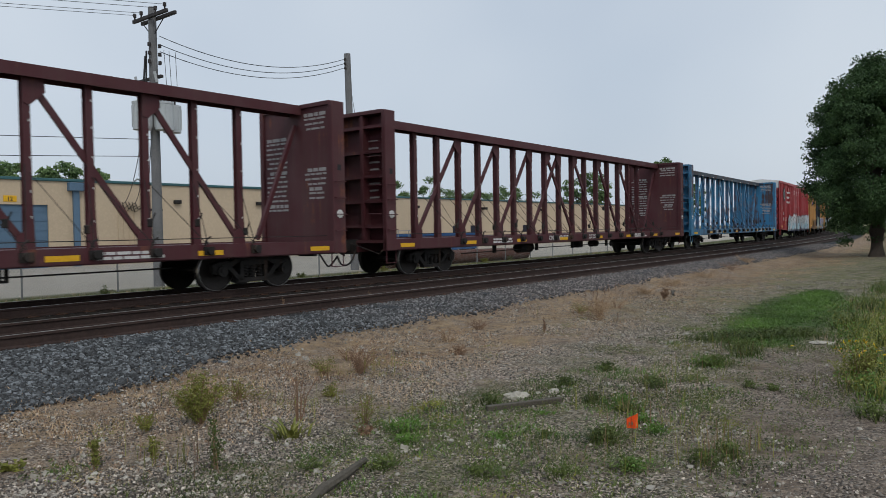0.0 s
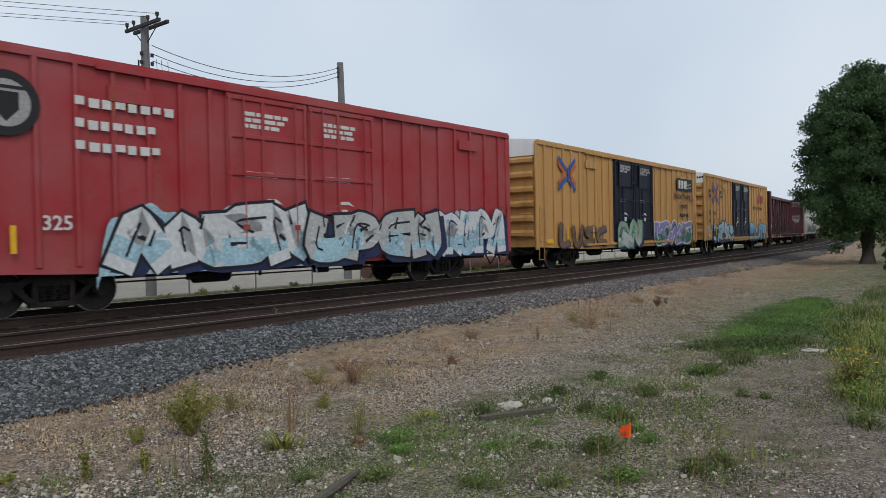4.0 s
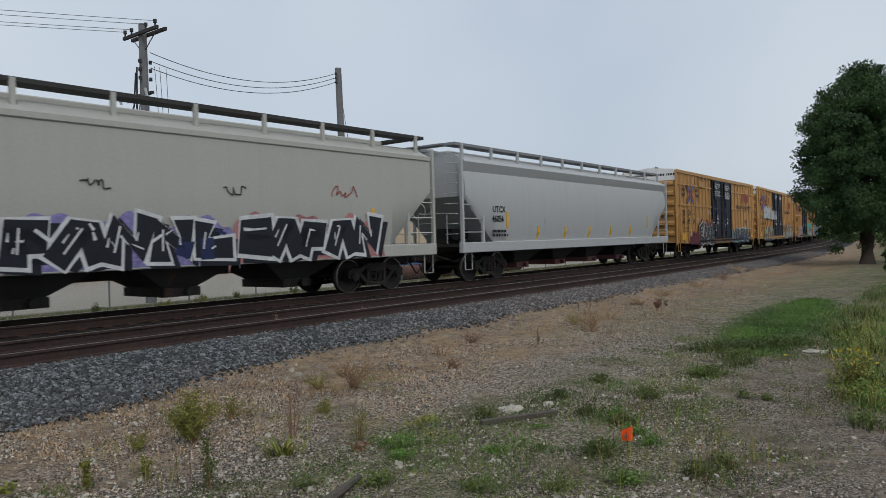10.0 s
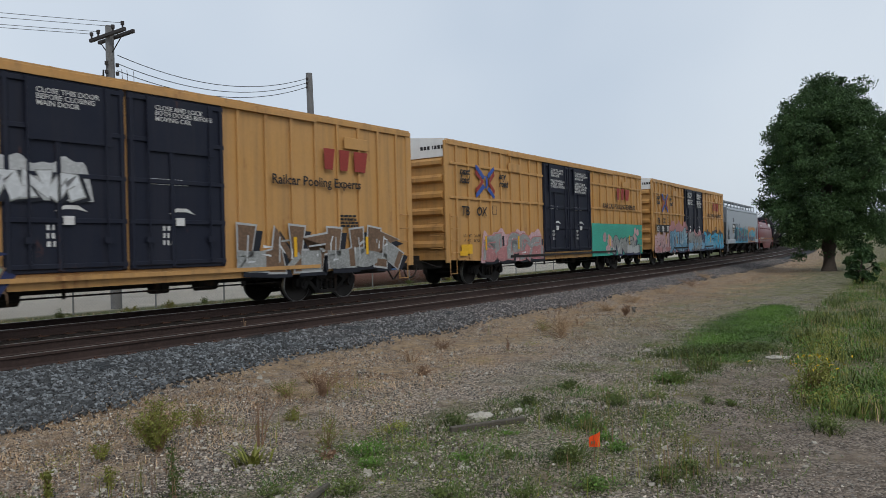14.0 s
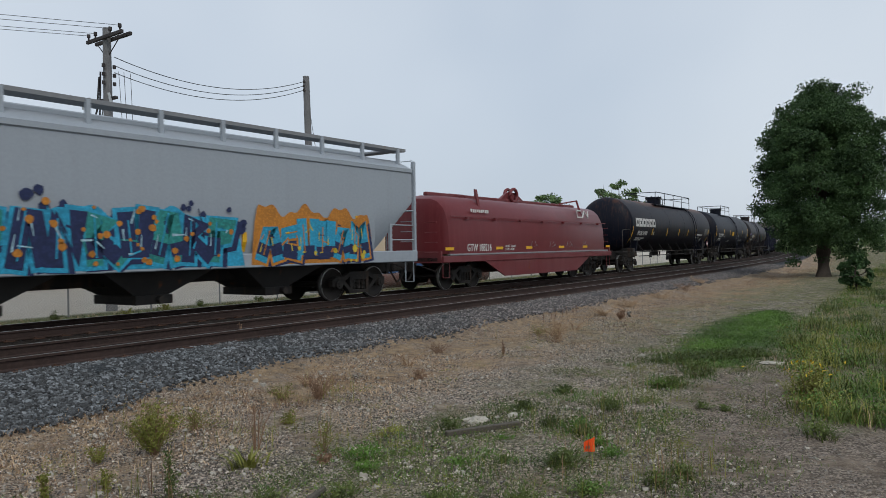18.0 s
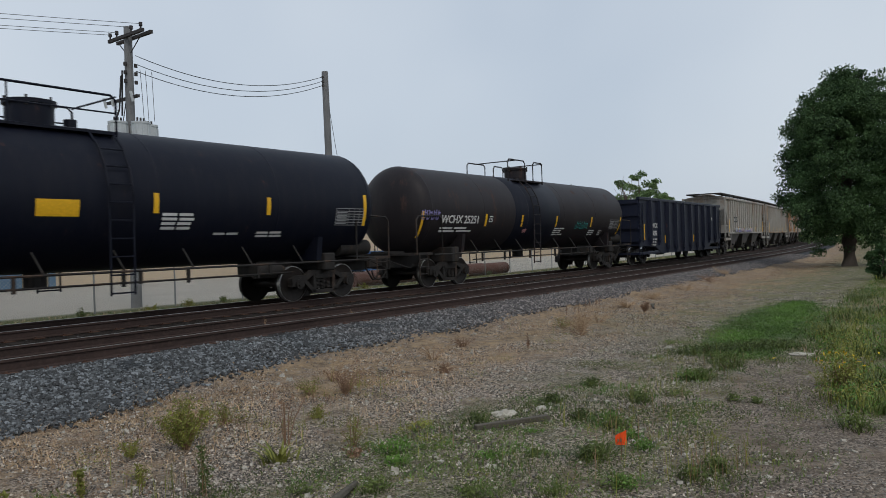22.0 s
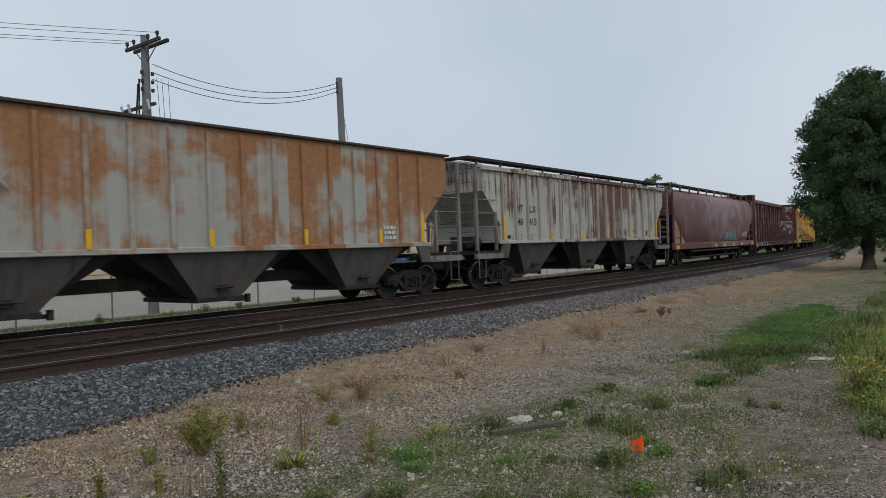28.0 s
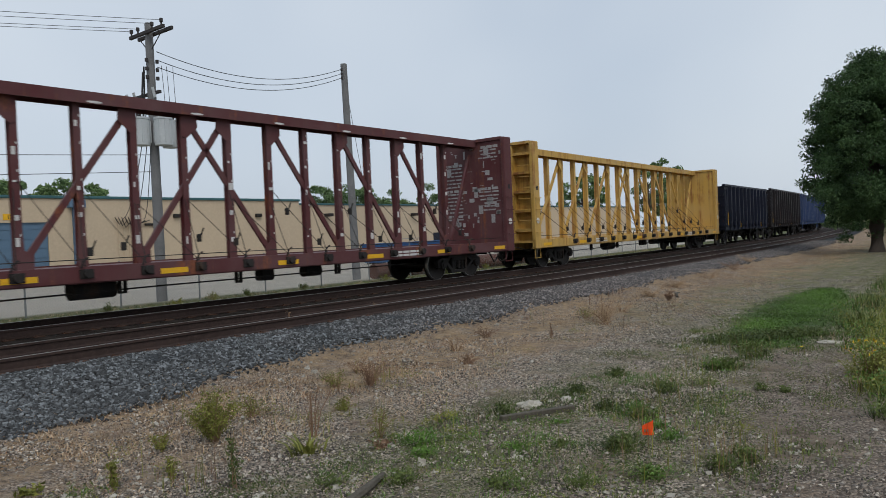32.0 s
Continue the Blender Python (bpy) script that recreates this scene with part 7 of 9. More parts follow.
    col = blend(t, math_of(t, "MULTIPLY", film_m, 0.5), col, green)
    # worn turf beside the line towards the tree
    turf = math_of(t, "MULTIPLY", ramp(t, math_of(t, "DIVIDE", math_of(t, "SUBTRACT", x, 11.0), 6.0), 0.0, 1.0), ramp(t, math_of(t, "DIVIDE", math_of(t, "SUBTRACT", -3.6, dw), 1.6), 0.0, 1.0))
    turf = math_of(t, "MULTIPLY", turf, ramp(t, noise_of(t, v, 2.6, 5, 0.7), 0.34, 0.56, (0.3, 0.3, 0.3, 1)))
    col = blend(t, math_of(t, "MULTIPLY", turf, 0.72), col, blend(t, ramp(t, mid, 0.36, 0.64), (0.1, 0.112, 0.04), (0.28, 0.285, 0.115)))
    # bright patch of lawn
    px = math_of(t, "DIVIDE", math_of(t, "SUBTRACT", x, 15.8), 4.8)
    py = math_of(t, "DIVIDE", math_of(t, "SUBTRACT", math_of(t, "SUBTRACT", y, 3.7), math_of(t, "MULTIPLY", math_of(t, "SUBTRACT", x, 15.8), 0.1)), 1.0)
    rr = math_of(t, "ADD", math_of(t, "MULTIPLY", px, px), math_of(t, "MULTIPLY", py, py))
    rr = math_of(t, "ADD", rr, math_of(t, "MULTIPLY", math_of(t, "SUBTRACT", mid, 0.5), 1.6))
    col = blend(t, math_of(t, "MULTIPLY", ramp(t, math_of(t, "SUBTRACT", 1.5, rr), 0.2, 0.9), ramp(t, mid, 0.25, 0.5)), col, lawn)
    # the weedy field on the far side of the path
    edge = math_of(t, "ADD", edge, math_of(t, "MULTIPLY", warp, 1.4))
    field_m = math_of(t, "MULTIPLY", ramp(t, edge, 0.0, 0.6), ramp(t, math_of(t, "DIVIDE", math_of(t, "SUBTRACT", x, 7.6), 1.5), 0.0, 1.0))
    col = blend(t, math_of(t, "MULTIPLY", math_of(t, "MULTIPLY", field_m, 0.7), ramp(t, noise_of(t, v, 1.6, 5, 0.7), 0.36, 0.56)), col, green)
    ballast = blend(t, r2, (0.02, 0.024, 0.027), (0.1, 0.11, 0.118))
    # brown dirt between the rails, darkened further to carry the shadow there
    shaded_grime = blend(t, r2, (0.014, 0.011, 0.01), (0.06, 0.047, 0.04))
    ballast = blend(t, ramp(t, math_of(t, "ADD", d, 1.3), 0.0, 0.4), ballast, shaded_grime)
    on_bed = math_of(t, "MULTIPLY", ramp(t, math_of(t, "MULTIPLY", math_of(t, "ADD", d, 3.0), 0.5), 0.42, 0.56), ramp(t, math_of(t, "MULTIPLY", math_of(t, "SUBTRACT", SPACING + 3.2, d), 0.5), 0.3, 0.4))
    col = blend(t, on_bed, col, ballast)
    verge = ramp(t, math_of(t, "SUBTRACT", d, SPACING + 2.4), 0.0, 1.0)
    lot = ramp(t, math_of(t, "SUBTRACT", d, SPACING + 8.3), 0.0, 0.8)
    col = blend(t, verge, col, blend(t, ramp(t, mid, 0.3, 0.7), (0.07, 0.1, 0.03), (0.2, 0.2, 0.1)))
    col = blend(t, lot, col, blend(t, ramp(t, big, 0.3, 0.7), (0.52, 0.475, 0.4), (0.64, 0.595, 0.52)))
    t.links.new(col, b.inputs["Base Color"])
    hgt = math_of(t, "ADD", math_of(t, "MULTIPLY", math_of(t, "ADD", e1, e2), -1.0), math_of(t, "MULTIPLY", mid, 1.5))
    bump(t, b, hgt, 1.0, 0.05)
    return m


def build_ground():
    xs = sorted(set([-3000, -900, -300, -120, -60] + [x * 2.0 for x in range(-20, -1)] + [x * 0.25 for x in range(-16, 120)] + [30 + x for x in range(0, 60)] + [90 + 5 * x for x in range(0, 40)] + [300, 400, 600, 1200, 3000]))
    ys = sorted(set([-3000, -900, -300, -120, -60, -30, -20] + [-14 + 0.25 * k for k in range(0, 170)] + [29 + 2 * k for k in range(0, 50)] + [140, 180, 260, 400, 900, 3000]))
    verts = []
    for y in ys:
        for x in xs:
            z = ground_z(x, y)
            if abs(x) < 90 and -14 < y < 11:
                z += 0.035 * (noise.noise(Vector((x * 0.8, y * 0.8, 0.3)))) + 0.02 * noise.noise(Vector((x * 2.6, y * 2.6, 1.7)))
            verts.append((x, y, z))
    n = len(xs)
    faces = [(j * n + i, j * n + i + 1, (j + 1) * n + i + 1, (j + 1) * n + i) for j in range(len(ys) - 1) for i in range(n - 1)]
    me = bpy.data.meshes.new("ground")
    me.from_pydata(verts, [], faces)
    me.polygons.foreach_set("use_smooth", [True] * len(faces))
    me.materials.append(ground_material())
    tagged(new("ground", me), "gravelly trackside dirt with dry grass and green weeds", "ground", kind="structure")


build_ground()

# ---------------------------------------------------------------- tracks
RAIL_TOP = plain("polished_rail_head", (0.42, 0.4, 0.38), 0.34, 0.8, 0.2)
RAIL_RUST = plain("rusty_rail_side", (0.052, 0.034, 0.029), 0.85, 0.1, 0.4)
TIE_WOOD = plain("tarred_tie_wood", (0.034, 0.027, 0.023), 0.9, 0.0, 0.5, 10)
PLATE = plain("rusty_tie_plate", (0.1, 0.055, 0.038), 0.8, 0.2, 0.3)


def rail_line(off, s0, s1):
    """One rail as a base, web and head, following the curve."""
    prof = [(-0.075, -0.18), (0.075, -0.18), (0.075, -0.165), (0.012, -0.145), (0.012, -0.045), (0.036, -0.035), (0.036, -0.004), (0.028, 0.0), (-0.028, 0.0), (-0.036, -0.004), (-0.036, -0.035), (-0.012, -0.045), (-0.012, -0.145), (-0.075, -0.165)]
    secs = []
    s = s0
    while s <= s1:
        x, y, a = along(s, off)
        secs.append([(x - math.sin(a) * u, y + math.cos(a) * u, z) for u, z in prof])
        s += 2.0 if s < 120 else 8.0
    return Shape().loft(secs)


def build_track(label, center, tie_range, top_bright):
    track = thing("railway_track", label, "railway track", kind="structure")
    for k in (-0.7525, 0.7525):
        part("rail", rail_line(center + k, -60, 330), RAIL_RUST, track, "rusty steel rail", smooth=35)
        head = Shape()
        secs, s = [], -60.0
        while s <= 330:
            x, y, a = along(s, center + k)
            secs.append([(x - math.sin(a) * u, y + math.cos(a) * u, z) for u, z in ((-0.022, 0.0005), (0.022, 0.0005), (0.022, 0.003), (-0.022, 0.003))])
            s += 2.0 if s < 120 else 8.0
        part("rail_head", head.loft(secs), RAIL_TOP, track, "polished running band")
    tie = Shape().soft_box(-0.115, 0.115, -1.3, 1.3, -0.36, -0.185, 0.012).mesh("tie")
    plate = Shape().box(-0.1, 0.1, -0.16, 0.16, -0.186, -0.172).box(-0.06, -0.03, -0.11, -0.08, -0.172, -0.15).box(0.03, 0.06, 0.08, 0.11, -0.172, -0.15).mesh("tie_plate")
    rnd = random.Random(5)
    for i in range(*tie_range):
        x, y, a = along(i * 0.53, center)
        part("tie", tie, TIE_WOOD, track, at=pose(x, y, rnd.uniform(-0.015, 0.005), 0, 0, math.degrees(a) + rnd.uniform(-0.8, 0.8)))
        if i * 0.53 < 30:
            x, y, a = along(i * 0.53, center - 0.7525)
            part("tie_plate", plate, PLATE, track, at=pose(x, y, 0, 0, 0, math.degrees(a)))


build_track("empty rusty main track on dark grey ballast", -SPACING, (0, 140), False)
build_track("track that carries the passing freight train", 0.0, (4, 90), True)

# ballast stones


def ballast_material():
    m, t, b = nodes_of("blue_grey_ballast", 0.9)
    geo = t.nodes.new("ShaderNodeNewGeometry")
    r = geo.outputs["Random Per Island"]
    r = math_of(t, "POWER", r, 2.5)
    c = blend(t, r, (0.006, 0.008, 0.0095), (0.25, 0.275, 0.29))
    # older, dustier stone farther along the line
    sep = t.nodes.new("ShaderNodeSeparateXYZ")
    t.links.new(object_vec(t), sep.inputs[0])
    dusty = blend(t, r, (0.04, 0.036, 0.034), (0.36, 0.315, 0.295))
    old = math_of(t, "ADD", math_of(t, "DIVIDE", math_of(t, "SUBTRACT", sep.outputs[0], 7.5), 9.0), math_of(t, "SUBTRACT", noise_of(t, object_vec(t), 1.2, 4), 0.5))
    c = blend(t, ramp(t, old, 0.0, 1.0), c, dusty)
    v = object_vec(t)
    c = blend(t, noise_of(t, v, 40, 3), c, blend(t, 0.4, c, (0.2, 0.2, 0.2)))
    t.links.new(c, b.inputs["Base Color"])
    return m


def scatter_stones(name, label, count, place, size, material, seed, flat=0.7, blocky=False):
    """Many small angular stones in one mesh: split slabs where blocky, else pebbles."""
    rng = np.random.default_rng(seed)
    if blocky:
        base = np.array([(a, b, c) for a in (-0.8, 0.8) for b in (-0.8, 0.8) for c in (-0.8, 0.8)])
        tri = np.array([(0, 1, 3), (0, 3, 2), (4, 6, 7), (4, 7, 5), (0, 4, 5), (0, 5, 1), (2, 3, 7), (2, 7, 6), (0, 2, 6), (0, 6, 4), (1, 5, 7), (1, 7, 3)])
    else:
        base = np.array([(1, 0, 0), (-1, 0, 0), (0, 1, 0), (0, -1, 0), (0.2, 0.1, 1), (0, 0, -1)], float)
        tri = np.array([(0, 2, 4), (2, 1, 4), (1, 3, 4), (3, 0, 4), (2, 0, 5), (1, 2, 5), (3, 1, 5), (0, 3, 5)])
    k = len(base)
    pts = place(rng, count)
    n = len(pts)
    r = rng.uniform(*size, (n, 1, 1)) * rng.uniform(0.6, 1.25, (n, 1, 3))
    r[:, :, 2] *= flat
    v = base[None] * rng.uniform(0.5, 1.15, (n, k, 3)) * r
    a = rng.uniform(0, math.tau, n)
    ca, sa = np.cos(a)[:, None], np.sin(a)[:, None]
    tilt = rng.normal(0, 0.45, (n, 2))
    cb, sb = np.cos(tilt[:, :1]), np.sin(tilt[:, :1])
    cc, sc = np.cos(tilt[:, 1:]), np.sin(tilt[:, 1:])
    v = np.stack([v[:, :, 0] * ca - v[:, :, 1] * sa, v[:, :, 0] * sa + v[:, :, 1] * ca, v[:, :, 2]], -1)
    v = np.stack([v[:, :, 0], v[:, :, 1] * cb - v[:, :, 2] * sb, v[:, :, 1] * sb + v[:, :, 2] * cb], -1)
    v = np.stack([v[:, :, 0] * cc + v[:, :, 2] * sc, v[:, :, 1], v[:, :, 2] * cc - v[:, :, 0] * sc], -1) + pts[:, None]
    f = (tri[None] + k * np.arange(n)[:, None, None]).reshape(-1, 3)
    me = bpy.data.meshes.new(name)
    me.vertices.add(n * k)
    me.vertices.foreach_set("co", v.reshape(-1))
    me.loops.add(f.size)
    me.loops.foreach_set("vertex_index", f.reshape(-1).astype(np.int32))
    me.polygons.add(len(f))
    me.polygons.foreach_set("loop_start", (np.arange(len(f)) * 3).astype(np.int32))
    me.polygons.foreach_set("use_smooth", np.zeros(len(f), bool))
    me.update(calc_edges=True)
    me.materials.append(material)
    return tagged(new(name, me), label, "gravel", kind="stuff")


def bed_points(rng, n):
    """Thicker near the viewer, thinner far off; on the shoulder and between the rails."""
    s = 1.5 + 58 * rng.random(n * 2) ** 1.7
    d = np.where(rng.random(n * 2) < 0.82, rng.uniform(-3.6, -0.82, n * 2), rng.uniform(-1.2, SPACING + 1.9, n * 2))
    edge = -3.3 + 0.07 * np.sin(s * 0.9) + 0.06 * np.sin(s * 2.3 + 1) + np.clip((s - 3) * 0.22, 0, 0.75) + np.clip((s - 7) * 0.02, 0, 0.3)
    keep = d > edge + rng.normal(0, 0.12, n * 2)
    s, d = s[keep][:n], d[keep][:n]
    out_pts = []
    for ss, dd in zip(s, d):
        x, y, a = along(float(ss), float(dd) - SPACING)
        out_pts.append((x, y, ground_z(x, y) + (0.02 if dd < -1.75 else 0.0 if dd < -0.8 else -0.03)))
    return np.array(out_pts)


BALLAST = ballast_material()
scatter_stones("ballast", "crushed blue-grey ballast stones", 86000, bed_points, (0.018, 0.039), BALLAST, 3, 0.6, True)

# ---------------------------------------------------------------- plants
def leaf_material(name, dark, light, rough=0.6):
    m, t, b = nodes_of(name, rough)
    geo = t.nodes.new("ShaderNodeNewGeometry")
    c = ramp(t, geo.outputs["Random Per Island"], 0.0, 1.0, (*dark, 1), (*light, 1))
    v = object_vec(t)
    c = blend(t, ramp(t, noise_of(t, v, 0.8, 3), 0.4, 0.66), c, blend(t, 0.6, c, tuple(x * 1.7 for x in light)))
    t.links.new(c, b.inputs["Base Color"])
    return m


LEAF = leaf_material("dark_summer_leaves", (0.01, 0.027, 0.011), (0.056, 0.105, 0.036), 0.75)
# paler copy of the leaves, with distance haze put into its colour
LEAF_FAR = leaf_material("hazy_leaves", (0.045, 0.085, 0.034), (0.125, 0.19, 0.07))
GRASS = leaf_material("green_grass", (0.026, 0.045, 0.011), (0.11, 0.14, 0.036))
LUSH = leaf_material("bright_green_grass", (0.03, 0.068, 0.012), (0.1, 0.185, 0.032))
DRY = leaf_material("dry_grass", (0.19, 0.12, 0.068), (0.5, 0.36, 0.22))
RUSSET = leaf_material("russet_dock", (0.1, 0.055, 0.035), (0.27, 0.165, 0.1))
OLIVE = leaf_material("yellow_green_weed", (0.07, 0.085, 0.014), (0.23, 0.23, 0.05))
FLOWER = leaf_material("yellow_petals", (0.5, 0.3, 0.01), (0.7, 0.5, 0.03))
BARK = plain("grey_brown_bark", (0.085, 0.068, 0.055), 0.95, 0, 0.4, 8, 0.8)


def raw_mesh(name, verts, faces, material):
    """A mesh from arrays: verts (n, 3), faces (m, k)."""
    k = faces.shape[1]
    me = bpy.data.meshes.new(name)
    me.vertices.add(len(verts))
    me.vertices.foreach_set("co", verts.astype(np.float32).reshape(-1))
    me.loops.add(faces.size)
    me.loops.foreach_set("vertex_index", faces.reshape(-1).astype(np.int32))
    me.polygons.add(len(faces))
    me.polygons.foreach_set("loop_start", (np.arange(len(faces)) * k).astype(np.int32))
    me.polygons.foreach_set("use_smooth", np.zeros(len(faces), bool))
    me.update(calc_edges=True)
    me.materials.append(material)
    return me


def leaves(centres, size, rng):
    """Small bent quads at the given places."""
    n = len(centres)
    a = rng.normal(size=(n, 3))
    a /= np.linalg.norm(a, axis=1)[:, None]
    b = np.cross(a, rng.normal(size=(n, 3)))
    b /= np.linalg.norm(b, axis=1)[:, None]
    s = rng.uniform(0.6, 1.3, (n, 1)) * size
    up = np.cross(a, b) * s * 0.2
    q = np.stack([centres - a * s, centres - b * s * 0.5 + up, centres + a * s, centres + b * s * 0.5 + up], 1).reshape(-1, 3)
    return q, np.arange(4 * n).reshape(-1, 4)


def blades(bases, height, lean, width, rng, radial=False):
    """Grass blades: two-joint tapering strips."""
    n = len(bases)
    a = rng.uniform(0, math.tau, n)
    if radial:
        a = np.arctan2(bases[:, 1], bases[:, 0]) + rng.normal(0, 0.5, n)
    out = np.stack([np.cos(a), np.sin(a), np.zeros(n)], 1)
    side = np.stack([-np.sin(a), np.cos(a), np.zeros(n)], 1) * (rng.uniform(0.6, 1.3, (n, 1)) * width / 2)
    h = rng.uniform(0.45, 1.15, (n, 1)) * height
    l = rng.uniform(0.1, 1.0, (n, 1)) * lean * h
    z = np.array([[0, 0, 1.0]])
    mid = bases + z * h * 0.62 + out * l * 0.4
    tip = bases + z * h * (1 - 0.25 * rng.random((n, 1))) + out * l
    v = np.stack([bases - side, bases + side, mid + side * 0.75, mid - side * 0.75, tip + side * 0.1, tip - side * 0.1], 1).reshape(-1, 3)
    k = 6 * np.arange(n)[:, None]
    f = np.concatenate([k + np.array([[0, 1, 2, 3]]), k + np.array([[3, 2, 4, 5]])], 1).reshape(-1, 4)
    return v, f


def tree(label, x, y, z, height, radius, leaf_count, leaf_size, material, seed, trunk_r=0.35, low=0.12, limbs=9, name="tree"):
    rng = np.random.default_rng(seed)
    t = thing(name, label, "tree", pose(x, y, z))
    rnd = random.Random(seed)
    part("trunk", Shape().tube([(0, 0, -0.2), (0.05, 0, height * 0.12), (-0.1, 0.08, height * 0.3), (0.1, 0, height * 0.6), (0.05, 0.05, height * 0.88)], [trunk_r * 1.3, trunk_r, trunk_r * 0.8, trunk_r * 0.45, trunk_r * 0.12], 9), BARK, t, smooth=60)
    cl = []
    for i in range(limbs):
        a = i * 2.4 + rnd.uniform(-0.3, 0.3)
        zb = height * rnd.uniform(0.18, 0.6)
        rr = radius * rnd.uniform(0.55, 0.9)
        end = (rr * math.cos(a), rr * math.sin(a), min(zb + rr * rnd.uniform(0.35, 0.9), height * 0.93))
        part("limb", Shape().tube([(0, 0, zb), (end[0] * 0.45, end[1] * 0.45, zb + (end[2] - zb) * 0.35), end], [trunk_r * 0.42, trunk_r * 0.26, 0.03], 6), BARK, t, smooth=60)
        cl.append(end)
    # clumps over an uneven dome, with a few inside
    m = max(40, leaf_count // 260)
    u = rng.normal(size=(m, 3))
    u /= np.linalg.norm(u, axis=1)[:, None]
    rad = rng.uniform(0.3, 1.0, (m, 1)) ** 0.45
    around = np.arctan2(u[:, 1], u[:, 0])
    lobes = 1 + 0.13 * np.sin(3 * around + seed)[:, None] + 0.12 * np.sin(7 * around + 5 * u[:, 2] + seed)[:, None] + 0.08 * np.sin(6 * u[:, 2:3] + seed)
    c = u * rad * lobes * np.array([radius, radius, height * (1 - low) / 2]) * 0.88
    f = (c[:, 2:3] / (height * (1 - low) / 2) + 1) / 2
    c[:, :2] *= np.clip(1.12 - 0.36 * f**2.2, 0.3, 1.12)
    c[:, 2] += height * (low + (1 - low) / 2)
    c = np.concatenate([c, np.array(cl)])
    which = rng.integers(0, len(c), leaf_count)
    spread = radius * 0.2 * rng.uniform(0.55, 1.3, (len(c), 1))[which]
    q = rng.normal(size=(leaf_count, 3))
    q /= np.linalg.norm(q, axis=1)[:, None]
    p = c[which] + q * rng.random((leaf_count, 1)) ** 0.5 * spread * np.array([1, 1, 0.62])
    # sprays at the ends of twigs droop a little
    p[:, 2] -= 0.03 * np.hypot(p[:, 0], p[:, 1]) * rng.random(leaf_count)
    v, fq = leaves(p, leaf_size, rng)
    part("crown", raw_mesh("crown", v, fq, material), material, t, "crown of small leaves with gaps")
    return t


# the tree by the track, seen all through
tree("large dense dark green tree beside the track", 44.0, 6.3, -0.45, 11.0, 3.45, 190000, 0.068, LEAF, 5, 0.38, 0.045, 16)
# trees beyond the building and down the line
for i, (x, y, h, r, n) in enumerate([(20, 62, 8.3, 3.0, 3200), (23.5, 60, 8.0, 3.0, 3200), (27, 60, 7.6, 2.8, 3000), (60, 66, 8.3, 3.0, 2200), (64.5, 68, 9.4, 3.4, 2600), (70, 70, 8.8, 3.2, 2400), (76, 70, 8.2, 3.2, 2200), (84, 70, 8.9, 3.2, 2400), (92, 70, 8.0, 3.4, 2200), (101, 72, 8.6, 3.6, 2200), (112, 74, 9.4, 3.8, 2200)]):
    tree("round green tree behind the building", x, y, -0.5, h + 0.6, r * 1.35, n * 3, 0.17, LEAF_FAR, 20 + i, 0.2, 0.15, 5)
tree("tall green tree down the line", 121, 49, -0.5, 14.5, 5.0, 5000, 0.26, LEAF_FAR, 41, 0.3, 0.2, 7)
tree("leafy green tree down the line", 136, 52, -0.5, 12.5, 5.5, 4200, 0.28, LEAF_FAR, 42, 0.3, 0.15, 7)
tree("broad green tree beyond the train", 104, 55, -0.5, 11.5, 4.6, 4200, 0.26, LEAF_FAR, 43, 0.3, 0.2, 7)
# a bare tree
bare = thing("bare_tree", "bare grey tree with leafless twigs", "tree", pose(115.5, 49, -0.5))
part("trunk", Shape().tube([(0, 0, -0.2), (0.2, 0, 5), (0, 0, 9)], [0.3, 0.2, 0.08], 7), BARK, bare)
rb = random.Random(8)
for i in range(26):
    a, zb = rb.uniform(0, math.tau), rb.uniform(4, 9)
    q = rb.uniform(1.2, 3.4)
    part("branch", Shape().tube([(0, 0, zb), (q * 0.5 * math.cos(a), q * 0.5 * math.sin(a), zb + q * 0.8), (q * math.cos(a + 0.3), q * math.sin(a + 0.3), zb + q * 1.5)], [0.07, 0.04, 0.015], 4), BARK, bare)
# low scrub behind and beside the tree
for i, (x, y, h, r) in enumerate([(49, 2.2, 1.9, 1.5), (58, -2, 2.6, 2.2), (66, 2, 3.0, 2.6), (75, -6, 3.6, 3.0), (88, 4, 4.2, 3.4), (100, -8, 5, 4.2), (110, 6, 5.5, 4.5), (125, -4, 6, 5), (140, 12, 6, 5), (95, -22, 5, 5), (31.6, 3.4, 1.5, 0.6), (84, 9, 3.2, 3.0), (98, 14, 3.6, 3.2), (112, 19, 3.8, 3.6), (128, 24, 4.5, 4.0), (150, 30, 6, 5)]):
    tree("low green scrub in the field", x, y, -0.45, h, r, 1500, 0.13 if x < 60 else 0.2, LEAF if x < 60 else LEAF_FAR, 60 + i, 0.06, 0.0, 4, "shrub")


def tuft(name, label, x, y, height, spread, count, material, seed, lean=0.7, width=0.012, extra=None):
    rng = np.random.default_rng(seed)
    b = rng.normal(size=(count, 3)) * np.array([spread, spread, 0])
    v, f = blades(b, height, lean, width, rng, True)
    ob = part(name, raw_mesh(name, v, f, material), material)
    ob.matrix_basis = pose(x, y, ground_z(x, y) - 0.02)
    return tagged(ob, label, "plant", kind="stuff")


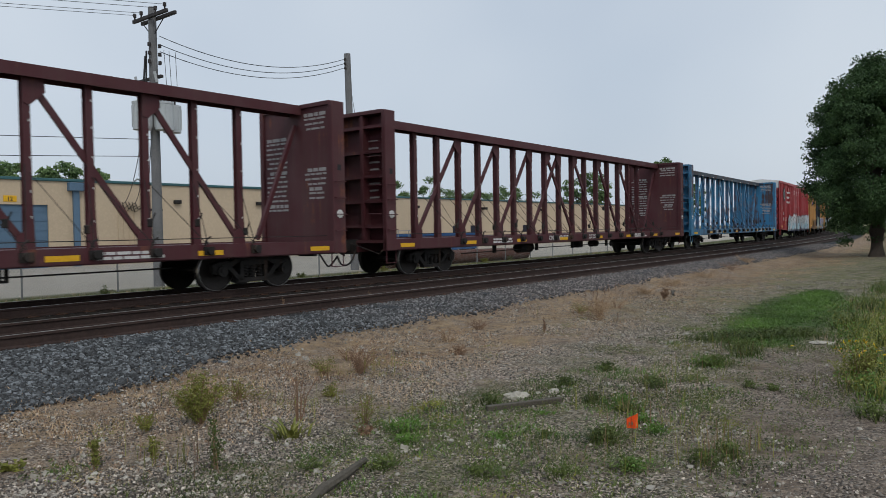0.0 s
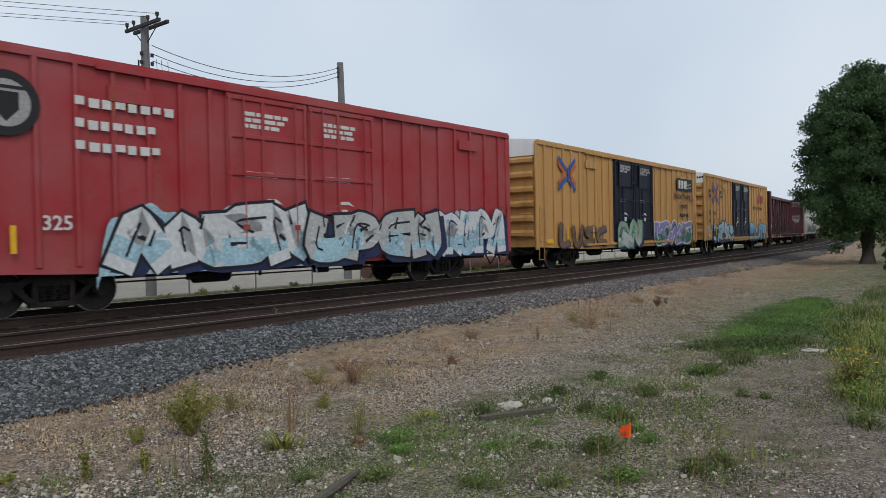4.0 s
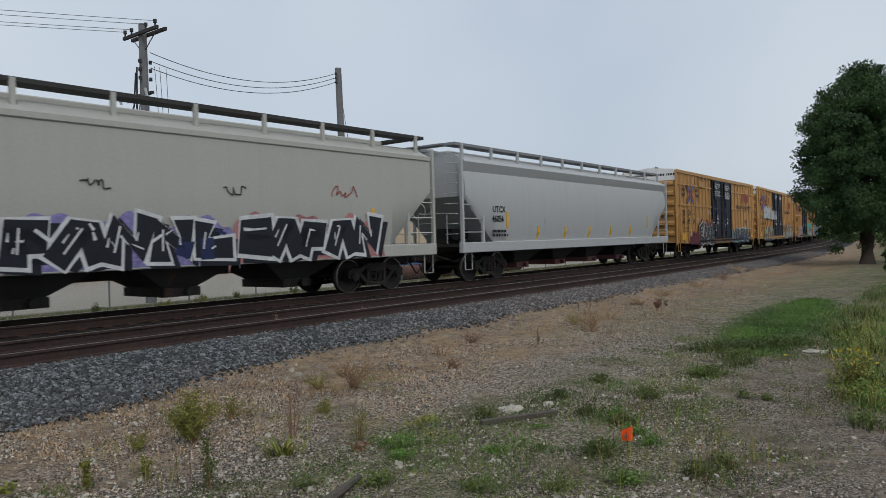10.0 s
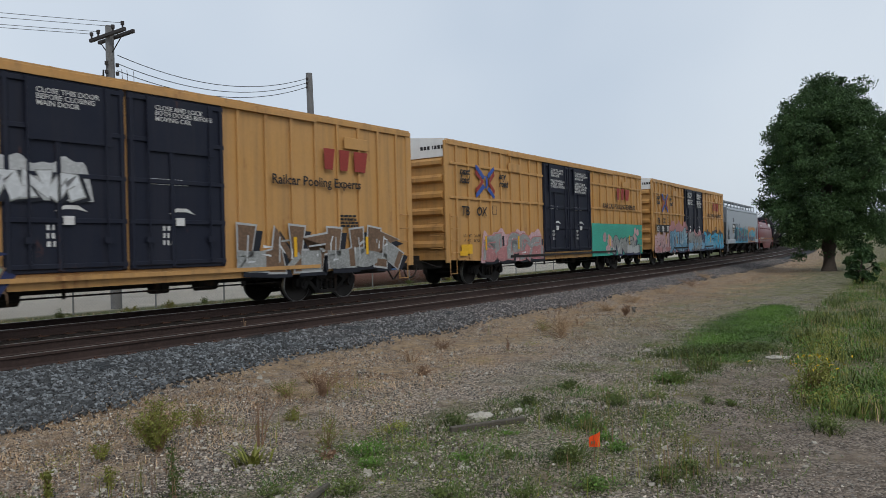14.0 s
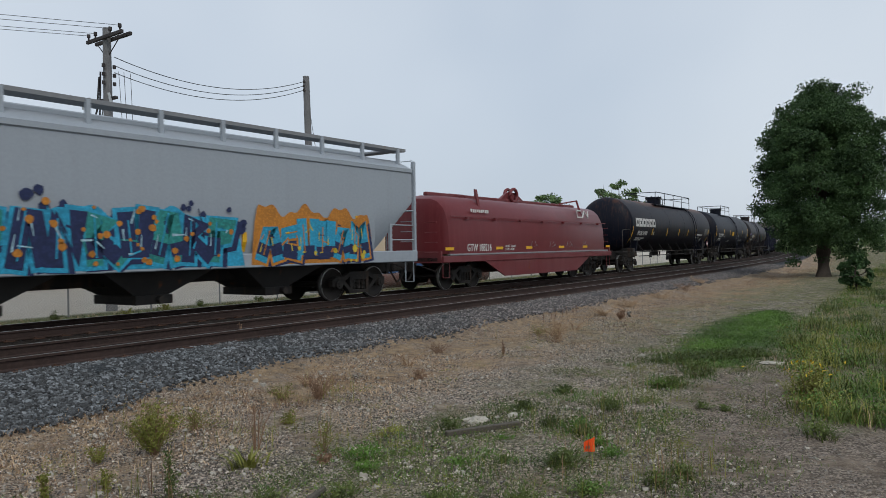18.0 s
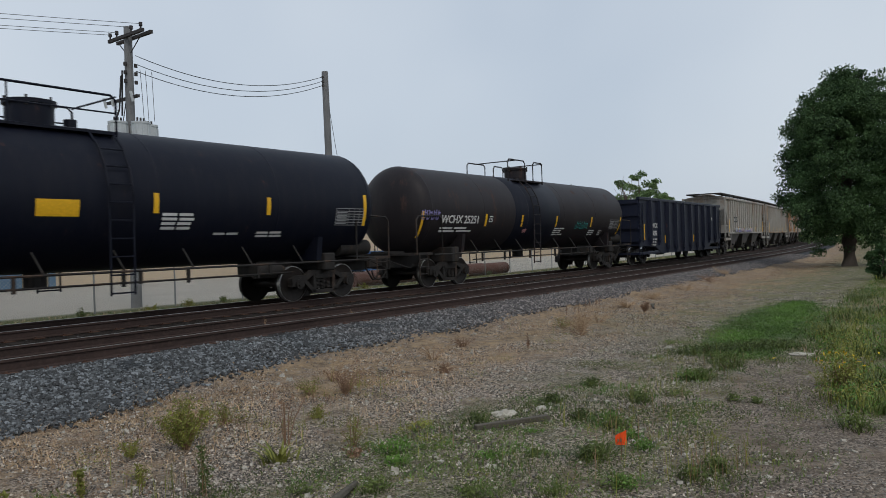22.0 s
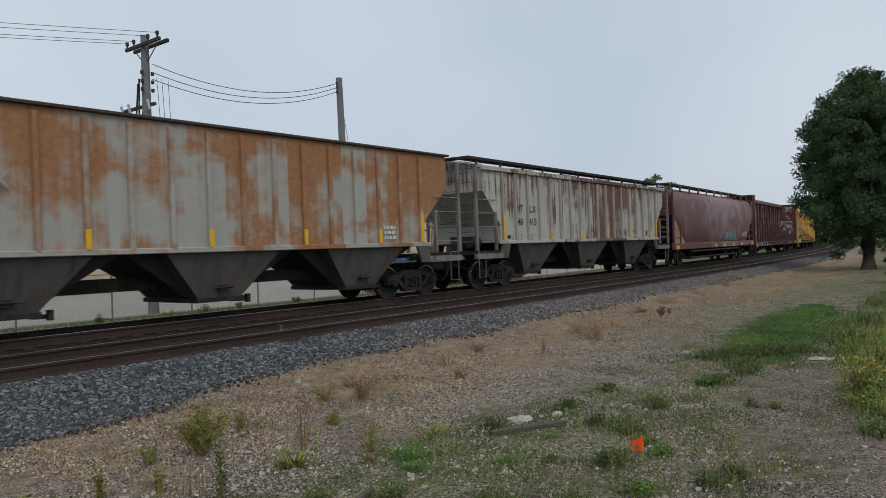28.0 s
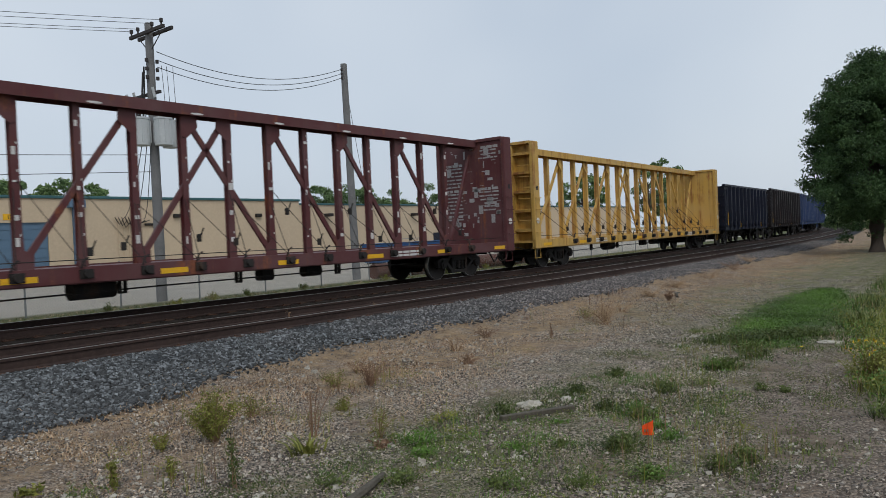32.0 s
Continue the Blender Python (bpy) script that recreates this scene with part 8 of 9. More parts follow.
k, LEAFY = 0, []
for x, y, h, s, n, mat in [
    (9.36, 3.2, 0.2, 0.3, 220, LUSH), (8.3, 2.98, 0.14, 0.2, 120, GRASS), (10.4, 3.05, 0.2, 0.22, 160, GRASS), (8.06, 3.4, 0.14, 0.16, 120, GRASS), (5.59, 2.73, 0.26, 0.16, 260, GRASS), (4.83, 4.32, 0.24, 0.2, 240, LUSH), (5.05, 2.26, 0.16, 0.16, 140, LUSH), (6.7, 3.13, 0.24, 0.16, 160, LUSH), (8.9, 1.32, 0.3, 0.3, 260, OLIVE), (9.6, 1.55, 0.4, 0.3, 300, OLIVE),
    (4.56, 4.07, 0.16, 0.1, 150, LUSH), (3.96, 3.78, 0.2, 0.13, 170, GRASS), (3.62, 4.2, 0.16, 0.12, 130, GRASS), (6.12, 4.31, 0.22, 0.16, 170, GRASS), (8.36, 4.12, 0.2, 0.15, 170, GRASS),
    (7.3, 4.09, 0.18, 0.12, 140, GRASS), (6.75, 3.47, 0.2, 0.14, 150, GRASS), (6.56, 3.0, 0.24, 0.13, 130, GRASS), (5.49, 2.76, 0.22, 0.1, 220, GRASS), (5.37, 3.21, 0.12, 0.08, 90, GRASS),
    (5.49, 1.92, 0.18, 0.13, 170, GRASS), (5.78, 1.82, 0.2, 0.12, 170, GRASS), (7.75, 3.23, 0.2, 0.15, 120, GRASS), (9.29, 3.16, 0.26, 0.2, 190, GRASS), (8.27, 2.37, 0.16, 0.08, 90, GRASS),
    (8.31, 2.15, 0.14, 0.08, 90, GRASS), (10.78, 3.16, 0.3, 0.3, 260, GRASS), (9.46, 3.09, 0.24, 0.2, 200, GRASS), (7.6, 1.1, 0.3, 0.18, 260, GRASS), (6.0, 3.6, 0.1, 0.16, 100, LUSH),
    (5.1, 3.5, 0.1, 0.18, 110, LUSH), (4.6, 2.6, 0.15, 0.18, 160, GRASS), (5.0, 2.3, 0.16, 0.16, 160, GRASS), (6.0, 2.5, 0.16, 0.12, 120, LUSH), (6.3, 2.75, 0.18, 0.14, 120, LUSH), (4.3, 3.1, 0.14, 0.14, 140, GRASS)]:
    tuft("grass_tuft", "green grass tuft on the gravel", x, y, h * 0.52, s * 0.45, int(n * 0.4), mat, 100 + k, 1.8, 0.013)
    LEAFY.append((x, y, h, s, n, mat))
    k += 1

# the yellow-green bush and the tall weed before it
def bush(name, label, x, y, height, radius, stems, material, seed, leaf=0.018, per=26):
    rng, rnd = np.random.default_rng(seed), random.Random(seed)
    t = thing(name, label, "plant", pose(x, y, ground_z(x, y) - 0.02))
    ends = []
    for i in range(stems):
        a, q = rnd.uniform(0, math.tau), radius * rnd.uniform(0.1, 1.0) ** 0.7
        hh = height * rnd.uniform(0.5, 1.0) * (1.1 - 0.35 * q / radius)
        pts = [Vector((0.02 * math.cos(a), 0.02 * math.sin(a), 0)), Vector((q * 0.45 * math.cos(a), q * 0.45 * math.sin(a), hh * 0.6)), Vector((q * math.cos(a), q * math.sin(a), hh))]
        ends.append((a, q, hh))
        part("stem", Shape().tube(pts, [0.006, 0.004, 0.002], 4), RUSSET, t)
    # leaves sit along the stems, thicker towards the tips
    n = stems * per
    which = rng.integers(0, stems, n)
    aa, qq, hs = (np.array(ends)[which, k] for k in range(3))
    u = 0.22 + 0.8 * rng.random(n) ** 0.8
    rr = qq * np.where(u < 0.6, 0.75 * u, 0.45 + (u - 0.6) * 1.375)
    p = np.stack([rr * np.cos(aa), rr * np.sin(aa), hs * u], 1) + rng.normal(size=(n, 3)) * np.array([1, 1, 0.7]) * (0.05 * radius + 0.012)
    v, f = leaves(p, leaf, rng)
    part("foliage", raw_mesh("foliage", v, f, material), material, t)
    return t


bush("weed_bush", "yellow-green bushy weed on the gravel", 3.95, 6.15, 0.56, 0.3, 40, OLIVE, 1, 0.014, 80)
bush("weed_stalk", "tall feathery green weed", 3.21, 4.82, 0.55, 0.06, 3, GRASS, 2, 0.016, 90)
bush("weed_stalk", "small yellowish weed on a red stem", 3.06, 5.42, 0.34, 0.05, 3, OLIVE, 3, 0.014, 70)
bush("weed_bush", "small round yellow-green weed", 3.49, 6.32, 0.2, 0.11, 8, OLIVE, 11, 0.012, 60)
bush("weed_stalk", "yellowish weed with a reddish top", 2.66, 5.54, 0.36, 0.05, 3, OLIVE, 12, 0.016, 90)
bush("dry_weed", "thin dry weed with bare stalks", 4.5, 5.38, 0.62, 0.22, 9, RUSSET, 4, 0.008, 16)
bush("dry_weed", "low russet weed among stones", 6.58, 6.66, 0.42, 0.3, 16, RUSSET, 5, 0.012, 60)
bush("weed_bush", "fine olive weed among the stones", 4.77, 4.78, 0.34, 0.16, 9, OLIVE, 6, 0.01, 40)
bush("dry_weed", "upright rust-brown dock stalk", 10.95, 6.56, 0.34, 0.04, 3, RUSSET, 7, 0.02, 24)
bush("dry_weed", "russet dry weed by the ballast", 13.28, 6.71, 0.55, 0.45, 20, DRY, 8, 0.014, 60)
bush("dry_weed", "dark seeded dock weed", 17.6, 7.1, 0.34, 0.2, 10, RUSSET, 9, 0.02, 40)
bush("flowering_weed", "weed with yellow flowers", 9.5, 1.5, 0.45, 0.34, 14, OLIVE, 10, 0.018, 60)
rng = np.random.default_rng(77)
v, f = leaves(np.array([9.5, 1.5, -0.08]) + np.concatenate([rng.normal(size=(34, 2)) * 0.2, rng.uniform(-0.12, 0.06, (34, 1))], 1), 0.026, rng)
tagged(part("flower_heads", raw_mesh("flower_heads", v, f, FLOWER), FLOWER), "small yellow flower heads", "flowers", kind="stuff")
for i, (x, y, hh, rr, mat) in enumerate([(7.1, 7.4, 0.34, 0.3, DRY), (6.3, 7.0, 0.26, 0.22, OLIVE), (12.9, 6.5, 0.36, 0.4, DRY), (14.9, 7.1, 0.36, 0.4, DRY), (13.8, 7.4, 0.3, 0.35, OLIVE), (4.72, 6.6, 0.3, 0.24, OLIVE), (4.4, 6.8, 0.24, 0.2, DRY), (9.2, 7.3, 0.3, 0.3, DRY), (10.6, 7.7, 0.26, 0.3, RUSSET), (8.3, 6.4, 0.2, 0.2, RUSSET), (18.6, 8.0, 0.32, 0.5, DRY), (21.5, 8.4, 0.34, 0.6, DRY), (25.0, 8.6, 0.36, 0.7, DRY), (29.0, 9.0, 0.4, 0.8, RUSSET), (33.0, 9.6, 0.4, 0.9, DRY), (5.4, 5.9, 0.2, 0.16, OLIVE)]):
    bush("dry_weed", "clump of fine dry and yellowing weeds in the straw strip" if mat is not RUSSET else "russet dry weed among the straw", x, y, hh, rr, 12, mat, 300 + i, 0.011 if x < 16 else 0.02, 44)
for i in range(7):
    x, y = 16.2 + i * 0.42 + 0.1 * (i % 2), 8.55 + 0.05 * i
    bush("dry_weed", "dark upright dead stalk at the ballast edge", x, y, 0.3, 0.03, 2, RUSSET, 120 + i, 0.014, 14)
bush("weed_sprig", "pale grass sprig between the rails", 9.35, 11.6, 0.3, 0.1, 5, DRY, 130, 0.01, 12)
bush("weed_sprig", "pale grass sprig between the rails", 11.6, 11.4, 0.26, 0.1, 5, DRY, 131, 0.01, 12)
tuft("rosette", "yellowish flat rosette of leaves", 4.12, 5.03, 0.16, 0.05, 46, OLIVE, 140, 1.4, 0.03)


def scattered(name, label, count, place, height, lean, width, material, seed):
    rng = np.random.default_rng(seed)
    p = place(rng, count)
    z = np.array([ground_z(float(a), float(b)) for a, b in p])[:, None]
    v, f = blades(np.concatenate([p, z - 0.01], 1), height, lean, width, rng)
    return tagged(part(name, raw_mesh(name, v, f, material), material), label, "grass", kind="stuff")


def clustered(rng, n, x0, x1, d0, d1, m, tight):
    """Points gathered in clumps in a strip beside the track, d metres to its near side."""
    cx = x0 + (x1 - x0) * rng.random(m) ** 1.4
    cd = rng.uniform(d0, d1, m)
    i = rng.integers(0, m, n)
    x = cx[i] + rng.normal(0, tight, n)
    d = cd[i] + rng.normal(0, tight, n)
    y = TRACK_Y + np.maximum(x - BEND, 0) ** 2 / (2 * RADIUS) - d
    keep = (y > 0.6) & (x > 1.5) & (d > 1.9)
    return np.stack([x, y], 1)[keep]


scattered("dry_grass", "sparse dry straw-coloured grass", 9000, lambda r, n: clustered(r, n, 3, 60, 2.8, 6.0, 420, 0.16), 0.085, 2.2, 0.007, DRY, 201)
scattered("fallen_straw", "dead flattened straw on the dirt", 24000, lambda r, n: clustered(r, n, 2.4, 60, 2.7, 6.2, 500, 0.22), 0.035, 3.4, 0.009, DRY, 211)
scattered("russet_grass", "reddish dry weeds beside the ballast", 7000, lambda r, n: clustered(r, n, 3, 60, 2.6, 5.2, 300, 0.16), 0.07, 2.0, 0.009, RUSSET, 202)
scattered("short_grass", "thin short green grass among the gravel", 16000, lambda r, n: clustered(r, n, 2.5, 20, 6.6, 10.4, 260, 0.13), 0.055, 1.8, 0.008, GRASS, 203)
scattered("short_grass", "fresh green sprigs among the gravel", 5000, lambda r, n: clustered(r, n, 3.4, 20, 6.8, 9.2, 90, 0.11), 0.06, 1.8, 0.009, LUSH, 213)


STALKS = [(5.5, 1.9, 0.22), (5.9, 1.85, 0.2), (6.7, 3.1, 0.3), (6.2, 2.5, 0.25), (5.2, 2.6, 0.3), (4.6, 6.6, 0.35), (4.9, 5.6, 0.3), (7.9, 3.2, 0.35), (9.3, 3.2, 0.4), (6.7, 6.7, 0.3), (10.4, 3.2, 0.4), (5.3, 4.6, 0.3), (13.2, 7.0, 0.6), (3.1, 5.2, 0.2), (8.7, 1.6, 0.3)]


def stalk_points(rng, n):
    p = np.array(STALKS)[rng.integers(0, len(STALKS), n)]
    return p[:, :2] + rng.normal(size=(n, 2)) * p[:, 2:]


scattered("seed_stalks", "thin tall seeding stalks among the gravel", 420, stalk_points, 0.34, 0.45, 0.005, OLIVE, 251)
scattered("seed_stalks", "thin dry stalks among the weeds", 300, stalk_points, 0.3, 0.6, 0.005, RUSSET, 252)


def green_patch(rng, n):
    x = rng.uniform(11.2, 21.2, n)
    y = 3.7 + (x - 15.8) * 0.1 + rng.normal(0, 0.42, n) * np.clip(1 - ((x - 15.8) / 5.8) ** 2, 0.1, 1) ** 0.5
    return np.stack([x, y], 1)


scattered("grass_patch", "uneven patch of bright green grass", 8000, green_patch, 0.05, 1.9, 0.013, LUSH, 204)


def patch_front(rng, n):
    x = 11.2 + 1.6 * rng.random(n) ** 0.8
    return np.stack([x, 4.1 - (x - 11.0) * 0.75 + rng.normal(0, 0.16, n) + rng.normal(0, 0.2, n) * (rng.random(n) < 0.4)], 1)


scattered("grass_edge", "darker taller grass edging the patch", 1500, patch_front, 0.11, 1.6, 0.014, GRASS, 214)


def field_edge(x):
    """The y at which the weedy field begins."""
    return np.minimum(-0.95 + 0.26 * x, 2.1 + 0.05 * x)


def field(rng, n, m=420, tight=0.22):
    cx = 8.4 + 55 * rng.random(m) ** 1.9
    cy = field_edge(cx) - rng.random(m) ** 1.3 * (1.2 + cx * 0.16)
    i = rng.integers(0, m, n)
    return np.stack([cx[i] + rng.normal(0, tight, n) * (0.6 + cx[i] * 0.05), cy[i] + rng.normal(0, tight, n)], 1)


scattered("field_grass", "uneven tall green field grass", 13000, lambda r, n: field(r, n, 260, 0.17), 0.14, 1.6, 0.011, GRASS, 205)
scattered("field_grass", "paler seeding field grass", 3500, lambda r, n: field(r, n, 120, 0.14), 0.3, 0.9, 0.008, OLIVE, 206)
scattered("field_grass", "tall dark green weeds in the field", 6000, lambda r, n: field(r, n, 90, 0.13), 0.26, 1.2, 0.013, GRASS, 227)
scattered("field_grass", "straw-coloured dead stems in the field", 2000, lambda r, n: field(r, n, 130, 0.16), 0.2, 1.2, 0.006, DRY, 226)
scattered("field_grass", "low bright weeds in the field", 7000, lambda r, n: field(r, n, 120, 0.13), 0.11, 1.6, 0.014, LUSH, 216)


def low_leaves(name, label, count, place, size, height, material, seed):
    """Small leaves lying close to the ground in clumps."""
    rng = np.random.default_rng(seed)
    p = place(rng, count)
    z = np.array([ground_z(float(a), float(b)) for a, b in p])[:, None] + rng.uniform(0.0, height, (len(p), 1))
    v, f = leaves(np.concatenate([p, z], 1), size, rng)
    return tagged(part(name, raw_mesh(name, v, f, material), material), label, "weeds", kind="stuff")


PATCHES = [(4.59, 4.11, 0.22), (4.2, 4.06, 0.28), (3.9, 4.2, 0.24), (4.05, 3.75, 0.2), (5.1, 4.13, 0.2), (5.55, 4.04, 0.24), (5.28, 4.47, 0.2), (5.9, 4.15, 0.14), (5.76, 3.7, 0.22), (5.3, 3.5, 0.2), (4.5, 3.12, 0.2), (5.0, 2.65, 0.26), (5.4, 2.75, 0.2), (6.7, 3.42, 0.2), (6.65, 3.03, 0.24), (7.3, 4.09, 0.16), (7.86, 3.27, 0.2), (7.4, 2.7, 0.26), (8.35, 4.09, 0.2), (9.5, 3.1, 0.26), (2.5, 5.75, 0.18), (4.7, 4.6, 0.16)]


def near_patches(rng, n):
    """Gathered round the weedy spots in the gravel."""
    i = rng.integers(0, len(PATCHES), n)
    p = np.array(PATCHES)[i]
    return p[:, :2] + rng.normal(size=(n, 2)) * p[:, 2:] * np.array([0.85, 0.55])


scattered("short_grass", "low bright green weeds in patches", 1300, near_patches, 0.05, 1.9, 0.01, LUSH, 241)
low_leaves("creeping_weed", "broad low leaves in weedy patches", 2000, near_patches, 0.014, 0.05, GRASS, 242)
low_leaves("creeping_weed", "low creeping green weeds among gravel", 16000, lambda r, n: clustered(r, n, 3.0, 16, 6.6, 10.0, 200, 0.14), 0.011, 0.05, GRASS, 231)
low_leaves("creeping_weed", "pale yellowish creeping weeds on the dirt", 7000, lambda r, n: clustered(r, n, 2.4, 14, 4.6, 10.0, 110, 0.11), 0.01, 0.05, OLIVE, 232)
low_leaves("leaf_litter", "dead reddish leaves and stems on dirt", 8000, lambda r, n: clustered(r, n, 2.4, 26, 2.9, 6.4, 420, 0.2), 0.011, 0.02, RUSSET, 233)
low_leaves("creeping_weed", "broad bright leaves in the weedy field", 17000, lambda r, n: field(r, n, 120, 0.14), 0.02, 0.2, LUSH, 234)
low_leaves("creeping_weed", "yellowish leafy weeds in the field", 9000, lambda r, n: field(r, n, 110, 0.14), 0.018, 0.26, OLIVE, 235)
low_leaves("creeping_weed", "broad leaves in the bright grass patch", 9000, green_patch, 0.019, 0.06, LUSH, 243)
low_leaves("creeping_weed", "dark leafy weeds edging the grass patch", 2600, patch_front, 0.017, 0.13, GRASS, 244)
low_leaves("creeping_weed", "pale olive clump of dying weeds", 240, lambda r, n: np.array([[5.6, 4.7]]) + r.normal(size=(n, 2)) * np.array([[0.13, 0.05]]), 0.014, 0.06, OLIVE, 245)
for i, (x, y, h, s, n, mat) in enumerate(LEAFY):
    low_leaves("leafy_weed", "low leafy green weed on the gravel", int(n * 1.1), lambda r, m: np.array([[x, y]]) + r.normal(size=(m, 2)) * s * 0.38, 0.0125 + 0.0006 * x, h * 0.5, mat, 400 + i)
bush("weed_stalk", "low weed with red and yellow leaves", 4.55, 4.56, 0.1, 0.14, 8, RUSSET, 15, 0.02, 14)
bush("weed_stalk", "low weed with yellowing leaves", 2.27, 6.09, 0.1, 0.12, 8, OLIVE, 16, 0.03, 12)


def far_verge(rng, n):
    x = rng.uniform(4, 70, n)
    y = TRAIN_Y + np.maximum(x - BEND, 0) ** 2 / (2 * RADIUS) + rng.uniform(3.0, 8.2, n)
    return np.stack([x, y], 1)


scattered("verge_grass", "rough green grass along the fence", 16000, far_verge, 0.09, 1.6, 0.02, GRASS, 207)
scattered("verge_grass", "straw grass along the fence", 8000, far_verge, 0.1, 1.6, 0.018, DRY, 208)
for i, (x, y) in enumerate([(11.0, 22.2), (14.8, 22.4), (16.4, 22.6), (12.8, 21.4), (19.3, 22.9), (24.0, 22.8), (29, 23.2), (33, 23.6), (36, 24)]):
    bush("verge_weed", "leafy weed by the fence", x, y, 0.36, 0.26, 10, OLIVE if i % 2 else GRASS, 220 + i, 0.022, 50)

# ---------------------------------------------------------------- stones and litter in the foreground


def gravel_material():
    m, t, b = nodes_of("mixed_gravel", 0.9)
    geo = t.nodes.new("ShaderNodeNewGeometry")
    r = math_of(t, "POWER", geo.outputs["Random Per Island"], 2.2)
    c = blend(t, r, (0.05, 0.042, 0.036), (0.82, 0.72, 0.6))
    t.links.new(blend(t, noise_of(t, object_vec(t), 60, 3), c, blend(t, 0.35, c, (0.25, 0.23, 0.21))), b.inputs["Base Color"])
    return m


def plain_points(rng, n):
    x = 1.9 + 24 * rng.random(n) ** 1.9
    d = 2.5 + 8.3 * rng.random(n) ** 0.85
    y = TRACK_Y + np.maximum(x - BEND, 0) ** 2 / (2 * RADIUS) - d
    grassy = ((x > 8.0) & (y < field_edge(x) - 0.05)) | (((x - 16) / 5.6) ** 2 + ((y - 3.75 - (x - 16) * 0.1) / 0.95) ** 2 < rng.uniform(0.6, 1.2, n))
    keep = (y > 0.7) & (noise_field(x, y) > 0.9 * rng.random(n) - 0.9) & (~grassy | (rng.random(n) < 0.08)) & ((x > 12) | (y > field_edge(x) + 1.4) | (rng.random(n) < 0.4))
    x, y = x[keep], y[keep]
    return np.stack([x, y, np.array([ground_z(float(a), float(b)) for a, b in zip(x, y)]) + 0.006], 1)


def noise_field(x, y):
    return np.sin(x * 1.3 + 0.7 * y) * np.cos(y * 1.7 - 0.4 * x) + 0.4 * np.sin(x * 3.1 - y * 2.2)


GRAVEL = gravel_material()
scatter_stones("gravel", "loose grey and tan gravel", 125000, plain_points, (0.006, 0.019), GRAVEL, 31, 0.7)
PALE = plain("pale_limestone", (0.42, 0.39, 0.33), 0.9, 0, 0.3, 12, 0.6)
scatter_stones("pale_stones", "pale limestone pebbles scattered on the dirt", 2600, plain_points, (0.014, 0.034), PALE, 32, 0.6, True)


def stone(label, x, y, r, seed, material):
    bm = bmesh.new()
    bmesh.ops.create_icosphere(bm, subdivisions=2, radius=1)
    for q in bm.faces:
        q.smooth = False
    rnd = random.Random(seed)
    off = Vector((rnd.uniform(0, 9), rnd.uniform(0, 9), 0))
    for q in bm.verts:
        q.co = q.co * (1 + 0.75 * noise.noise(q.co * 2.1 + off))
        q.co = Vector((q.co.x * r[0], q.co.y * r[1], q.co.z * r[2]))
    me = bpy.data.meshes.new("rock")
    bm.to_mesh(me)
    bm.free()
    me.materials.append(material)
    ob = tagged(new("rock", me), label, "rock")
    ob.matrix_basis = pose(x, y, ground_z(x, y) + r[2] * 0.4, 0, 0, rnd.uniform(0, 180))


OLD_WOOD = plain("weathered_grey_wood", (0.1, 0.088, 0.07), 0.9, 0, 0.45, 14, 0.6)
stone("flat pale rock beside the plank", 6.45, 4.2, (0.13, 0.09, 0.05), 1, PALE)
stone("small flat pale rock", 6.9, 4.02, (0.09, 0.06, 0.03), 2, PALE)
stone("pale tan rock at the ballast edge", 6.78, 7.95, (0.06, 0.05, 0.04), 3, PALE)
stone("pale tan rock at the ballast edge", 6.95, 8.3, (0.05, 0.04, 0.04), 4, PALE)
stone("white stone lump among grass", 4.32, 3.88, (0.035, 0.02, 0.055), 5, PALE)
stone("pale rock on the dirt", 11.73, 4.36, (0.075, 0.05, 0.035), 6, PALE)
stone("pale flat rock by the field", 11.9, 2.4, (0.16, 0.1, 0.03), 7, PALE)
stone("mossy low stone on dirt", 5.6, 4.7, (0.07, 0.05, 0.025), 8, OLD_WOOD)
plank = part("plank", Shape().soft_box(-0.42, 0.42, -0.03, 0.03, 0, 0.055, 0.006), OLD_WOOD)
plank.matrix_basis = pose(6.18, 3.93, ground_z(6.3, 3.9) + 0.0, 0, 0, -29)
tagged(plank, "weathered grey plank lying on the grass", "plank")
stick = part("stick", Shape().tube([(-0.48, 0, 0.02), (-0.2, 0.03, 0.035), (0.1, 0.0, 0.045), (0.48, 0.02, 0.03)], [0.03, 0.036, 0.034, 0.024], 8), OLD_WOOD)
stick.matrix_basis = pose(3.52, 3.77, ground_z(3.52, 3.77), 0, 0, 20.7)
tagged(stick, "broken grey stick in the grass", "stick")
log = part("branch", Shape().tube([(-0.6, 0, 0.02), (0, 0.05, 0.05), (0.6, 0, 0.03)], [0.03, 0.04, 0.02], 7), OLD_WOOD)
log.matrix_basis = pose(19.0, 7.4, ground_z(19.0, 7.4), 0, 0, 20)
tagged(log, "fallen bare branch on the dirt", "branch")

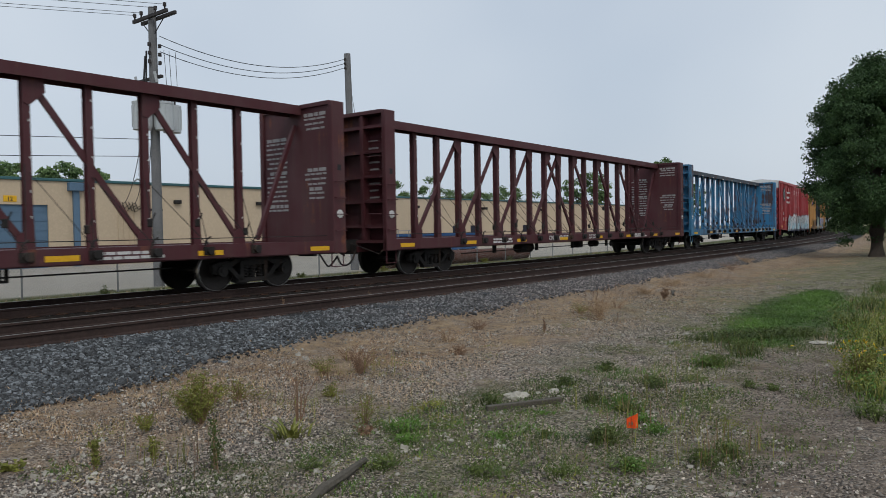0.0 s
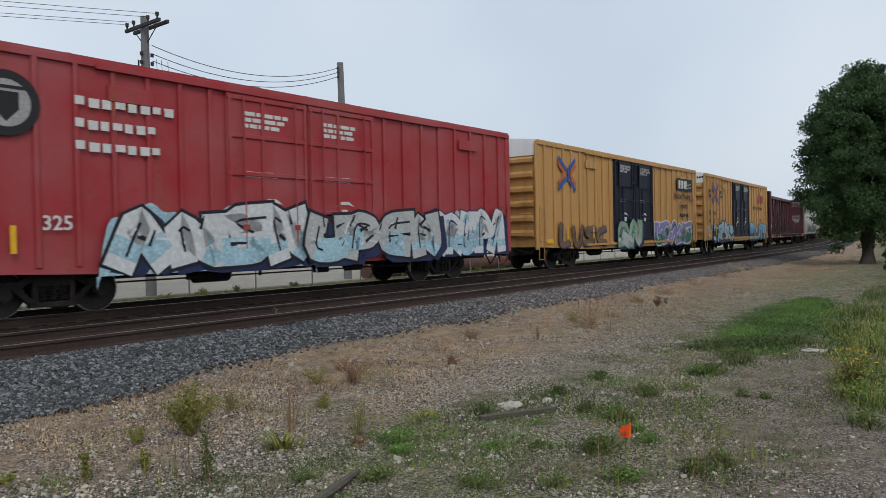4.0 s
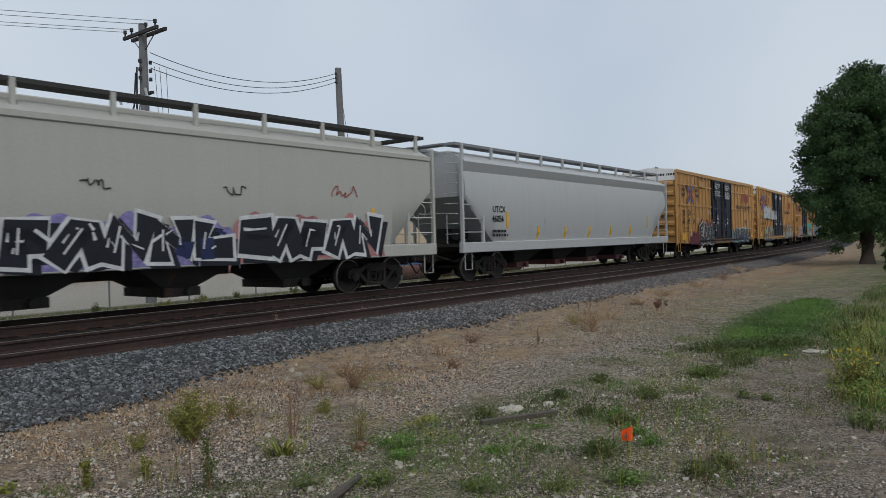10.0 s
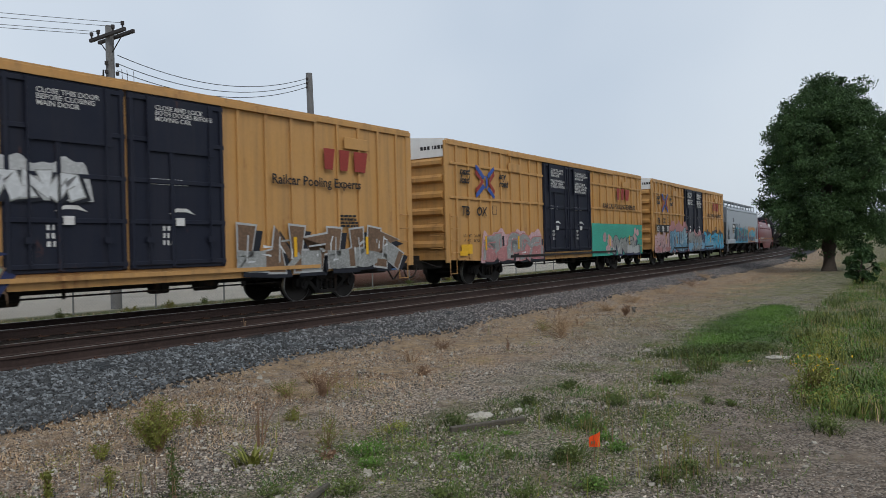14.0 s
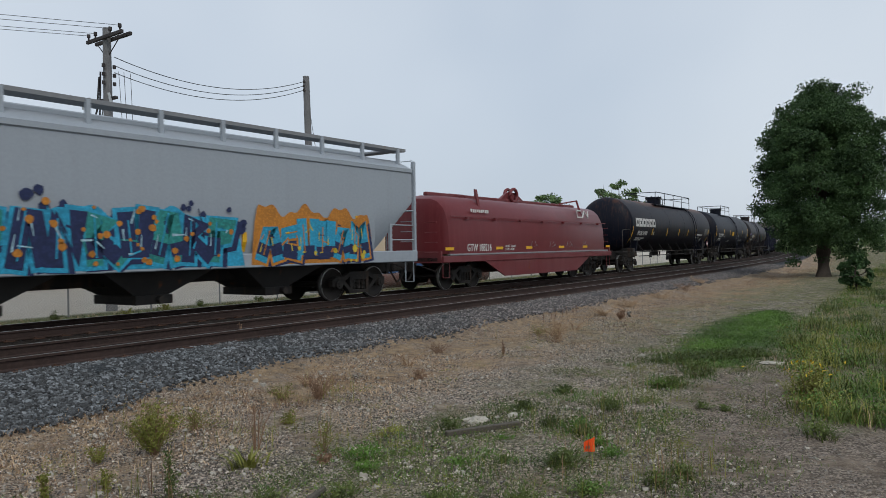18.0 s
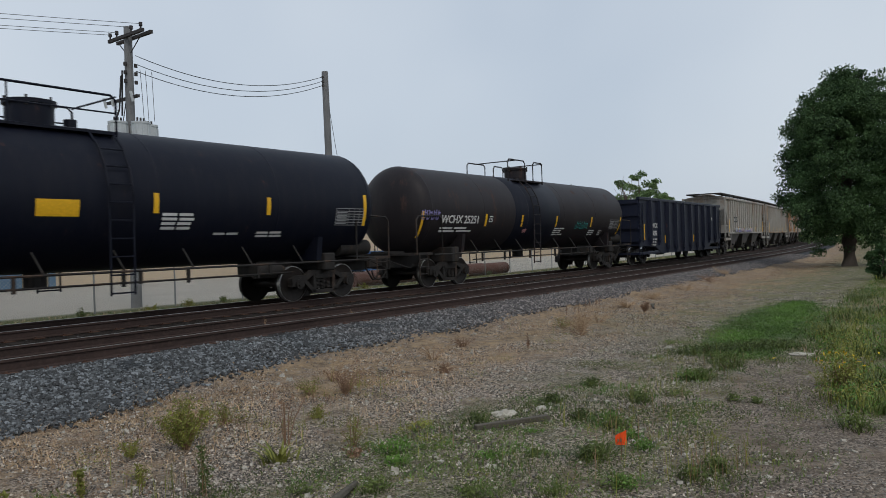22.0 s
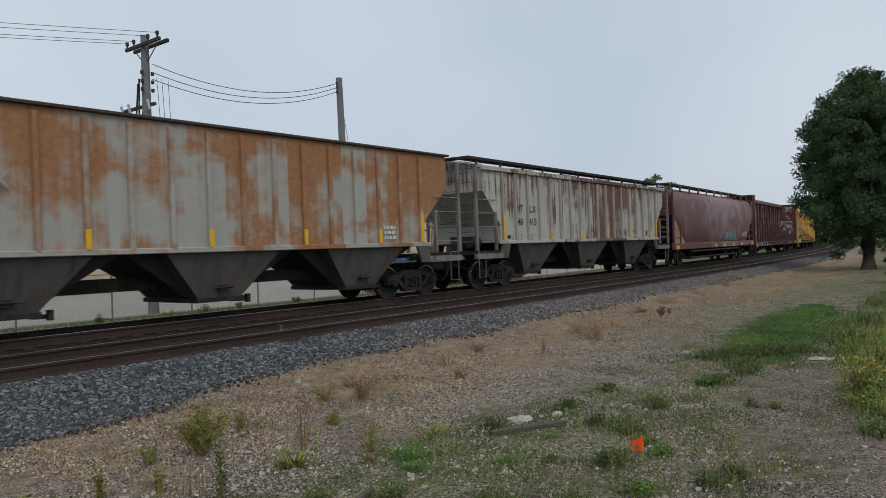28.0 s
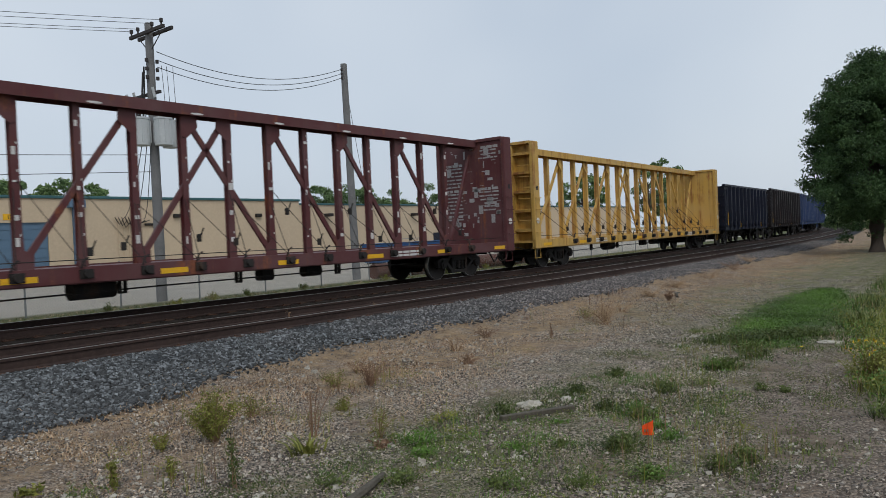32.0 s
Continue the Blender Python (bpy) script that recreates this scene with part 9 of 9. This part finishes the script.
# marker flag
flag = thing("marker_flag", "bright orange survey flag on a thin wire", "flag", pose(5.82, 2.62, ground_z(5.82, 2.62), 0, 0, -52))
part("wire", Shape().tube([(0, 0, 0), (0.01, 0, 0.2)], 0.0025, 5), UNDER, flag)
ORANGE = plain("orange_vinyl", (0.85, 0.09, 0.015), 0.45, 0, 0.12, 12)
s = Shape()
for i in range(6):
    x0, x1 = -0.05 + i * 0.016, -0.05 + (i + 1) * 0.016
    w0, w1 = 0.008 * math.sin(i * 1.1), 0.008 * math.sin((i + 1) * 1.1)
    t0, t1 = 0.15 + 0.008 * i, 0.15 + 0.008 * (i + 1)
    s.add([(x0, w0, 0.07), (x1, w1, 0.07), (x1, w1, t1), (x0, w0, t0), (x0, w0 + 0.001, 0.07), (x1, w1 + 0.001, 0.07), (x1, w1 + 0.001, t1), (x0, w0 + 0.001, t0)], [(0, 1, 2, 3), (7, 6, 5, 4)])
part("vinyl", s, ORANGE, flag)
part("small_print", Shape().box(-0.035, -0.022, -0.012, -0.009, 0.1, 0.125).box(-0.012, 0.0, -0.012, -0.009, 0.1, 0.125), RUSSET, flag)

# ---------------------------------------------------------------- beyond the railway: fence, yard, building
GALV = plain("galvanised_steel", (0.26, 0.27, 0.27), 0.55, 0.5, 0.25)
MESH_WIRE = plain("fence_wire", (0.3, 0.31, 0.31), 0.5, 0.4, 0.2)
fence = thing("chain_link_fence", "low galvanised chain-link fence along the yard", "fence")
FENCE_Y, FENCE_LOW, FENCE_TOP = 23.35, -0.54, 0.95
for i in range(26):
    x = 3.2 + i * 2.93
    y = FENCE_Y + bend_y(x) * 1.0
    part("fence_post", Shape().tube([(x, y, FENCE_LOW - 0.1), (x, y, FENCE_TOP + 0.05)], 0.03, 8), GALV, fence, smooth=60)
    if i < 25:
        x2 = x + 2.93
        y2 = FENCE_Y + bend_y(x2)
        part("top_rail", Shape().tube([(x, y, FENCE_TOP), (x2, y2, FENCE_TOP)], 0.02, 6), GALV, fence, smooth=60)
vs, fs = [], []
x = 3.2
while x < 60:
    for way in (-1, 1):
        xa, xb = x, x + way * (FENCE_TOP - FENCE_LOW)
        ya, yb = FENCE_Y + bend_y(xa), FENCE_Y + bend_y(xb)
        n = len(vs)
        vs += [(xa - 0.004, ya, FENCE_LOW), (xa + 0.004, ya, FENCE_LOW), (xb + 0.004, yb, FENCE_TOP), (xb - 0.004, yb, FENCE_TOP)]
        fs.append((n, n + 1, n + 2, n + 3))
    x += 0.11
net = part("wire_netting", raw_mesh("wire_netting", np.array(vs), np.array(fs), MESH_WIRE), MESH_WIRE, fence)
tagged(net, kind="stuff")

WALL_TAN = plain("tan_painted_block", (0.52, 0.42, 0.3), 0.9, 0, 0.08, 2.5, 0.3)
TEAL = plain("teal_metal_trim", (0.05, 0.13, 0.14), 0.5, 0.2, 0.15)
DOOR_BLUE = plain("slate_blue_door", (0.1, 0.17, 0.25), 0.6, 0, 0.15)
building = thing("warehouse", "long low tan warehouse with a teal roof edge", "building", kind="structure")
BY, BZ = 45.0, -0.56


def wall_run(x0, x1, y, top, openings=()):
    """A wall of thickness 0.3 with openings (xa, xb, za, zb) cut right through."""
    edge = x0
    for xa, xb, za, zb in openings:
        part("wall", Shape().box(edge, xa, y, y + 0.3, BZ, top), WALL_TAN, building)
        part("wall", Shape().box(xa, xb, y, y + 0.3, zb, top), WALL_TAN, building)
        if za > BZ + 0.05:
            part("wall", Shape().box(xa, xb, y, y + 0.3, BZ, za), WALL_TAN, building)
        edge = xb
    part("wall", Shape().box(edge, x1, y, y + 0.3, BZ, top), WALL_TAN, building)


wall_run(-40, 38, BY, 4.55, [(15.0, 19.0, BZ, 3.15)])
part("wall", Shape().box(37.7, 38.0, BY + 0.3, BY + 30, BZ, 4.55), WALL_TAN, building)
wall_run(38.0, 100, BY + 0.4, 4.3)
part("roof", Shape().box(-40, 38, BY + 0.3, BY + 30, 4.3, 4.45), TEAL, building)
part("roof", Shape().box(38, 100, BY + 0.7, BY + 30, 4.1, 4.2), TEAL, building)
part("roof_edge", Shape().soft_box(-40.1, 38.1, BY - 0.12, BY + 0.35, 4.55, 4.72, 0.03), TEAL, building)
part("roof_edge", Shape().soft_box(38.1, 100, BY + 0.28, BY + 0.75, 4.3, 4.44, 0.03), TEAL, building)
dock = part("dock_door", Shape().box(15.0, 19.0, BY + 0.12, BY + 0.2, BZ, 3.15), DOOR_BLUE, building, "slate blue overhead door")
for i in range(6):
    z = BZ + 0.55 + i * 0.55
    part("door_groove", Shape().box(15.05, 18.95, BY + 0.09, BY + 0.12, z, z + 0.04), DOOR_BLUE, dock)
part("dock_sign", Shape().soft_box(16.6, 17.3, BY - 0.03, BY, 3.3, 3.65, 0.01), YELLOW_MARK, building, "small yellow dock sign")
lettering(building, "12", 0.32, 16.78, 3.36, BY - 0.034, BLACK_MARK)
pipe = part("downpipe", Shape().box(20.4, 20.75, BY - 0.2, BY - 0.02, BZ, 4.0).soft_box(20.1, 21.1, BY - 0.4, BY, 4.0, 4.5, 0.03), DOOR_BLUE, building, "blue-grey downpipe with a hopper head")
for i in range(4):
    x = 23.2 + i * 0.35
    part("conduit", Shape().tube([(x, BY - 0.06, 0.4), (x, BY - 0.06, 3.3 - 0.2 * (i % 2))], 0.035, 6), WALL_TAN, building)
s = Shape()
for i in range(7):
    s.tube([(23.0 + i * 0.22, BY - 0.1, 3.4), (23.2 + i * 0.2, BY - 0.25, 2.95 - 0.1 * (i % 3)), (23.5 + i * 0.3, BY - 0.12, 3.2)], 0.03, 5)
part("service_cables", s, UNDER, building, "tangle of black service cables")
part("meter_box", Shape().soft_box(25.0, 26.2, BY - 0.15, BY, 2.85, 3.0, 0.02), UNDER, building)
for x in (27.3, 34.0, 41.2, 52, 63, 75):
    lamp = Shape().soft_box(x - 0.25, x + 0.25, BY - 0.25, BY - 0.002 if x < 38 else BY + 0.398, 3.35, 3.6, 0.03)
    part("wall_lamp", lamp, UNDER, building)
for x in (55, 58, 61, 66, 71):
    part("window", Shape().box(x, x + 1.0, BY + 0.38, BY + 0.396, 0.9, 1.7), BLACK_DOOR, building, "small dark window")
part("roof_vent", Shape().tube([(26.0, BY + 3, 4.4), (26.0, BY + 3, 5.0), (26.2, BY + 3, 5.15), (26.4, BY + 3, 5.05)], 0.06, 6), GALV, building)

# rusty pipes and blue bins in the yard
RUST_PIPE = plain("rusty_steel_pipe", (0.13, 0.06, 0.045), 0.85, 0.1, 0.3)
for i, (x0, x1, y) in enumerate([(25.0, 38.5, 24.3), (27.0, 37.0, 25.0)]):
    s = Shape()
    n = 18
    s.loft([[(x, y + bend_y(x0) * 0.9 + r * math.cos(k * math.tau / n), -0.2 + r * math.sin(k * math.tau / n)) for k in range(n)] for x, r in ((x0 + 0.02, 0.3), (x0, 0.36), (x1, 0.36), (x1 - 0.02, 0.3))])
    tagged(part("steel_pipe", s, RUST_PIPE, smooth=40), "long rusty steel pipe lying in the yard", "pipe")
BIN_BLUE = plain("blue_bin_paint", (0.03, 0.1, 0.25), 0.6, 0, 0.3)
for i, (x, y) in enumerate([(40.5, 38), (44.2, 38.6), (47.9, 39.2), (51.6, 39.8)]):
    b = thing("waste_container", "blue steel waste container in the yard", "container", pose(x, y, -0.56), group="blue waste containers")
    part("body", Shape().loft([[(-1.6, -0.9, 0.15), (1.6, -0.9, 0.15), (1.6, 0.9, 0.15), (-1.6, 0.9, 0.15)], [(-1.75, -1.0, 1.5), (1.75, -1.0, 1.5), (1.75, 1.0, 1.5), (-1.75, 1.0, 1.5)]]), BIN_BLUE, b)
    part("rim", Shape().box(-1.8, 1.8, -1.06, -0.96, 1.45, 1.55).box(-1.8, 1.8, 0.96, 1.06, 1.45, 1.55), BIN_BLUE, b)
    for kx in (-1.3, 1.3):
        part("skid", Shape().box(kx - 0.08, kx + 0.08, -0.9, 0.9, 0, 0.15), UNDER, b)
gate = thing("yard_gate", "chain-link yard gate standing open", "gate", pose(33.5, 30.5, -0.56, 0, 0, 15))
for x in (0.0, 1.5, 3.0):
    part("gate_post", Shape().tube([(x, 0, 0), (x, 0, 1.9)], 0.03, 8), GALV, gate)
for z in (0.1, 1.0, 1.85):
    part("gate_rail", Shape().tube([(0, 0, z), (3.0, 0, z)], 0.022, 6), GALV, gate)

# ---------------------------------------------------------------- utility poles and wires
POLE_WOOD = plain("weathered_pole_wood", (0.19, 0.192, 0.195), 0.9, 0, 0.3, 10, 0.5)
ARM_WOOD = plain("dark_arm_wood", (0.055, 0.05, 0.05), 0.9, 0, 0.3, 10, 0.5)
CAN_GREY = plain("pale_grey_transformer", (0.5, 0.53, 0.54), 0.5, 0.0, 0.1, 6)
WIRE = plain("black_wire", (0.02, 0.02, 0.022), 0.6, 0, 0.1)
pole_a = thing("utility_pole", "wooden utility pole with a grey transformer bank", "utility pole", pose(14.05, 24.4, -0.56))
part("pole", Shape().tube([(0, 0, -0.3), (0, 0, 9.95)], [0.19, 0.135], 14), POLE_WOOD, pole_a, smooth=50)
for dx in (-0.16, 0.16):
    part("cross_arm", Shape().soft_box(dx - 0.05, dx + 0.05, -1.25, 1.0, 9.52, 9.64, 0.01), ARM_WOOD, pole_a)
for y in (-1.1, -0.5, 0.45, 0.9):
    s = Shape().tube([(-0.16, y, 9.64), (-0.16, y, 9.74)], 0.03, 8).tube([(-0.16, y, 9.74), (-0.16, y, 9.86)], 0.06, 10)
    part("insulator", s, ARM_WOOD, pole_a, smooth=50)
for k2 in (-1, 1):
    part("arm_brace", Shape().beam((0, 0, 8.9), (0.05, k2 * 0.7, 9.5), 0.03, 0.02), ARM_WOOD, pole_a)
part("lower_arm", Shape().soft_box(-0.06, 0.06, -0.55, 1.5, 7.4, 7.5, 0.01), ARM_WOOD, pole_a)
for y in (0.9, 1.4, -0.4):
    part("fuse_cutout", Shape().tube([(-0.12, y, 7.25), (-0.2, y, 7.6)], 0.05, 7), CAN_GREY, pole_a)
for z in (8.0, 8.3, 8.6):
    for k2 in (-0.2, 0.2):
        part("spool_insulator", Shape().tube([(k2, -0.1, z - 0.06), (k2, -0.1, z + 0.06)], 0.06, 8), ARM_WOOD, pole_a)
for dx, dy in ((-0.55, -0.12), (0.05, -0.55), (0.6, -0.12)):
    can = part("transformer", Shape().tube([(dx, dy, 5.55), (dx, dy, 6.45)], 0.31, 18).tube([(dx, dy, 6.45), (dx, dy, 6.52)], 0.33, 18), CAN_GREY, pole_a, "pale grey transformer can", smooth=40)
    for i in range(10):
        a = i * math.tau / 10
        part("cooling_fin", Shape().beam((dx + 0.31 * math.cos(a), dy + 0.31 * math.sin(a), 5.65), (dx + 0.31 * math.cos(a), dy + 0.31 * math.sin(a), 6.4), 0.03, 0.05), CAN_GREY, can)
    for i in range(3):
        part("bushing", Shape().tube([(dx - 0.12 + 0.12 * i, dy, 6.5), (dx - 0.12 + 0.12 * i, dy, 6.68)], 0.035, 7), ARM_WOOD, can)
part("riser_cables", Shape().tube([(-0.25, 0.1, 8.2), (-0.35, 0.1, 7.0), (-0.5, 0.1, 6.6)], 0.03, 6).tube([(-0.2, 0.1, 8.4), (-0.25, 0.1, 6.8)], 0.03, 6), WIRE, pole_a)
pole_b = thing("utility_pole", "plain weathered wooden utility pole", "utility pole", pose(24.35, 25.2, -0.56))
part("pole", Shape().tube([(0.25, 0, -0.3), (0, 0, 10.25)], [0.2, 0.15], 14), POLE_WOOD, pole_b, smooth=50)
for z in (9.55, 9.75, 9.95):
    part("spool_insulator", Shape().tube([(-0.2, -0.05, z - 0.05), (-0.2, -0.05, z + 0.05)], 0.05, 8), ARM_WOOD, pole_b)


def wire(label, a, b, sag, r=0.011):
    a, b = Vector(a), Vector(b)
    pts = [a.lerp(b, i / 24) - Vector((0, 0, 4 * sag * (i / 24) * (1 - i / 24))) for i in range(25)]
    tagged(part("power_line", Shape().tube(pts, r, 5), WIRE, smooth=60), label, "wire")


for za, zb in ((8.4, 9.4), (8.1, 9.2), (7.85, 9.0)):
    wire("black sagging wire between the poles", (14.25, 24.3, za), (24.15, 25.15, zb), 0.7, 0.014)
for y in (-1.1, -0.5, 0.45, 0.9):
    wire("thin power line leaving the pole", (13.9, 24.4 + y, 9.25), (-30, 48 + y * 1.4, 10.0), 0.5, 0.009)
wire("low black service wire from the pole", (13.9, 24.4, 4.7), (-30, 44, 5.6), 0.4, 0.012)
wire("low black service wire from the pole", (13.9, 24.4, 4.1), (-30, 46, 4.6), 0.4, 0.012)
wire("thin guy wire beside the pole", (24.4, 25.2, 8.9), (25.9, 25.4, 2.2), 0.05, 0.012)
for i in range(4):
    wire("service cable to the building", (14.1, 24.5, 7.6 - 0.5 * i), (23.5 + i * 0.7, 44.9, 3.3), 1.2, 0.018)
for dx in (0.1, 0.3, 0.55):
    wire("drop wire to the transformers", (14.25 + dx, 24.2, 7.9), (14.3 + dx * 0.9, 24.1, 6.1), -0.1, 0.009)

consist()
motions()
